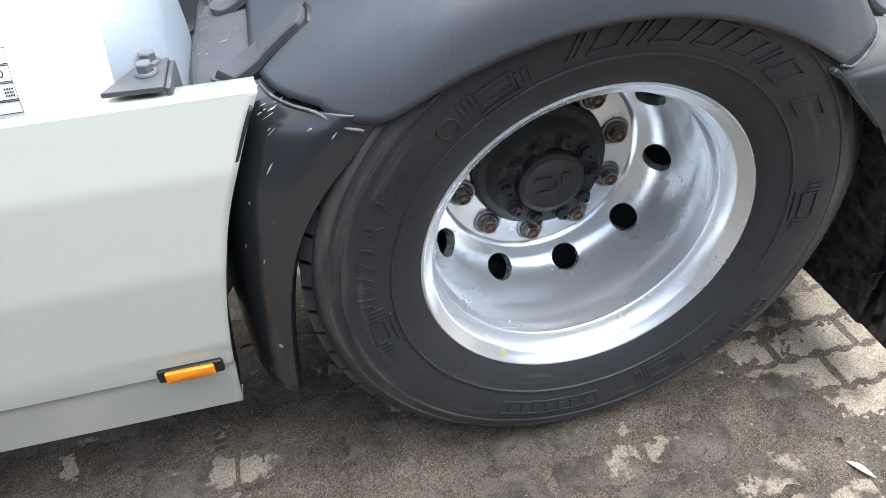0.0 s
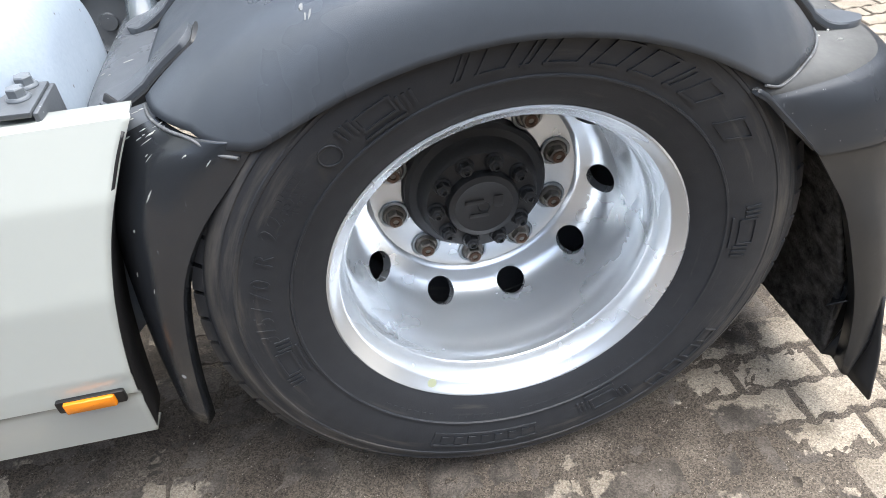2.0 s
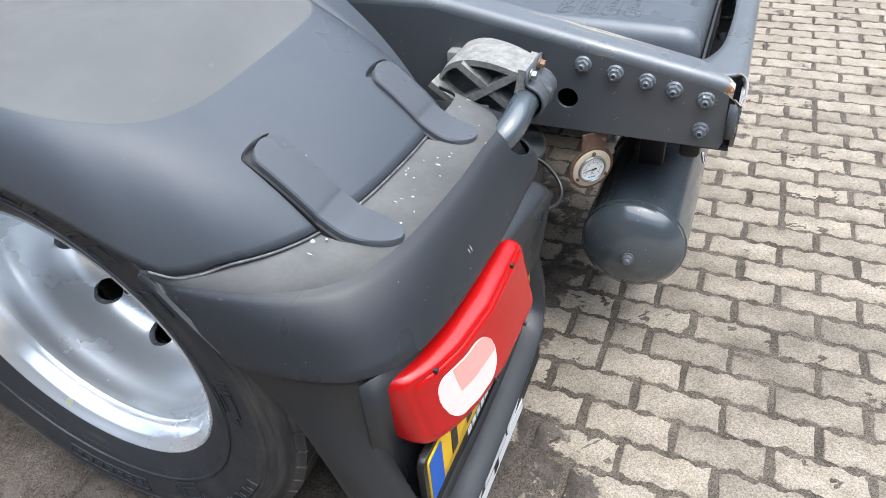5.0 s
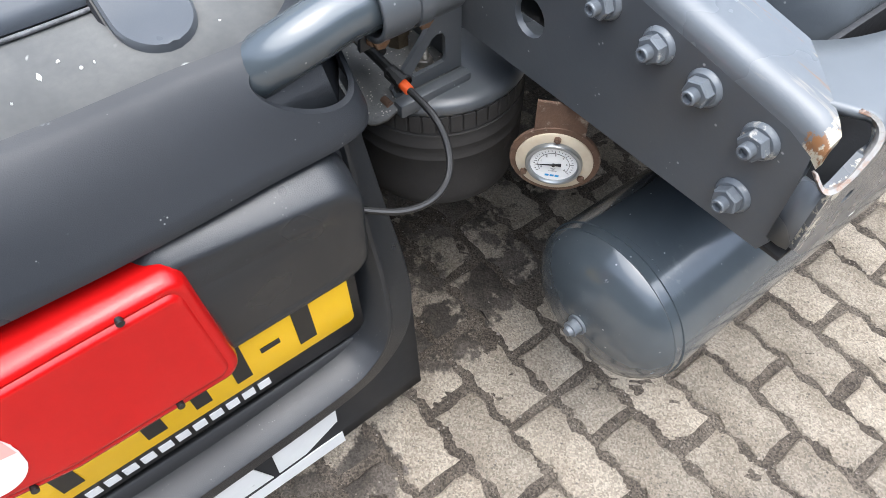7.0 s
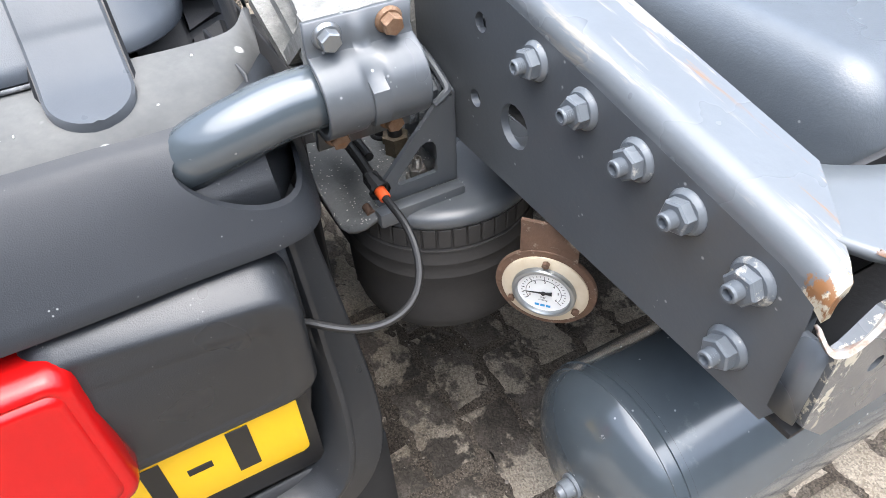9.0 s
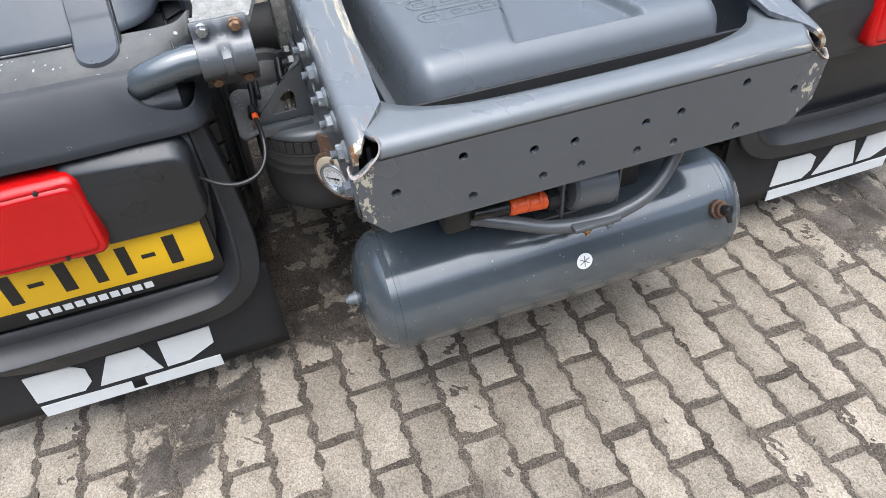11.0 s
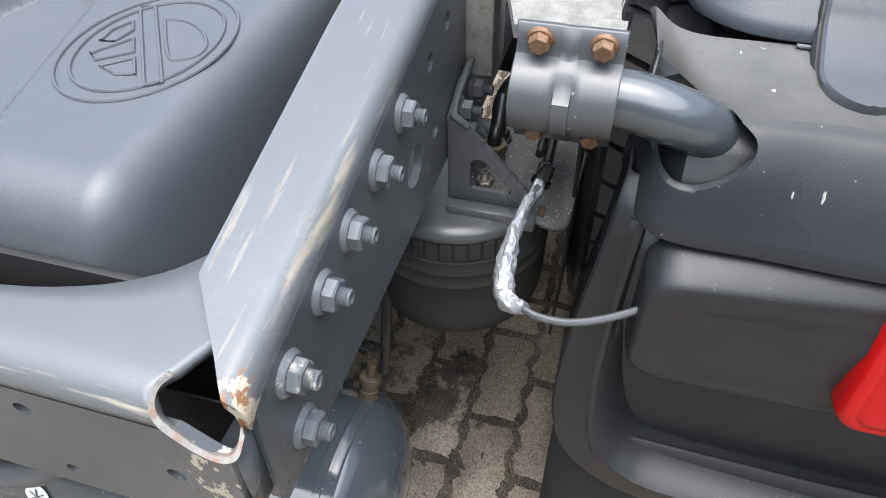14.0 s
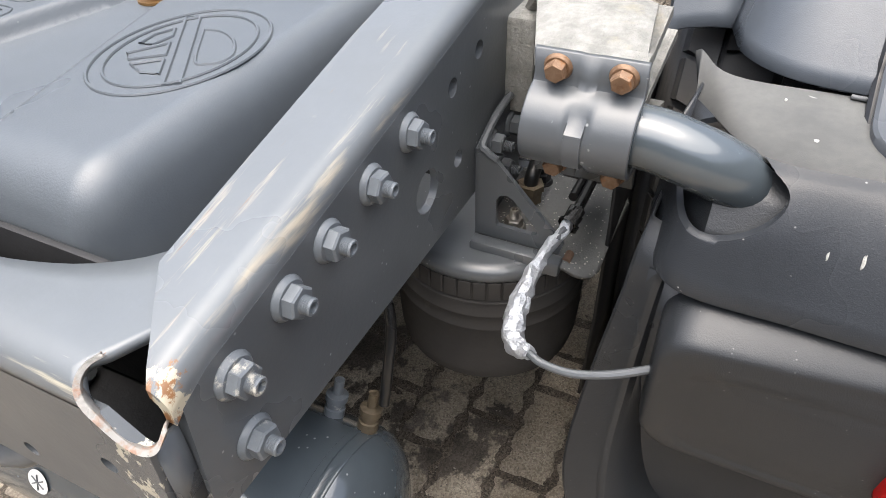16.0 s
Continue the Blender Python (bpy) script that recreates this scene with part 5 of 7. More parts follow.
RAIL_BOLTS = ((0.742, 0.789), (0.807, 0.777), (0.870, 0.767), (0.923, 0.756), (0.984, 0.742), (0.984, 0.677))
for S in (-1, 1):
    V = lambda x, w, z, S=S: Vector((x, S * w, z))
    rail = new("chassis_rail")
    rail.parent = truck
    tagged(rail, "slate-grey painted steel chassis rail with sloped end")
    bm = bmesh.new()
    outline = [(-1.6, 0.60), (0.45, 0.60), (0.60, 0.640), (1.024, 0.640), (1.030, 0.655), (1.024, 0.755), (1.0, rail_top(1.0) - 0.022), (0.7, rail_top(0.7) - 0.022), (0.42, rail_top(0.421) - 0.022), (-1.6, 0.868)]
    hole_plate(bm, outline, [(0.714, 0.711, 0.0225), (0.645, 0.708, 0.0095), (0.655, 0.79, 0.0095), (0.594, 0.803, 0.0095), (0.50, 0.74, 0.012), (-0.25, 0.73, 0.03), (-0.1, 0.8, 0.012)],
               lambda a, b, d: V(a, 0.378 + d, b), 0.008)
    part("web", bm, PAINT, rail, angle=25)
    # rolled upper edge and top flange
    bm = bmesh.new()
    rows = []
    bend = [(0.368 + 0.018 * math.cos(radians(a)), -0.018 + 0.018 * math.sin(radians(a))) for a in range(-8, 98, 10)]
    inside = [(0.368 + 0.010 * math.cos(radians(a)), -0.018 + 0.010 * math.sin(radians(a))) for a in range(90, -10, -18)]
    for x, drop in ((-1.6, 0), (0.40, 0), (0.46, 0), (0.7, 0), (0.96, 0), (0.99, 0.0), (1.012, 0.001), (1.022, 0.003), (1.031, 0.008)):
        wi = float(np.interp(x, (0.4, 0.7, 0.96, 1.012, 1.031), (0.310, 0.312, 0.322, 0.360, 0.372)))
        zt = rail_top(x) - drop
        rows.append([V(x, max(w, wi + 0.001), zt + dz) for w, dz in bend] + [V(x, wi, zt), V(x, wi, zt - 0.008)] + [V(x, max(w, wi + 0.001), zt + dz) for w, dz in inside] + [V(x, 0.378, zt - 0.026), V(x, 0.386, zt - 0.026)])
    vs = grid(bm, rows, close_u=True)
    bm.faces.new(vs[0]), bm.faces.new(vs[-1])
    part("top_flange", bm, PAINT_TOP_LIT, rail, "scuffed upper flange, lightened as lit from above, with scraped paint", angle=25)
    bm = bmesh.new()
    box(bm, (-1.6, S * 0.318, 0.600), (0.45, S * 0.378, 0.608), 0.002)
    box(bm, (0.6, S * 0.318, 0.640), (1.02, S * 0.378, 0.648), 0.002)
    part("bottom_flange", bm, PAINT, rail)
    for i, (x, z) in enumerate(RAIL_BOLTS):
        hex_bolt(rail, V(x, 0.3855, z), (0, S, 0), 0.0265, CHIPPED_BOLT if 0.93 < x and z > 0.70 else PAINTED_BOLT, "rail_bolt", True, 0.0065, 0.3 + i * 0.7, 0.38)
        bm = bmesh.new()
        lathe(bm, [(0, 0), (0.014, 0), (0.014, 0.012), (0, 0.013)], V(x, 0.378, z), (0, -S, 0), 6)
        part("bolt_head", bm, PAINTED_BOLT, rail)
    # bolt rows further forward, on the inner side and outside
    for k in range(9):
        for z in (0.70, 0.80):
            hex_bolt(rail, V(0.02 + 0.055 * k, 0.378, z), (0, -S, 0), 0.028, BLACK, "rail_bolt", True, 0.004, k)
    bm = bmesh.new()
    lathe(bm, [(0.075, 0), (0.075, 0.006), (0.066, 0.01), (0.06, 0.006), (0.05, 0.003), (0.02, 0.004), (0.018, 0.009), (0, 0.009)], V(-0.68, 0.386, 0.73), (0, S, 0), 32)
    part("pressed_ring", bm, PAINT, rail)
    for x, z in ((-0.60, 0.85), (-0.55, 0.80), (-0.76, 0.85), (-0.80, 0.66), (-0.58, 0.66)):
        hex_bolt(rail, V(x, 0.386, z), (0, S, 0), 0.03, PAINT, "rail_bolt", True, 0.006, x * 9)
    bm = bmesh.new()
    for a, b in ((0.80, 0.802), (0.815, 0.817)):
        box(bm, (-0.95, S * 0.386, a), (-0.62, S * 0.392, a + 0.008), 0.002)
    box(bm, (-1.0, S * 0.386, 0.63), (-0.45, S * 0.394, 0.66), 0.003)
    part("pressed_rib", bm, PAINT, rail)

    rail.location.y = 0.012 if S > 0 else 0.0

# end cross member, a channel open to the front, with gusset corners
cross = new("cross_member")
cross.parent = truck
tagged(cross, "slate-grey steel end cross member with bolt holes and scraped edges")
bm = bmesh.new()
rear_holes = [(-0.336, 0.7), (-0.233, 0.733), (-0.122, 0.713), (-0.055, 0.709), (0.066, 0.709), (0.128, 0.712), (0.241, 0.735), (0.342, 0.699),
              (-0.22, 0.658), (-0.105, 0.660), (-0.04, 0.662), (0.058, 0.660), (0.125, 0.657), (0.243, 0.655)]
outline = [(-0.352, 0.630), (0.352, 0.630), (0.388, 0.668), (0.393, 0.742), (0.384, 0.744), (0.362, 0.762), (-0.362, 0.762), (-0.384, 0.744), (-0.393, 0.742), (-0.388, 0.668)]
hole_plate(bm, outline, [(a, b, 0.0072) for a, b in rear_holes], lambda a, b, d: Vector((1.051 - d, a, b)), 0.008)
part("face_plate", bm, CROSS_PAINT, cross, angle=25)
bm = bmesh.new()
inner = [(0.905, -0.345), (0.925, -0.318), (0.955, -0.285), (0.98, -0.235), (0.995, -0.16), (1.0, 0.0), (0.995, 0.16), (0.98, 0.235), (0.955, 0.285), (0.925, 0.318), (0.905, 0.345)]
inner = catmull(inner, 41)
rows = []
for f, x1, dz in ((0.0, 0, 0.0), (0.35, 0, 0), (0.7, 0, 0), (1.0, 1.027, 0.0), (1, 1.034, -0.001), (1, 1.0405, -0.0035), (1, 1.046, -0.0075), (1, 1.0495, -0.013), (1, 1.051, -0.019), (1, 1.051, -0.026)):
    row = []
    for p in inner:
        x = p[0] + (1.027 - p[0]) * f if not x1 else x1
        end = float(np.interp(x, (0.9, 0.995, 1.015, 1.032, 1.04, 1.051), (0.345, 0.372, 0.366, 0.352, 0.347, 0.352)))
        row.append(Vector((x, p[1] * end / 0.345, 0.7865 + dz - 0.006 * (1 - f))))
    rows.append(row)
grid(bm, rows)
solid(part("top_plate", bm, CROSS_TOP_LIT, cross, "scuffed top plate with curved inner edge", angle=40), 0.007)
for S in (-1, 1):
    # open corner: a turned, rusty and scraped lip round the opening
    bm = bmesh.new()
    lip = catmull([(1.028, 0.354, 0.7868), (1.0375, 0.349, 0.7842), (1.046, 0.349, 0.7785), (1.051, 0.354, 0.770), (1.0525, 0.366, 0.7585), (1.0525, 0.378, 0.748), (1.051, 0.388, 0.743), (1.046, 0.3945, 0.743), (1.036, 0.3955, 0.752)], 40)
    rows = []
    mid = Vector((1.02, 0.365, 0.775))
    for p in lip:
        c = Vector(p)
        inw = (mid - c).normalized()
        out = Vector((0.8, 0.45, 0.4)).normalized()
        rows.append([Vector((q.x, S * q.y, q.z)) for q in (c - inw * 0.0022 - out * 0.002, c - inw * 0.0018 + out * 0.0012, c + inw * 0.0022 + out * 0.0012, c + inw * 0.0026 - out * 0.004)])
    grid(bm, rows)
    solid(part("rusty_edge", bm, SCRAPE_RUST, cross, "rusty scraped lip round the open corner", angle=30), 0.002)
    bm = bmesh.new()
    rows = []
    for z in (0.668, 0.70, 0.742):
        rows.append([Vector((x, S * w, z)) for x, w in ((1.047, 0.3925), (1.040, 0.3945), (1.028, 0.394))])
    grid(bm, rows)
    solid(part("side_return", bm, PAINT, cross), 0.004)
    bm = bmesh.new()
    prism(bm, [(0.66, 0.90), (0.745, 0.99), (0.64, 0.99), (0.64, 0.9)], lambda a, b, d: Vector((b, S * (0.352 + d), a)), 0.006)
    part("side_plate", bm, PAINT, cross)
# black plates: the shade inside the channel is put into their colour
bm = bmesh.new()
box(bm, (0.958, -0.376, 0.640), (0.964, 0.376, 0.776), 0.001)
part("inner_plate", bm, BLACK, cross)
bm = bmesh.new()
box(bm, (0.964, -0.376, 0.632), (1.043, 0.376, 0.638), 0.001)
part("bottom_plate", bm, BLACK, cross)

# plastic cover between the rails
lid = new("chassis_cover")
lid.parent = truck
tagged(lid, "grey moulded plastic cover between the chassis rails with embossed symbols")


def lid_z(x, y):
    z = 0.829 - 0.02 * max(0, x - 0.62) - 0.03 * max(0, 0.5 - x)
    # sunken channel, wide at the rear
    half = 0.042 if x < 0.66 else 0.042 + (x - 0.66) * 0.265
    if x < 0.93:
        d = abs(y - 0.012) - half
        k = min(1, max(0, (0.007 - d) / 0.014))
        k = k * k * (3 - 2 * k)
        z -= 0.019 * k * min(1, max(0, (0.925 - x) / 0.02))
    return z


bm = bmesh.new()
xs = list(np.linspace(0.27, 0.954, 170))
ys = list(np.linspace(-0.267, 0.267, 170))
rows = []
for x in xs:
    row = []
    for y in ys:
        z = lid_z(x, y)
        ex, ey = max(0, x - 0.902) / 0.052, max(0, abs(y) - 0.231) / 0.036
        q = min(1.0, math.hypot(ex, ey))
        z -= 0.055 * (1 - math.sqrt(max(0, 1 - q ** 2.2)))
        # round the rear corners in plan
        if ex > 0 and ey > 0 and math.hypot(ex, ey) > 1:
            s = 1 / math.hypot(ex, ey)
            px, py = 0.902 + 0.052 * ex * s, math.copysign(0.231 + 0.036 * ey * s, y)
        else:
            px, py = x, y
        row.append(Vector((px, py, z)))
    rows.append(row)
vs = grid(bm, rows)
# skirt down to the frame
edge = [vs[i][0] for i in range(len(xs))] + [vs[-1][j] for j in range(1, len(ys))] + [vs[i][-1] for i in range(len(xs) - 2, -1, -1)]
low = [bm.verts.new((v.co.x + (0.012 if v.co.x > 0.9 else 0), v.co.y * 1.03, 0.70)) for v in edge]
for i in range(len(edge) - 1):
    try:
        bm.faces.new((edge[i], edge[i + 1], low[i + 1], low[i]))
    except ValueError:
        pass
bmesh.ops.remove_doubles(bm, verts=bm.verts, dist=1e-5)
part("shell", bm, PLASTIC_LID, lid, angle=40)


def on_lid(x, y, lift=0.0):
    return Vector((x, y, lid_z(x, y) + lift))


# embossed ring with plain leaf shapes
bm = bmesh.new()
cx, cy = 0.746, 0.169
for r in (1.0, 0.84):
    tube(bm, [on_lid(cx + r * 0.0935 * math.cos(k), cy + r * 0.071 * math.sin(k), 0.0006) for k in np.linspace(0, 2 * math.pi, 49)], 0.0017, 6, 1)
part("embossed_ring", bm, PLASTIC_LID, lid)
bx, by = Vector((0.82, 0.57)).normalized(), Vector((0.57, -0.82)).normalized()
shapes = [[(-0.074, -0.007), (0.074, -0.007), (0.074, 0.007), (-0.074, 0.007)],
          [(-0.040, -0.014), (0.030, -0.014), (0.040, -0.026), (0.036, -0.040), (0.020, -0.047), (-0.008, -0.044), (-0.030, -0.032)],
          [(-0.048, 0.014), (-0.030, 0.014), (-0.014, 0.030), (-0.020, 0.042), (-0.038, 0.032)], [(-0.014, 0.014), (0.012, 0.014), (0.014, 0.046), (0.000, 0.050)],
          [(0.022, 0.014), (0.052, 0.014), (0.044, 0.030), (0.026, 0.042)]]
for k, pts in enumerate(shapes):
    bm = bmesh.new()
    loop = [(cx + bx.x * a + by.x * b, cy + bx.y * a + by.y * b) for a, b in pts]
    tube(bm, [on_lid(a, b, 0.0002) for a, b in catmull(loop + loop[:1], 8 * len(loop))], 0.0017, 6, 1) if k == 1 else tube(bm, [on_lid(a, b, 0.0006) for a, b in loop + loop[:1]], 0.0017, 6, 1)
    part("embossed_leaf", bm, PLASTIC_LID, lid)
# four embossed pictogram strips
for k in range(4):
    x = 0.655 + 0.048 * k
    y0 = -0.222 + 0.004 * k
    bm = bmesh.new()
    ol = rounded(x - 0.017, y0, x + 0.017, y0 + 0.145, 0.016, 5)
    tube(bm, [on_lid(a, b, 0.0004) for a, b in ol + ol[:1]], 0.0012, 6, 1)
    tube(bm, [on_lid(x - 0.015, y0 + 0.05, 0.0004), on_lid(x + 0.015, y0 + 0.038, 0.0004)], 0.0011, 6, 2)
    for a, b, c, d in ((-0.007, 0.010, 0.007, 0.032), (-0.008, 0.058, 0.006, 0.075), (-0.004, 0.084, 0.004, 0.098), (-0.008, 0.106, 0.007, 0.130)):
        bo = [on_lid(x + p, y0 + q, 0.0004) for p, q in ((a, b), (a, d), (c, d), (c, b), (a, b))]
        tube(bm, bo, 0.001, 5, 1)
    tube(bm, [on_lid(x + 0.006, y0 + 0.06, 0.0004), on_lid(x - 0.002, y0 + 0.09, 0.0004), on_lid(x + 0.005, y0 + 0.12, 0.0004)], 0.001, 5, 3)
    part("embossed_strip", bm, PLASTIC_LID, lid)
GOLD = material("yellow_zinc", (0.34, 0.2, 0.08), (0.17, 0.09, 0.035), 0.4, 0.7, scale=90, bump=0.15)
bm = bmesh.new()
rod(bm, on_lid(0.622, 0.01, -0.002), on_lid(0.622, 0.01, 0.018), 0.0085, 16)
lathe(bm, [(0, 0), (0.021, 0), (0.021, 0.003), (0, 0.003)], on_lid(0.622, 0.01), (0, 0, 1), 24)
lathe(bm, [(0, 0), (0.017, 0), (0.017, 0.003), (0, 0.003)], on_lid(0.622, 0.01, 0.016), (0, 0, 1), 24)
part("lid_stud", bm, GOLD, lid, "yellow zinc bolt with washers")
hex_bolt(lid, on_lid(0.622, 0.01, 0.019), (0, 0, 1), 0.021, GOLD, "lid_bolt", False)
for S in (-1, 1):
    bm = bmesh.new()
    box(bm, (0.0, S * 0.268, 0.695), (0.94, S * 0.288, 0.715), 0.002)
    part("side_lip", bm, PAINT, lid)
bm = bmesh.new()
box(bm, (-0.2, -0.315, 0.61), (1.0, 0.315, 0.618), 0.002)
part("belly_plate", bm, BLACK, truck)
bm = bmesh.new()
rod(bm, (0.43, -0.376, 0.775), (0.43, 0.376, 0.775), 0.035, 28)
part("cross_tube", bm, PAINT, truck)

# ---- air tank under the end ----
tank = new("air_tank")
tank.parent = truck
tagged(tank, "slate-grey painted cylindrical air tank slung under the frame")
TX, TZ, TR = 0.883, 0.336, 0.123
bm = bmesh.new()
prof = [(0, -0.405), (0.03, -0.4035), (0.06, -0.398), (0.085, -0.389), (0.105, -0.376), (0.117, -0.360), (0.119, -0.3555), (0.1203, -0.355), (0.1208, -0.3515), (0.1206, -0.350), (0.1215, -0.345), (0.1215, -0.342), (0.1235, -0.3415), (0.1235, -0.3335), (TR, -0.333), (TR, -0.1), (TR, 0.1),
        (TR, 0.345), (0.1235, 0.3455), (0.1235, 0.3535), (0.1215, 0.354), (0.1215, 0.357), (0.1206, 0.362), (0.1208, 0.3635), (0.1203, 0.367), (0.119, 0.3675), (0.117, 0.372), (0.105, 0.388), (0.085, 0.401), (0.06, 0.41), (0.03, 0.4155), (0, 0.417)]
lathe(bm, prof, (TX, 0, TZ), (0, 1, 0), 72)
part("shell", bm, TANK, tank, angle=40)
bm = bmesh.new()
lathe(bm, [(0, 0.022), (0.006, 0.022), (0.008, 0.016), (0.011, 0.016), (0.011, 0.004), (0.015, 0.004), (0.015, -0.004)], (TX, -0.404, TZ), (0, -1, 0), 20)
part("end_plug", bm, PAINTED_BOLT, tank, "painted threaded plug")
VA = Vector((0.85, 0, 0.53)).normalized()
vo = Vector((TX, 0.32, TZ)) + VA * 0.121
bm = bmesh.new()
lathe(bm, [(0.019, 0), (0.019, 0.012), (0.015, 0.014), (0.015, 0.024), (0.012, 0.025), (0.0, 0.025)], vo, VA, 6 * 4)
part("valve_boss", bm, RUSTY, tank, "rusty brass valve boss")
bm = bmesh.new()
rod(bm, vo + VA * 0.02, vo + VA * 0.042, 0.0105, 16)
rod(bm, vo + VA * 0.036 + Vector((0, -0.006, 0.01)), vo + VA * 0.036 + Vector((0.004, 0.010, -0.028)), 0.006, 12)
part("valve_lever", bm, PRINT, tank, "black drain valve")
SA = Vector((0.937, 0, 0.35)).normalized()
so = Vector((TX, 0.022, TZ)) + SA * (TR + 0.0006)
bm = bmesh.new()
rows = []
for r in (0.0, 0.006, 0.012, 0.0165):
    ring = []
    for k in np.linspace(0, 2 * math.pi, 28, endpoint=False):
        a = radians(20.5) + r * math.sin(k) / TR
        ring.append(Vector((TX + (TR + 0.0022) * math.cos(a), 0.022 + r * math.cos(k), TZ + (TR + 0.0022) * math.sin(a))))
    rows.append(ring)
grid(bm, rows[1:], close_u=True)
c0 = bm.verts.new(Vector((TX + (TR + 0.0022) * math.cos(radians(20.5)), 0.022, TZ + (TR + 0.0022) * math.sin(radians(20.5)))))
bm.verts.ensure_lookup_table()
for k in range(28):
    bm.faces.new((c0, bm.verts[k], bm.verts[(k + 1) % 28]))
stick = part("round_sticker", bm, DIAL, tank, "small round white sticker with grey leaf marks")
bm = bmesh.new()
su = SA.cross(Vector((0, 1, 0)))
for k in range(3):
    a = radians(30 + 60 * k)
    d = Vector((0, 1, 0)) * math.cos(a) + su * math.sin(a)
    tube(bm, [so + SA * 0.0022 - d * 0.011, so + SA * 0.0022 + d * 0.011], 0.0008, 5, 1)
part("sticker_mark", bm, PAINT, stick)
bm = bmesh.new()
na = Vector((0.45, 0.55, 0.7)).normalized()
c = Vector((TX + 0.04, 0.383, TZ + 0.082))
u = na.cross(Vector((1, 0, 0))).normalized()
v = na.cross(u)
prism(bm, rounded(-0.011, -0.018, 0.011, 0.018, 0.002), lambda a, b, d: c + u * b + v * a + na * (d - 0.0005), 0.0015)
lab = part("label", bm, WHITE_PRINT, tank, "small white label with grey lines")
bm = bmesh.new()
for k in range(4):
    tube(bm, [c + u * (-0.014) + v * (0.004 * k - 0.006) + na * 0.0011, c + u * 0.012 + v * (0.004 * k - 0.006) + na * 0.0011], 0.0006, 5, 1)
part("label_line", bm, PRINT, lab)
# what hangs above the tank: strap, canister, bent pipe, orange plug
bm = bmesh.new()
rows = []
for a in np.linspace(radians(48), radians(160), 16):
    rows.append([Vector((TX + (TR + 0.004) * math.cos(a), y, TZ + (TR + 0.004) * math.sin(a))) for y in (0.0, 0.035)])
grid(bm, rows)
solid(part("tank_strap", bm, PAINT, tank), 0.005)
bm = bmesh.new()
rod(bm, (0.992, -0.030, 0.573), (0.992, 0.052, 0.565), 0.043, 32)
part("canister", bm, PAINT, tank, "grey clamped canister above the tank")
bm = bmesh.new()
box(bm, (1.02, -0.035, 0.508), (1.048, 0.055, 0.518), 0.003)
part("clamp_plate", bm, PAINT, tank)
for y in (-0.018, 0.025):
    hex_bolt(tank, (1.036, y + 0.01, 0.510), (0.5, 0, -0.85), 0.017, GOLD if y < 0 else PAINTED_BOLT, "clamp_bolt", True, 0.003)
bm = bmesh.new()
tube(bm, [(0.98, 0.21, 0.65), (1.0, 0.18, 0.59), (1.02, 0.13, 0.535), (1.028, 0.06, 0.512), (1.025, -0.01, 0.508), (1.015, -0.07, 0.512), (1.0, -0.13, 0.53), (0.98, -0.2, 0.55)], 0.0125, 14, 8)
part("bent_pipe", bm, PAINT, tank, "bent grey pipe")
bm = bmesh.new()
rod(bm, (0.99, -0.135, 0.560), (0.99, -0.066, 0.553), 0.0155, 20)
for k in range(3):
    lathe(bm, [(0.0155, 0), (0.0165, 0.003), (0.0155, 0.006)], (0.99, -0.13 + 0.024 * k, 0.559), (0, 1, -0.08), 20)
part("orange_plug", bm, ORANGE, tank, "orange plastic connector plug")
bm = bmesh.new()
rod(bm, (0.99, -0.20, 0.565), (0.99, -0.135, 0.560), 0.012, 16)
part("plug_lead", bm, PRINT, tank)
bm = bmesh.new()
rod(bm, (0.99, -0.066, 0.553), (0.99, -0.03, 0.551), 0.02, 8)
part("plug_socket", bm, PRINT, tank)
bm = bmesh.new()
box(bm, (0.945, -0.25, 0.53), (0.99, -0.195, 0.625), 0.01)
part("black_box", bm, BLACK, tank)
bm = bmesh.new()
for y in (-0.045, 0.062):
    box(bm, (0.93, y, 0.52), (1.01, y + 0.006, 0.635), 0.002)
box(bm, (0.84, -0.05, 0.455), (0.94, 0.07, 0.46), 0.001)
part("hanger", bm, PAINT, tank)
for S in (-1, 1):
    bm = bmesh.new()
    box(bm, (0.85, S * 0.16 - 0.02, 0.44), (0.91, S * 0.16 + 0.02, 0.645), 0.006)
    part("tank_bracket", bm, BLACK, tank)
for y in (0.27, 0.315):
    bm = bmesh.new()
    lathe(bm, [(0.012, 0), (0.012, 0.012), (0.010, 0.013), (0.010, 0.02), (0.013, 0.022), (0.013, 0.03), (0.006, 0.032), (0.006, 0.05), (0, 0.05)], (TX - 0.078, y + 0.04, TZ + 0.096), (-0.3, 0.1, 0.9), 16)
    part("tank_fitting", bm, BRASS if y > 0.3 else PAINTED_BOLT, tank)

bm = bmesh.new()
tube(bm, [(0.795, 0.375, 0.475), (0.785, 0.378, 0.52), (0.76, 0.372, 0.57), (0.74, 0.35, 0.62)], 0.006, 12, 8)
part("tank_hose", bm, PRINT, tank, "thin black air hose")

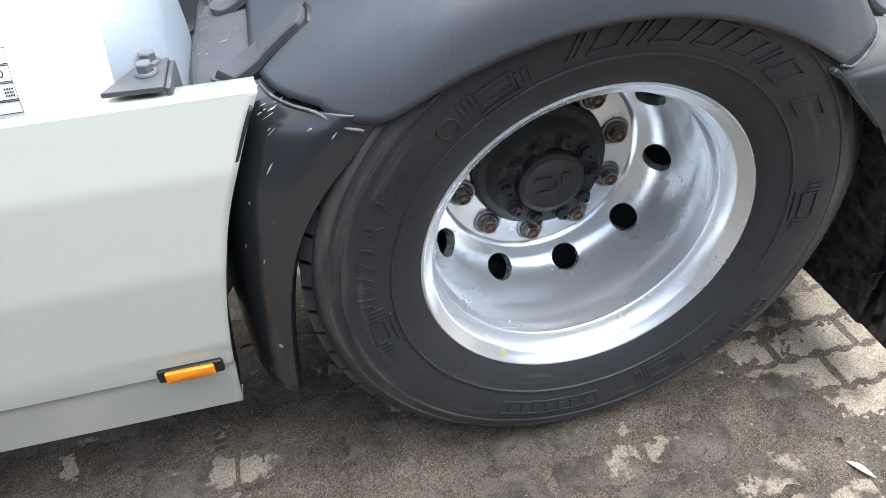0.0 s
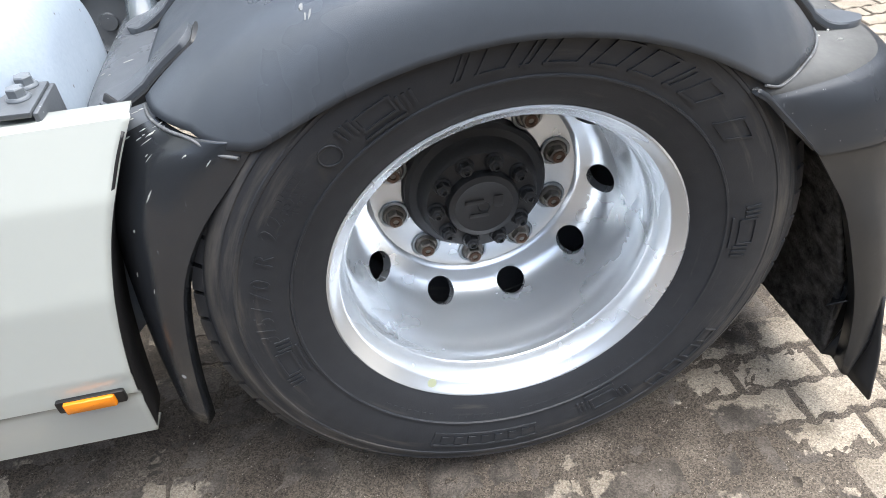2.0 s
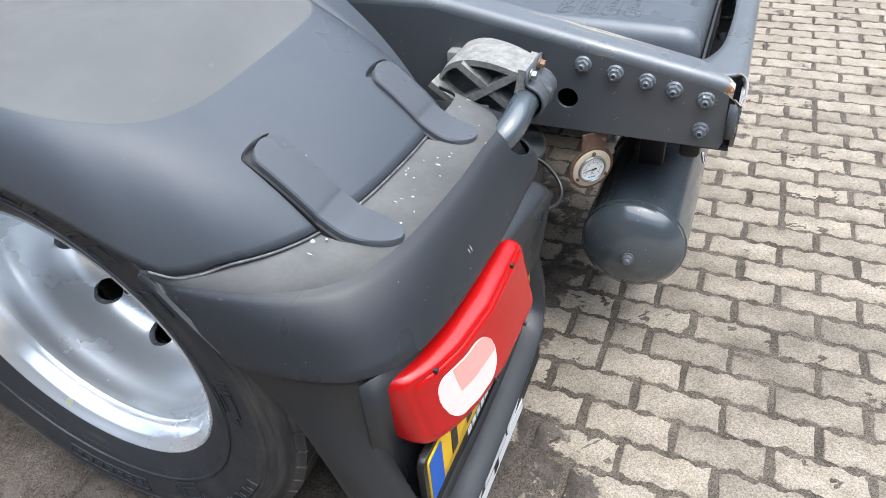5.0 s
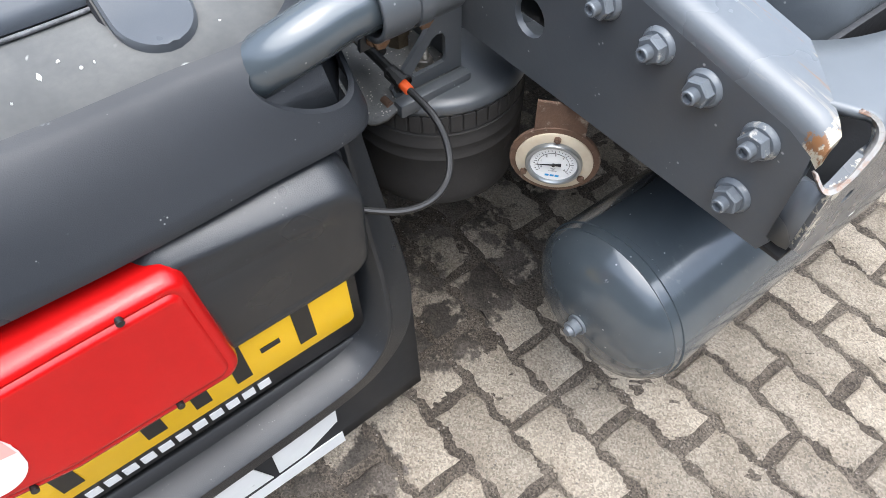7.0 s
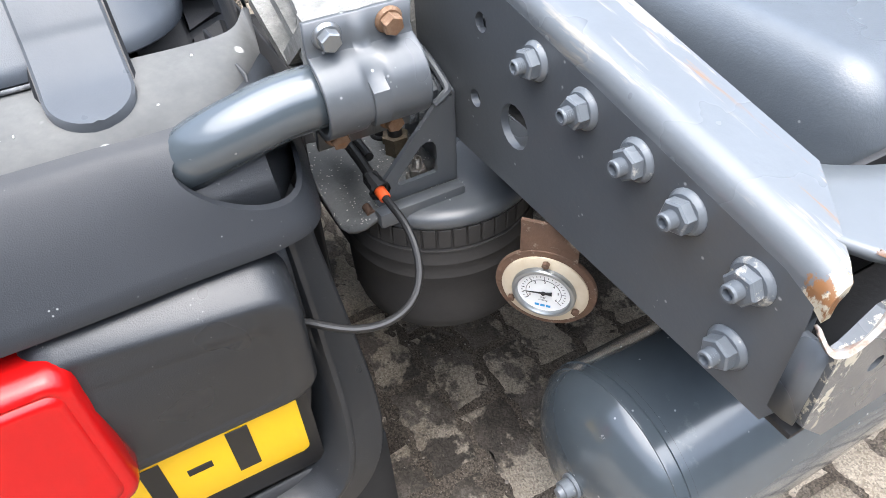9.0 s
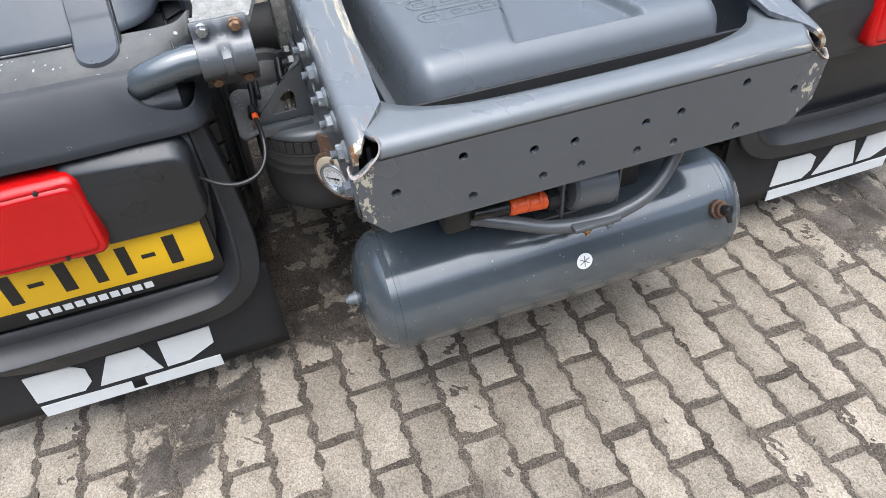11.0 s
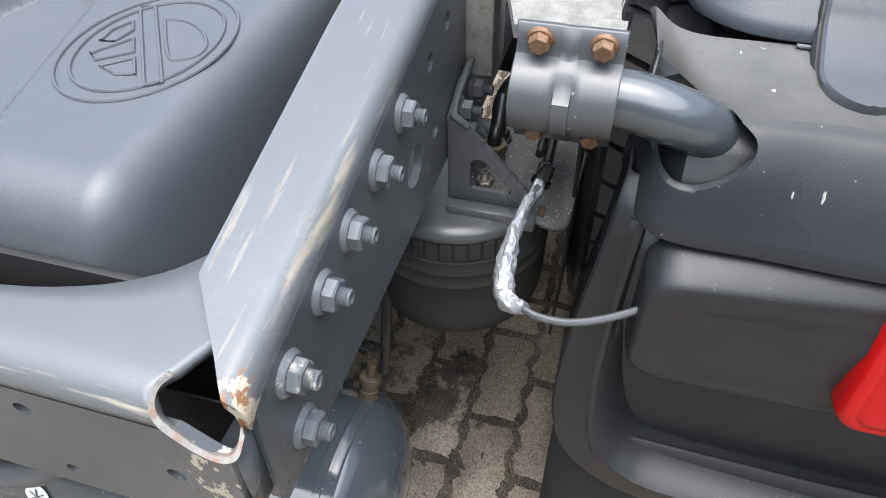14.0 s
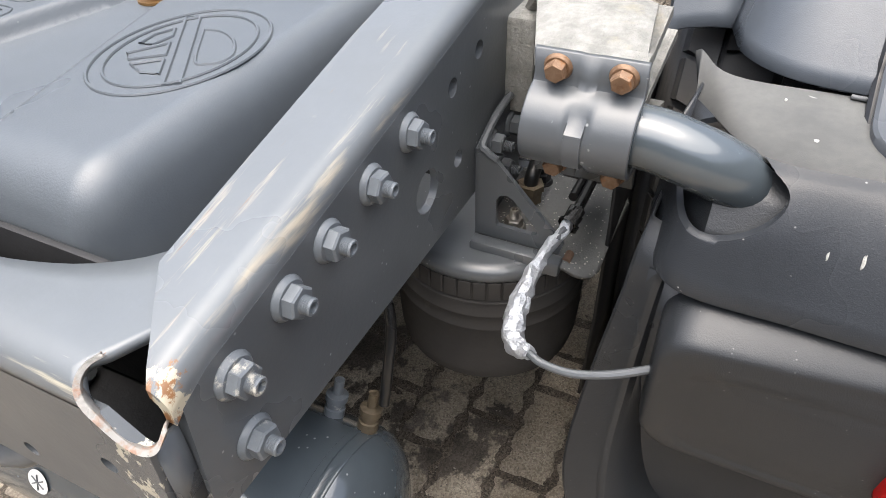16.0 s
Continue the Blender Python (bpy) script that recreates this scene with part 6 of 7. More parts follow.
# ---- air springs, brackets, guard arms ----
for S in (-1, 1):
    V = lambda x, w, z, S=S: Vector((x, S * w, z))
    spring = new("air_spring")
    spring.parent = truck
    tagged(spring, "dusty black rubber air spring with grey steel top plate")
    cx, cw = 0.542, 0.382
    bm = bmesh.new()
    lathe(bm, [(0.04, 0.378), (0.085, 0.374), (0.106, 0.379), (0.117, 0.392), (0.121, 0.41), (0.1225, 0.44), (0.123, 0.484), (0.1237, 0.4852), (0.1237, 0.4866), (0.123, 0.4878), (0.123, 0.506), (0.1237, 0.5072), (0.1237, 0.5086), (0.123, 0.5098),
               (0.1222, 0.526), (0.1236, 0.5276), (0.1234, 0.5292), (0.1205, 0.5302), (0.119, 0.574)], V(cx, cw, 0.0), (0, 0, 1), 72)
    part("bellows", bm, BELLOWS, spring, angle=40)
    bm = bmesh.new()
    for k in range(44):
        a = 2 * math.pi * k / 44
        box(bm, (0.117, -0.0076, 0.534), (0.1232, 0.0076, 0.560), 0.001, 1, Matrix.Translation(V(cx, cw, 0)) @ Matrix.Rotation(a, 4, "Z"))
    tagged(part("crimp_ring", bm, BELLOWS, spring), kind="stuff")
    bm = bmesh.new()
    lathe(bm, [(0.116, 0.558), (0.1225, 0.561), (0.1255, 0.567), (0.1245, 0.574), (0.119, 0.580), (0.110, 0.5815), (0.09, 0.5815), (0, 0.5815)], V(cx, cw, 0.0), (0, 0, 1), 72)
    part("top_plate", bm, PAINT, spring, "grey rolled steel top plate", angle=40)
    bm = bmesh.new()
    lathe(bm, [(0, 0.33), (0.035, 0.33), (0.05, 0.38), (0, 0.38)], V(cx, cw, 0.0), (0, 0, 1), 32)
    part("piston", bm, BLACK, spring)
    bm = bmesh.new()
    box(bm, (-0.1, S * 0.34, 0.20), (0.42, S * 0.42, 0.27), 0.012)
    part("trailing_arm", bm, BLACK, spring)
    # unseen drum added to keep the gap behind the spring dark
    bm = bmesh.new()
    lathe(bm, [(0, 0), (0.06, 0), (0.082, 0.02), (0.086, 0.08), (0.094, 0.086), (0.094, 0.102), (0.086, 0.108), (0.08, 0.17), (0.05, 0.195), (0, 0.197)], V(0.11, 0.448, 0.428), (1, 0, 0.25), 32)
    part("brake_chamber", bm, BLACK, spring, "unseen black drum added to block the lit ground", angle=40)
    # bracket plate and gusset on the rail
    brk = new("spring_bracket")
    brk.parent = truck
    tagged(brk, "grey steel bracket plate and gusset bolted to the rail")
    bm = bmesh.new()
    rows = []
    for w, x0, x1, z, tip in ((0.388, 0.452, 0.622, 0.570, 0), (0.44, 0.452, 0.622, 0.570, 0), (0.487, 0.452, 0.622, 0.570, 0), (0.492, 0.452, 0.622, 0.5705, 0.001), (0.497, 0.452, 0.622, 0.5705, 0.002), (0.510, 0.456, 0.621, 0.570, 0.008),
                              (0.519, 0.464, 0.617, 0.569, 0.011), (0.527, 0.475, 0.610, 0.568, 0.013), (0.531, 0.492, 0.598, 0.568, 0.014)):
        rows.append([V(x0 + (x1 - x0) * f, w + 0.004, z + 0.016 + tip * (1 - 2 * f)) for f in (0, 0.1, 0.3, 0.5, 0.7, 0.9, 1)])
    grid(bm, rows)
    solid(part("base_plate", bm, GRITTY, brk, "gritty grey bent base plate", angle=25), 0.006)
    bm = bmesh.new()
    box(bm, (0.612, S * 0.39, 0.572), (0.630, S * 0.497, 0.592), 0.004)
    part("front_lip", bm, PAINT, brk)
    bm = bmesh.new()
    tri = [(0.392, 0.588), (0.392, 0.694), (0.402, 0.698), (0.412, 0.690), (0.494, 0.602), (0.490, 0.588)]
    inner_tri = [(0.416, 0.606), (0.414, 0.610), (0.414, 0.640), (0.418, 0.647), (0.426, 0.649), (0.433, 0.646), (0.463, 0.613), (0.464, 0.608), (0.460, 0.605)]
    lo, hi = [], []
    es = ([], [])
    for lp in (tri, inner_tri):
        a = [bm.verts.new(V(0.602, p, q)) for p, q in lp]
        b = [bm.verts.new(V(0.608, p, q)) for p, q in lp]
        for i in range(len(lp)):
            j = (i + 1) % len(lp)
            bm.faces.new((a[i], a[j], b[j], b[i]))
        for i in range(len(lp)):
            es[0].append(bm.edges.get((a[i], a[(i + 1) % len(lp)])))
            es[1].append(bm.edges.get((b[i], b[(i + 1) % len(lp)])))
    for e in es:
        bmesh.ops.triangle_fill(bm, edges=e, use_beauty=True)
    part("gusset", bm, PAINT, brk, "grey triangular gusset with cut-out")
    bm = bmesh.new()
    prism(bm, [(0.48, 0.585), (0.605, 0.585), (0.605, 0.698), (0.556, 0.717), (0.48, 0.717)], lambda a, b, d: V(a, 0.387 + d, b), 0.006, 0.001)
    part("back_plate", bm, PAINT, brk)
    bm = bmesh.new()
    tube(bm, [V(0.48, 0.393, 0.720), V(0.545, 0.393, 0.720), V(0.597, 0.393, 0.702), V(0.605, 0.40, 0.697), V(0.605, 0.412, 0.689)], 0.0045, 8, 5)
    part("rolled_edge", bm, PAINT, brk)
    bm = bmesh.new()
    rod(bm, V(0.596, 0.50, 0.584), V(0.612, 0.50, 0.584), 0.005, 12)
    part("rusty_weld", bm, RUSTY, brk)
    for x, z in ((0.52, 0.685), (0.55, 0.645), (0.575, 0.69)):
        hex_bolt(brk, V(x, 0.393, z), (0, S, 0), 0.024, PAINT, "bracket_bolt", True, 0.008)
    hex_bolt(brk, V(0.580, 0.426, 0.586), (0, 0, 1), 0.022, NUT, "bracket_nut", True, 0.010)
    hex_bolt(brk, V(0.476, 0.424, 0.586), (0, 0, 1), 0.022, BLACK, "bracket_nut", True, 0.010)
    bm = bmesh.new()
    lathe(bm, [(0, 0), (0.0145, 0), (0.0145, 0.018), (0.017, 0.019), (0.017, 0.027), (0.0, 0.027)], V(0.520, 0.424, 0.584), (0, 0, 1), 6)
    part("air_fitting", bm, BRASS, brk, "grimy brass air fitting")
    bm = bmesh.new()
    tube(bm, [V(0.520, 0.424, 0.600), V(0.519, 0.424, 0.616), V(0.508, 0.424, 0.626), V(0.462, 0.42, 0.640)], 0.009, 12, 6)
    part("air_hose", bm, PRINT, brk)
    # cast arm on the rail with its truss side
    arm = new("guard_arm")
    arm.parent = truck
    tagged(arm, "weathered cast aluminium arm with clamp and grey tube holding the mudguard")
    bm = bmesh.new()
    topline = catmull([(0.665, 0.842), (0.61, 0.853), (0.555, 0.853), (0.51, 0.836), (0.485, 0.806)], 14)
    rows = []
    for k, (x, z) in enumerate(topline):
        f = k / 13
        w0, w1 = 0.478 - 0.075 * f, 0.568 - 0.03 * f
        rows.append([V(x, w0, z - 0.012), V(x, w0, z), V(x, w0 + 0.012, z + 0.003), V(x, w1 - 0.012, z + 0.003), V(x, w1, z), V(x, w1, z - 0.012)])
    vs = grid(bm, rows, close_u=True)
    bm.faces.new(vs[0]), bm.faces.new(vs[-1])
    part("arm_top", bm, CAST, arm, angle=40)
    # darker web: shade in the voids between the ribs put into its colour
    bm = bmesh.new()
    prism(bm, [(0.665, 0.842), (0.55, 0.852), (0.487, 0.806), (0.470, 0.69), (0.52, 0.70), (0.60, 0.74), (0.655, 0.735)], lambda a, b, d: V(a, 0.505 + d - 0.06 * (0.66 - a), b), 0.01, 0.001)
    part("arm_web", bm, GRITTY, arm, "cast web, darkened for the shade between its ribs")
    for a, b in (((0.65, 0.835), (0.475, 0.72)), ((0.54, 0.845), (0.655, 0.745)), ((0.475, 0.80), (0.57, 0.72)), ((0.47, 0.715), (0.655, 0.745))):
        bm = bmesh.new()
        va, vb = V(a[0], 0.545, a[1]), V(b[0], 0.53, b[1])
        d = (vb - va)
        n = Vector((-d.z, 0, d.x)).normalized() * 0.007
        ww = Vector((0, S * 0.02, 0))
        vs = [bm.verts.new(p) for p in (va - n - ww, va + n - ww, vb + n - ww, vb - n - ww, va - n + ww, va + n + ww, vb + n + ww, vb - n + ww)]
        for q in ((0, 1, 2, 3), (4, 7, 6, 5), (0, 4, 5, 1), (1, 5, 6, 2), (2, 6, 7, 3), (3, 7, 4, 0)):
            bm.faces.new([vs[i] for i in q])
        part("truss_rib", bm, CAST, arm)
    bm = bmesh.new()
    box(bm, (0.455, S * 0.388, 0.70), (0.52, S * 0.43, 0.81), 0.006)
    part("arm_foot", bm, CAST, arm)
    # saddle clamp: two ears and a half sleeve facing the rear
    ax = Vector((0.669, 0, 0.789))
    bm = bmesh.new()
    rows = []
    nrm = Vector((0.985, 0, -0.17)).normalized()
    up = Vector((0.17, 0, 0.985)).normalized()
    prof = [(-0.063, 0.0), (-0.043, 0.0), (-0.037, 0.004)]
    for k in range(19):
        a = radians(-80 + 160 * k / 18)
        prof.append((0.0365 * math.sin(a), 0.002 + 0.040 * math.cos(a)))
    prof += [(0.037, 0.004), (0.043, 0.0), (0.064, 0.0)]
    for w in (0.483, 0.4845, 0.50, 0.514, 0.517, 0.519, 0.5208, 0.5214, 0.525, 0.5285, 0.532, 0.5356, 0.5362, 0.538, 0.540, 0.543, 0.557, 0.5725, 0.574):
        edge = min(w - 0.483, 0.574 - w)
        rr = []
        for s, d in prof:
            e = abs(w - 0.5285)
            rib = -0.006 * max(0.0, 1 - (e / 0.012) ** 2) * min(1.0, max(0.0, (0.036 - abs(s)) / 0.008)) * (1.0 if abs(s) > 0.014 else 0.0)
            if abs(s) <= 0.017 and e < 0.0075:
                rib = 0.0025
            if abs(s) > 0.036:
                rib += 0.0045 * max(0.0, 1 - (e / 0.009) ** 2) * max(0.0, 1 - (abs(s) - 0.036) / 0.024)
            rr.append(ax + Vector((0, S * w, 0)) + up * s + nrm * (d + rib))
        rows.append(rr)
    grid(bm, rows)
    solid(part("clamp", bm, PAINT, arm, "grey pressed steel saddle clamp", angle=35), 0.005)
    bm = bmesh.new()
    for s0, s1 in ((-0.061, 0.062),):
        vs = []
        for d in (-0.002, -0.02):
            for w, s in ((0.486, s0), (0.571, s0), (0.571, s1), (0.486, s1)):
                vs.append(bm.verts.new(ax + Vector((0, S * w, 0)) + up * s + nrm * d))
        for q in ((0, 1, 2, 3), (4, 7, 6, 5), (0, 4, 5, 1), (1, 5, 6, 2), (2, 6, 7, 3), (3, 7, 4, 0)):
            bm.faces.new([vs[i] for i in q])
    part("clamp_seat", bm, CAST, arm)
    for w in (0.503, 0.556):
        for s in (0.051, -0.049):
            hex_bolt(arm, ax + Vector((0, S * w, 0)) + up * s + nrm * 0.0005, nrm, 0.0182, RUST_BOLT if (S > 0 or s < 0 or w < 0.52) else STEEL, "clamp_bolt", True, 0.0, w * 40 + s * 9)
    bm = bmesh.new()
    c0 = ax + nrm * 0.004
    far_out = 0.022 if S < 0 else 0.0
    tube(bm, [c0 + Vector((dx, S * (w + far_out * min(1.0, max(0.0, (w - 0.54) / 0.1))), dz)) for dx, w, dz in ((0, 0.487, 0), (0, 0.54, 0), (0, 0.585, 0), (0.001, 0.616, -0.006), (-0.006, 0.643, -0.018), (-0.021, 0.664, -0.035), (-0.043, 0.681, -0.056), (-0.066, 0.694, -0.078))], 0.0265, 24, 8)
    part("arm_tube", bm, TANK, arm, "smooth grey steel tube", angle=60)
    # cable from the bracket down to the lamp panel
    cable = new("lamp_cable")
    cable.parent = truck
    tagged(cable, "thin black cable from the bracket to the lamp panel")
    bm = bmesh.new()
    if S < 0:
        run = [V(0.51, 0.488, 0.626), V(0.575, 0.490, 0.627), V(0.634, 0.496, 0.631), V(0.688, 0.492, 0.617), V(0.720, 0.497, 0.594), V(0.741, 0.515, 0.576), V(0.749, 0.545, 0.568), V(0.740, 0.580, 0.568), V(0.712, 0.622, 0.577)]
    else:
        run = [V(0.50, 0.495, 0.626), V(0.56, 0.497, 0.630), V(0.604, 0.497, 0.631), V(0.66, 0.482, 0.612), V(0.715, 0.480, 0.587), V(0.738, 0.489, 0.574), V(0.750, 0.508, 0.579), V(0.757, 0.525, 0.579), V(0.760, 0.555, 0.583), V(0.754, 0.59, 0.593), V(0.738, 0.63, 0.606)]
    tube(bm, run, 0.0042, 10, 8)
    part("wire", bm, PRINT if S < 0 else PAINT, cable)
    bm = bmesh.new()
    tube(bm, run[:3], 0.0062, 10, 6)
    tube(bm, [p + V(-0.004, -0.011, 0.001) for p in run[:2]], 0.0055, 10, 6)
    box(bm, (-0.016, -0.008, -0.006), (0.010, 0.008, 0.007), 0.002, 1, Matrix.Translation(run[2] - (run[2] - run[1]).normalized() * 0.012))
    part("sleeve", bm, PRINT, cable)
    bm = bmesh.new()
    if S < 0:
        rod(bm, run[2], run[2] + (run[3] - run[2]).normalized() * 0.014, 0.0062, 14)
        part("red_band", bm, ORANGE, cable, "red band on the cable")
    else:
        n = 18
        radii = [0.006 + 0.0055 * math.sin(max(0.0, k - 3) / 14 * 2.9) for k in range(n)]
        tube(bm, run[2:7], 0.012, 14, 10, radii)
        for v in bm.verts:
            v.co += noise.noise_vector(v.co * 110) * 0.0032 + noise.noise_vector(v.co * 260) * 0.0016
        part("foil_wrap", bm, FOIL, cable, "crumpled silver foil tape", angle=10)
    bm = bmesh.new()
    lathe(bm, [(0.012, -0.004), (0.012, 0.0), (0.009, 0.001), (0.009, 0.012), (0.007, 0.013), (0.007, 0.02)], run[2], run[2] - run[3], 10)
    part("cable_tie", bm, PRINT, cable)

    for made in (spring, brk, cable):
        made.location.y = 0.012 if S > 0 else 0.0
    if S < 0:
        arm.location = (0.0, 0.017, -0.013)

# ---- pressure gauge ----
gauge = new("pressure_gauge")
gauge.parent = truck
tagged(gauge, "round pressure gauge with white dial on a rusty plate")
GN = Vector((0.65, -0.758, -0.04)).normalized()
GU = (Vector((0, 0, 1)) - GN * GN.z).normalized()
GR = GU.cross(GN)
gc = Vector((0.776, -0.383, 0.549))
bm = bmesh.new()
lathe(bm, [(0, -0.006), (0.052, -0.006), (0.0535, -0.004), (0.0535, -0.0015), (0.0525, 0), (0, 0)], gc, GN, 48)
prism(bm, [(-0.028, 0.03), (0.03, 0.03), (0.03, 0.088), (-0.028, 0.088)], lambda a, b, d: gc + GR * a + GU * b + GN * (-0.005 + d), 0.004)
part("rusty_plate", bm, RUSTY, gauge, "rusty mounting plate")
bm = bmesh.new()
lathe(bm, [(0.0455, -0.001), (0.0455, 0.002), (0.044, 0.003), (0.033, 0.0032), (0.0325, 0.002)], gc, GN, 48)
part("bezel", bm, GAUGE_RING, gauge, "cream stained metal bezel")
bm = bmesh.new()
lathe(bm, [(0.0335, 0.002), (0.0335, 0.007), (0.0325, 0.009), (0.0295, 0.0095), (0.028, 0.008), (0.0275, 0.005)], gc, GN, 48)
part("glass_ring", bm, STEEL, gauge, "steel ring round the dial")
bm = bmesh.new()
lathe(bm, [(0, 0.0055), (0.0285, 0.0055), (0.0285, 0.004), (0, 0.004)], gc, GN, 40)
dial = part("dial", bm, DIAL, gauge, "white dial")
bm = bmesh.new()
for k in range(25):
    a = radians(215 - 250 * k / 24)
    d = GR * math.cos(a) + GU * math.sin(a)
    r0 = 0.0195 if k % 4 == 0 else 0.0215
    tube(bm, [gc + GN * 0.0058 + d * r0, gc + GN * 0.0058 + d * 0.0235], 0.0003, 5, 1)
tube(bm, [gc + GN * 0.0058 + (GR * math.cos(radians(a)) + GU * math.sin(radians(a))) * 0.0185 for a in range(215, -40, -10)], 0.0003, 5, 1)
part("scale_marks", bm, PRINT, dial)
bm = bmesh.new()
d = (GR * -0.98 + GU * -0.12).normalized()
tube(bm, [gc + GN * 0.0068 - d * 0.009, gc + GN * 0.0068, gc + GN * 0.0068 + d * 0.021], 0.001, 6, 3, [0.0022, 0.0012, 0.0004])
lathe(bm, [(0, 0.0085), (0.002, 0.0085), (0.002, 0.006), (0, 0.006)], gc, GN, 12)
part("needle", bm, PRINT, dial)
for ch, a, r, s in [(str(k), 205 - 235 * k / 6, 0.0155, 0.0045) for k in range(7)] + [("bar", 270, 0.0075, 0.0042), ("x1000 kg", 270, 0.0115, 0.0026)]:
    cu = bpy.data.curves.new("numeral", "FONT")
    cu.body, cu.size, cu.align_x, cu.align_y, cu.extrude = ch, s, "CENTER", "CENTER", 0.0001
    tmp = bpy.data.objects.new("numeral", cu)
    scene.collection.objects.link(tmp)
    me = bpy.data.meshes.new_from_object(tmp.evaluated_get(bpy.context.evaluated_depsgraph_get()))
    bpy.data.objects.remove(tmp)
    o = gc + GN * 0.0058 + (GR * math.cos(radians(a)) + GU * math.sin(radians(a))) * r
    for v in me.vertices:
        v.co = o + GR * v.co.x + GU * v.co.y + GN * v.co.z
    bm = bmesh.new()
    bm.from_mesh(me)
    part("numeral", bm, PRINT, dial, recalc=False)
bm = bmesh.new()
for k in range(3):
    o = gc + GN * 0.0057 + GR * (-0.006 + 0.006 * k) - GU * 0.0195
    prism(bm, [(-0.0024, -0.0016), (0.0024, -0.0016), (0.0024, 0.0016), (-0.0024, 0.0016)], lambda a, b, d: o + GR * a + GU * b + GN * d, 0.0002)
part("blue_mark", bm, material("blue_print", (0.02, 0.28, 0.6), rough=0.4, bump=0), dial)
for a in (90, 210, 330):
    hex_bolt(gauge, gc + GN * 0.003 + (GR * math.cos(radians(a)) + GU * math.sin(radians(a))) * 0.0395, GN, 0.0085, RUSTY, "gauge_screw", False)

# ---- side skirt, fuel tank ----
skirt = new("side_skirt")
skirt.parent = truck
tagged(skirt, "smooth white painted side skirt panel")
edge = catmull([(-0.487, 0.848), (-0.520, 0.785), (-0.565, 0.68), (-0.600, 0.55), (-0.622, 0.42), (-0.640, 0.262)], 60)
bm = bmesh.new()
rows = []
for f in (0.0, 0.01, 0.03, 0.1, 0.3, 0.6, 1.0):
    row = []
    for x, z in edge:
        xx = x + (-1.75 - x) * f
        w = float(np.interp(z, [0.262, 0.385, 0.398, 0.43, 0.6, 0.75, 0.868], [1.138, 1.159, 1.170, 1.172, 1.168, 1.148, 1.112]))
        fade = min(1, max(0, (-0.62 - xx) / 0.2))
        if 0.37 < z < 0.44:
            w -= 0.004 * (1 - fade)
        row.append(Vector((xx, -w, z)))
    rows.append(row)
for row in rows:
    row.insert(0, Vector((row[0].x - 0.004, -1.075, 0.850)))
    row.insert(1, Vector((row[1].x - 0.001, -1.110, 0.853)))
    row.append(Vector((row[-1].x, -1.10, 0.258)))
grid(bm, rows)
solid(part("panel", bm, WHITE, skirt, angle=30), 0.004)
bm = bmesh.new()
rows = []
for x, z in edge[3:]:
    rows.append([Vector((x - 0.006, -1.128 - 0.03 * math.sin((z - 0.25) * 5), z)), Vector((x - 0.01, -1.06, z)), Vector((x - 0.05, -1.0, z))])
grid(bm, rows)
solid(part("edge_return", bm, BLACK, skirt), 0.004)
marker = new("side_marker")
marker.parent = truck
tagged(marker, "amber side marker lamp on the white skirt")
bm = bmesh.new()
prism(bm, rounded(-0.745, 0.392, -0.640, 0.418, 0.004, 3), lambda a, b, d: Vector((a, -1.168 - d, b)), 0.009, 0.002)
part("marker_base", bm, PRINT, marker)
bm = bmesh.new()
prism(bm, rounded(-0.732, 0.3935, -0.654, 0.4165, 0.003, 3), lambda a, b, d: Vector((a, -1.174 - d, b)), 0.010, 0.003)
part("marker_lens", bm, AMBER, marker, "ribbed amber lens")
fuel = new("fuel_tank")
fuel.parent = truck
tagged(fuel, "large rounded fuel tank with mottled white paint and black label")


def tank_outline(i):
    return rounded(0.63 + i, 0.32 + i, 1.10 - min(i * 2.2, 0.07 + i * 0.5), 0.985 - i, 0.15 - i * 0.5, 10)


bm = bmesh.new()
rows = []
for x, i in ((-1.75, 0.0), (-0.78, 0.0), (-0.72, 0.003), (-0.67, 0.015), (-0.635, 0.035), (-0.615, 0.065), (-0.607, 0.10), (-0.603, 0.16)):
    rows.append([Vector((x, -a, b)) for a, b in tank_outline(i)])
vs = grid(bm, rows, close_u=True)
bm.faces.new(vs[-1]), bm.faces.new(vs[0])
# rounded end takes the shaded copy, the body the sunlit one
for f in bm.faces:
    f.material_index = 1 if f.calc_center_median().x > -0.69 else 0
shell = part("tank_shell", bm, TANK_LIT, fuel, angle=50)
shell.data.materials.append(TANK_SHADED)


def on_tank(x, s, lift=0.0):
    """A point on the tank's upper outer corner, s metres up along its curve."""
    a = radians(8) + s / 0.15
    return Vector((x, -(0.95 + (0.15 + lift) * math.cos(a)), 0.835 + (0.15 + lift) * math.sin(a)))


bm = bmesh.new()
grid(bm, [[on_tank(x, s, 0.0012) for x in (-0.85, -0.82, -0.79, -0.775)] for s in np.linspace(0.0, 0.085, 9)])
fl = part("fuel_label", bm, DIAL, fuel, "white fuel label with black frames")
bm = bmesh.new()
for s0, s1 in ((0.001, 0.016), (0.018, 0.038), (0.040, 0.059), (0.061, 0.080)):
    tube(bm, [on_tank(x, s, 0.0016) for x, s in ((-0.848, s0), (-0.777, s0), (-0.777, s1), (-0.848, s1), (-0.848, s0))], 0.0006, 5, 1)
for s0 in (0.022, 0.026, 0.030):
    for k in range(4):
        tube(bm, [on_tank(-0.79 + 0.003 * k, s0, 0.0016), on_tank(-0.7885 + 0.003 * k, s0 + 0.002, 0.0016)], 0.0008, 5, 1)
part("label_frame", bm, PRINT, fl)
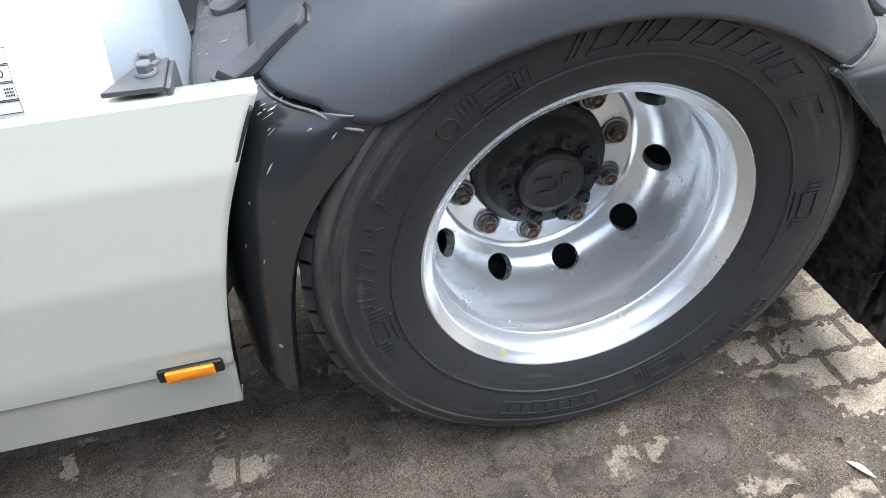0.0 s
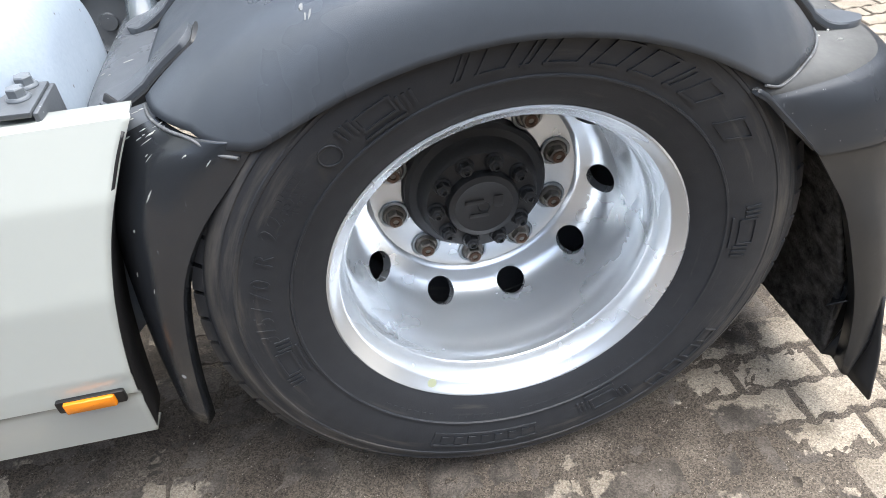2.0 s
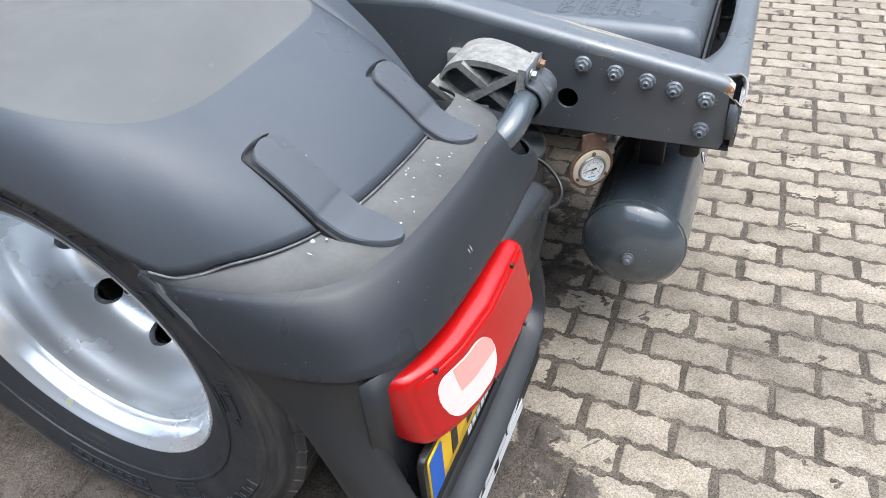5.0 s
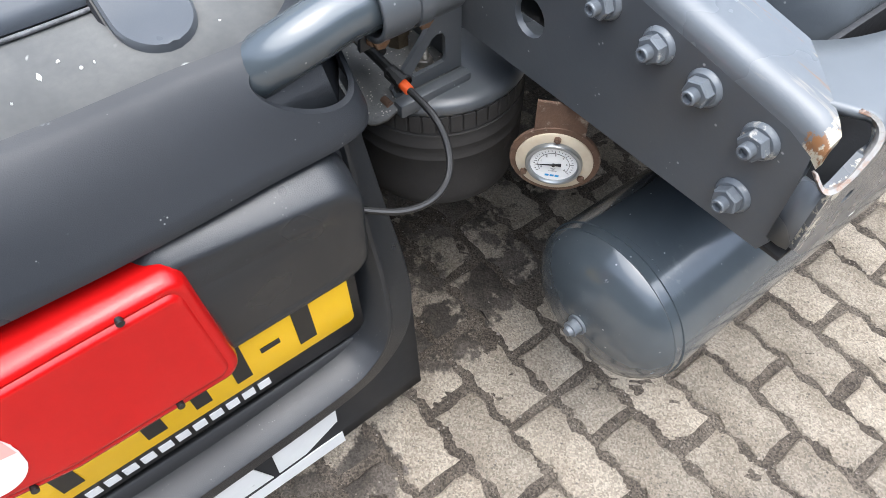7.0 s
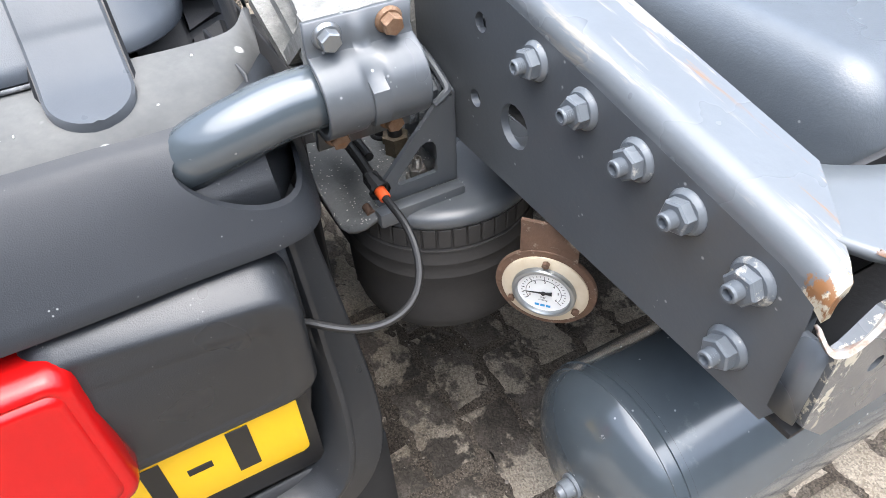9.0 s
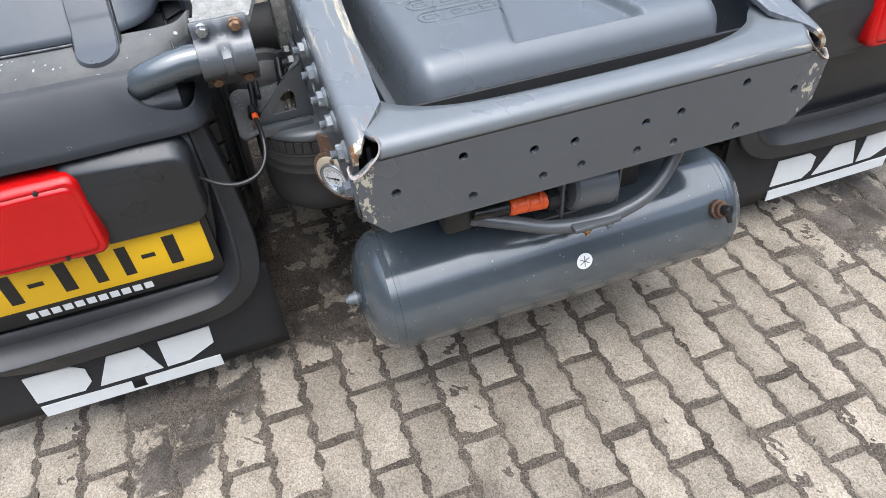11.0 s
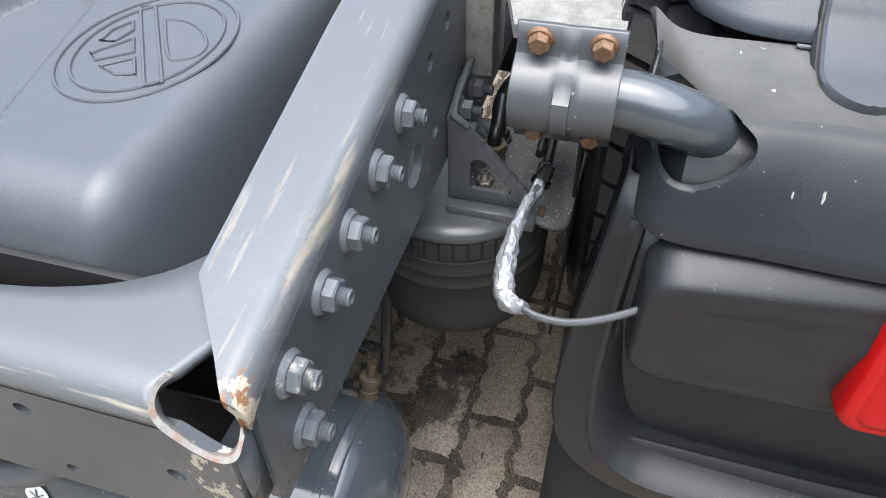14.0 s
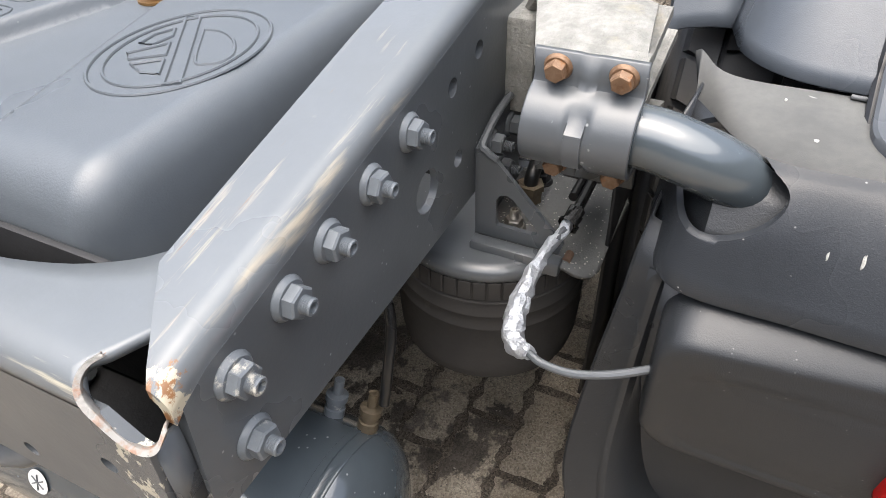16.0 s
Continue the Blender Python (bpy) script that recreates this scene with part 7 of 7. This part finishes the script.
for text, s in (("B10", 0.066), ("B30", 0.045)):
    cu = bpy.data.curves.new("label_text", "FONT")
    cu.body, cu.size, cu.extrude = text, 0.013, 0.0002
    tmp = bpy.data.objects.new("label_text", cu)
    scene.collection.objects.link(tmp)
    me = bpy.data.meshes.new_from_object(tmp.evaluated_get(bpy.context.evaluated_depsgraph_get()))
    bpy.data.objects.remove(tmp)
    for v in me.vertices:
        v.co = on_tank(-0.805 + v.co.x, s + v.co.y, 0.0016 + v.co.z)
    bm = bmesh.new()
    bm.from_mesh(me)
    part("label_text", bm, PRINT, fl, recalc=False)
bm = bmesh.new()
prism(bm, [(-0.682, -1.10), (-0.603, -1.105), (-0.603, -1.012), (-0.637, -1.008)], lambda a, b, d: Vector((a, b, 0.859 + d)), 0.008, 0.002)
box(bm, (-0.603, -1.103, 0.80), (-0.595, -1.012, 0.864), 0.003)
br = part("mount_bracket", bm, PAINT, fuel, "grey angle bracket with bolts")
for x, y in ((-0.628, -1.022), (-0.628, -1.058)):
    hex_bolt(br, (x, y, 0.867), (0, 0, 1), 0.024, PAINTED_BOLT, "bracket_bolt", True, 0.0)
bm = bmesh.new()
tube(bm, [(-0.56, -0.39, 0.83), (-0.56, -0.52, 0.83), (-0.555, -0.60, 0.81), (-0.545, -0.66, 0.78)], 0.0285, 20, 8)
part("front_arm_tube", bm, TANK, truck, "grey steel tube holding the mudguard front")
bm = bmesh.new()
rod(bm, (-0.56, -0.47, 0.83), (-0.56, -0.53, 0.83), 0.042, 24)
box(bm, (-0.575, -0.55, 0.85), (-0.50, -0.38, 0.878), 0.006)
part("front_arm", bm, PAINT, truck)

# unseen plain driver's cab added ahead of the frame; dims reflections, closes the front
bm = bmesh.new()
box(bm, (-4.6, -1.22, 0.75), (-2.35, 1.22, 3.6), 0.12, 4)
part("cab", bm, WHITE, truck, "plain white driver's cab")

# plain unseen walls added far round the yard to cut light from the horizon
for name, lo, hi in (("wall_north", (-13.0, 11.0, -0.01), (13.0, 11.3, 7.0)), ("wall_south", (-13.0, -11.3, -0.01), (13.0, -11.0, 7.0)), ("wall_east", (13.0, -11.3, -0.01), (13.3, 11.3, 7.0)), ("wall_west", (-13.3, -11.3, -0.01), (-13.0, 11.3, 7.0))):
    bm = bmesh.new()
    box(bm, lo, hi)
    tagged(part(name, bm, ADDED_WALL), "plain grey unseen wall added to cut light from the horizon", "wall", kind="structure")

# ---- ground ----
ground = tagged(new("ground"), "yard of weathered concrete block pavers with dirty joints and wet brown grime", "paved ground", kind="structure")
bm = bmesh.new()
far = [-400, -60, -14, -6, -3, -1, 1, 3, 6, 14, 60, 400]
rows = [[Vector((x, y, -0.0085)) for x in far] for y in far]
grid(bm, rows)
part("joint_bed", bm, DIRT, ground, "brown earth and grit between the pavers")


def smooth(v, lo, hi):
    k = min(1.0, max(0.0, (v - lo) / (hi - lo)))
    return k * k * (3 - 2 * k)


def mud_height(x, y):
    """Earth that fills the joints, spills over some edges and lies thick beside and under the wheels."""
    side_way = smooth(-y, 0.38, 0.8) * max(smooth(-x, -0.8, -0.4), smooth(-x, -1.08, -0.62) * smooth(y, -1.12, -0.95))
    # last term: extra mud darkens the gap by the tyre in place of shade
    under = smooth(-x, -0.85, -0.5) * (0.58 - 0.42 * smooth(y, 0.0, 0.3) + 0.6 * smooth(-y, 0.35, 0.5) * smooth(-x, -0.6, -0.45))
    thick = max(side_way, under, 0.55 * smooth(y, 0.7, 0.95) * smooth(-x, -1.45, -0.9))
    p = Vector((x, y, 0.0))
    n = noise.noise(p * 4.0) * 0.75 + noise.noise(p * 11.0) * 0.25 + noise.noise(p * 34.0) * 0.12
    fine = noise.noise(p * 95.0)
    blot = max(0.0, noise.noise(p * 1.7 + Vector((7, 3, 0))) - 0.28) * 0.006 * (0.55 + 0.45 * min(1.0, max(0.0, (1.0 - x) / 0.25)))
    return -0.0031 + 0.0032 * noise.noise(p * 22.0) + 0.0022 * fine + blot + thick * (0.0021 + 0.0052 * n)


mv, mf = [], []
nx, ny, step = 400, 440, 0.009
for j in range(ny):
    for i in range(nx):
        x, y = -1.45 + i * step, -2.25 + j * step
        rim_way = min(1.0, min(i, nx - 1 - i, j, ny - 1 - j) / 12)
        mv.append((x, y, -0.0084 + (mud_height(x, y) + 0.0084) * rim_way))
for j in range(ny - 1):
    for i in range(nx - 1):
        k = j * nx + i
        mf.append((k, k + 1, k + nx + 1, k + nx))
me = bpy.data.meshes.new("mud")
me.from_pydata(mv, [], mf)
me.materials.append(DIRT)
for p in me.polygons:
    p.use_smooth = True
mud = new("mud", me)
mud.parent = ground
tagged(mud, "brown mud filling the joints and smeared over the pavers", kind="stuff")
LX, LY = 0.2085, 0.0975
rng = random.Random(4)


def paver_mesh(seed, length, fine=0.0125):
    """A block with toothed sides, chamfered top and chipped edges."""
    r = random.Random(seed)
    h, w = length / 2 - 0.0075, LY / 2 - 0.0068
    top = []
    nx = max(8, int(length / fine))
    for k in range(nx):
        f = k / nx
        tooth = 0.0045 * math.sin(6 * math.pi * f - 1.2)
        top.append((-h + 2 * h * f, -w + tooth + r.uniform(-0.0026, 0.0026)))
    for k in range(3):
        top.append((h + r.uniform(-0.004, 0.002), -w + 2 * w * k / 3))
    for k in range(nx):
        f = k / nx
        tooth = 0.0045 * math.sin(6 * math.pi * (1 - f) - 1.2)
        top.append((h - 2 * h * f, w + tooth + r.uniform(-0.0026, 0.0026)))
    for k in range(3):
        top.append((-h + r.uniform(-0.002, 0.004), w - 2 * w * k / 3))
    verts, faces = [], []
    n = len(top)
    for s, z in ((1.0, -0.03), (1.0, -0.0035), (0.965, 0.0)):
        verts += [(a * s if s == 1 else a - math.copysign(0.0035, a), b if s == 1 else b - math.copysign(0.0035, b), z) for a, b in top]
    for ring in (0, 1):
        for i in range(n):
            j = (i + 1) % n
            faces.append((ring * n + i, ring * n + j, (ring + 1) * n + j, (ring + 1) * n + i))
    faces.append(tuple(range(2 * n, 3 * n)))
    me = bpy.data.meshes.new("paver")
    me.from_pydata(verts, [], faces)
    me.materials.append(PAVER)
    for p in me.polygons:
        p.use_smooth = len(p.vertices) == 4
    me.set_sharp_from_angle(angle=radians(50))
    return me


kinds = [paver_mesh(k, LX) for k in range(10)]
near_kinds = [paver_mesh(20 + k, LX, 0.0058) for k in range(16)]
halves = [paver_mesh(50 + k, LX / 2) for k in range(4)]
spots = []
for j in range(-34, 62):
    y = -0.320 + LY * j
    for i in range(-26, 34):
        x = 1.06 + LX * i + (0.0 if j % 2 == 0 else LX / 2)
        if rng.random() < 0.03:
            spots += [(x - LX / 4, y, True), (x + LX / 4, y, True)]
        else:
            spots.append((x, y, False))
near = [s for s in spots if -0.35 < s[0] < 1.75 and -1.55 < s[1] < 1.15 and (s[0] > 0.55 or s[1] < -1.0 or s[0] > 0.35 and abs(s[1]) < 0.62)]
near = sorted(near, key=lambda s: (s[0] - 0.9) ** 2 + (s[1] + 0.2) ** 2 * 0.8)[:300]
chosen = set(near)


def paver_pose(s):
    return pose(s[0] + rng.uniform(-0.003, 0.003), s[1] + rng.uniform(-0.002, 0.002), rng.uniform(-0.0018, 0.0012), rng.uniform(-0.7, 0.7), rng.uniform(-0.5, 0.5), rng.uniform(-0.8, 0.8))


allv, allf = [], []
for s in spots:
    me = rng.choice(halves if s[2] else near_kinds if s in chosen else kinds)
    m = paver_pose(s)
    if rng.random() < 0.5:
        m = m @ pose(0, 0, 0, 0, 0, 180)
    if s in chosen:
        ob = new("paver", me)
        ob.parent = ground
        ob.matrix_basis = m
    else:
        base = len(allv)
        allv += [m @ v.co for v in me.vertices]
        allf += [tuple(base + i for i in p.vertices) for p in me.polygons]
me = bpy.data.meshes.new("pavers_beyond")
me.from_pydata(allv, [], allf)
me.materials.append(PAVER_FAR)
rest = new("pavers_beyond", me)
rest.parent = ground
tagged(rest, "many more concrete block pavers of the yard", kind="stuff")

# loose grit on the ground and one dry leaf
gv, gf = [], []
for k in range(2600):
    x, y = rng.uniform(-1.0, 1.7), rng.uniform(-1.6, 1.2)
    if k % 3 == 0:
        y = -0.320 + LY * (round((y + 0.320) / LY) + 0.5) + rng.uniform(-0.006, 0.006)
    s = rng.uniform(0.0008, 0.0026) * (1.7 if rng.random() < 0.06 else 1)
    base = len(gv)
    for d in ((1, 0, 0), (-1, 0, 0), (0, 1, 0), (0, -1, 0), (0, 0, 0.8), (0, 0, -0.6)):
        gv.append((x + d[0] * s * rng.uniform(0.6, 1.3), y + d[1] * s * rng.uniform(0.6, 1.3), 0.0002 + s * 0.3 + d[2] * s))
    for f in ((0, 2, 4), (2, 1, 4), (1, 3, 4), (3, 0, 4), (2, 0, 5), (1, 2, 5), (3, 1, 5), (0, 3, 5)):
        gf.append(tuple(base + i for i in f))
me = bpy.data.meshes.new("grit")
me.from_pydata(gv, [], gf)
me.materials.append(GRIT)
grit = tagged(new("grit", me), "loose sand and small stones on the pavers", "grit", kind="stuff")
leaf = tagged(new("leaf"), "dry pale curled leaf lying on the pavers", "leaf")
bm = bmesh.new()
rows = []
for k in range(9):
    f = k / 8
    h = 0.008 * math.sin(f * math.pi) + 0.0004
    rows.append([Vector((0.523 + 0.03 * (f - 0.5) + a * h * 0.4, -1.437 - 0.05 * (f - 0.5) + a * h, 0.004 + 0.005 * abs(a) * math.sin(f * math.pi) + 0.004 * f)) for a in (-1, -0.5, 0, 0.5, 1)])
grid(bm, rows)
solid(part("blade", bm, material("dry_leaf", (0.5, 0.47, 0.4), (0.25, 0.2, 0.14), 0.7, scale=120, bump=0.3), leaf), 0.0005)
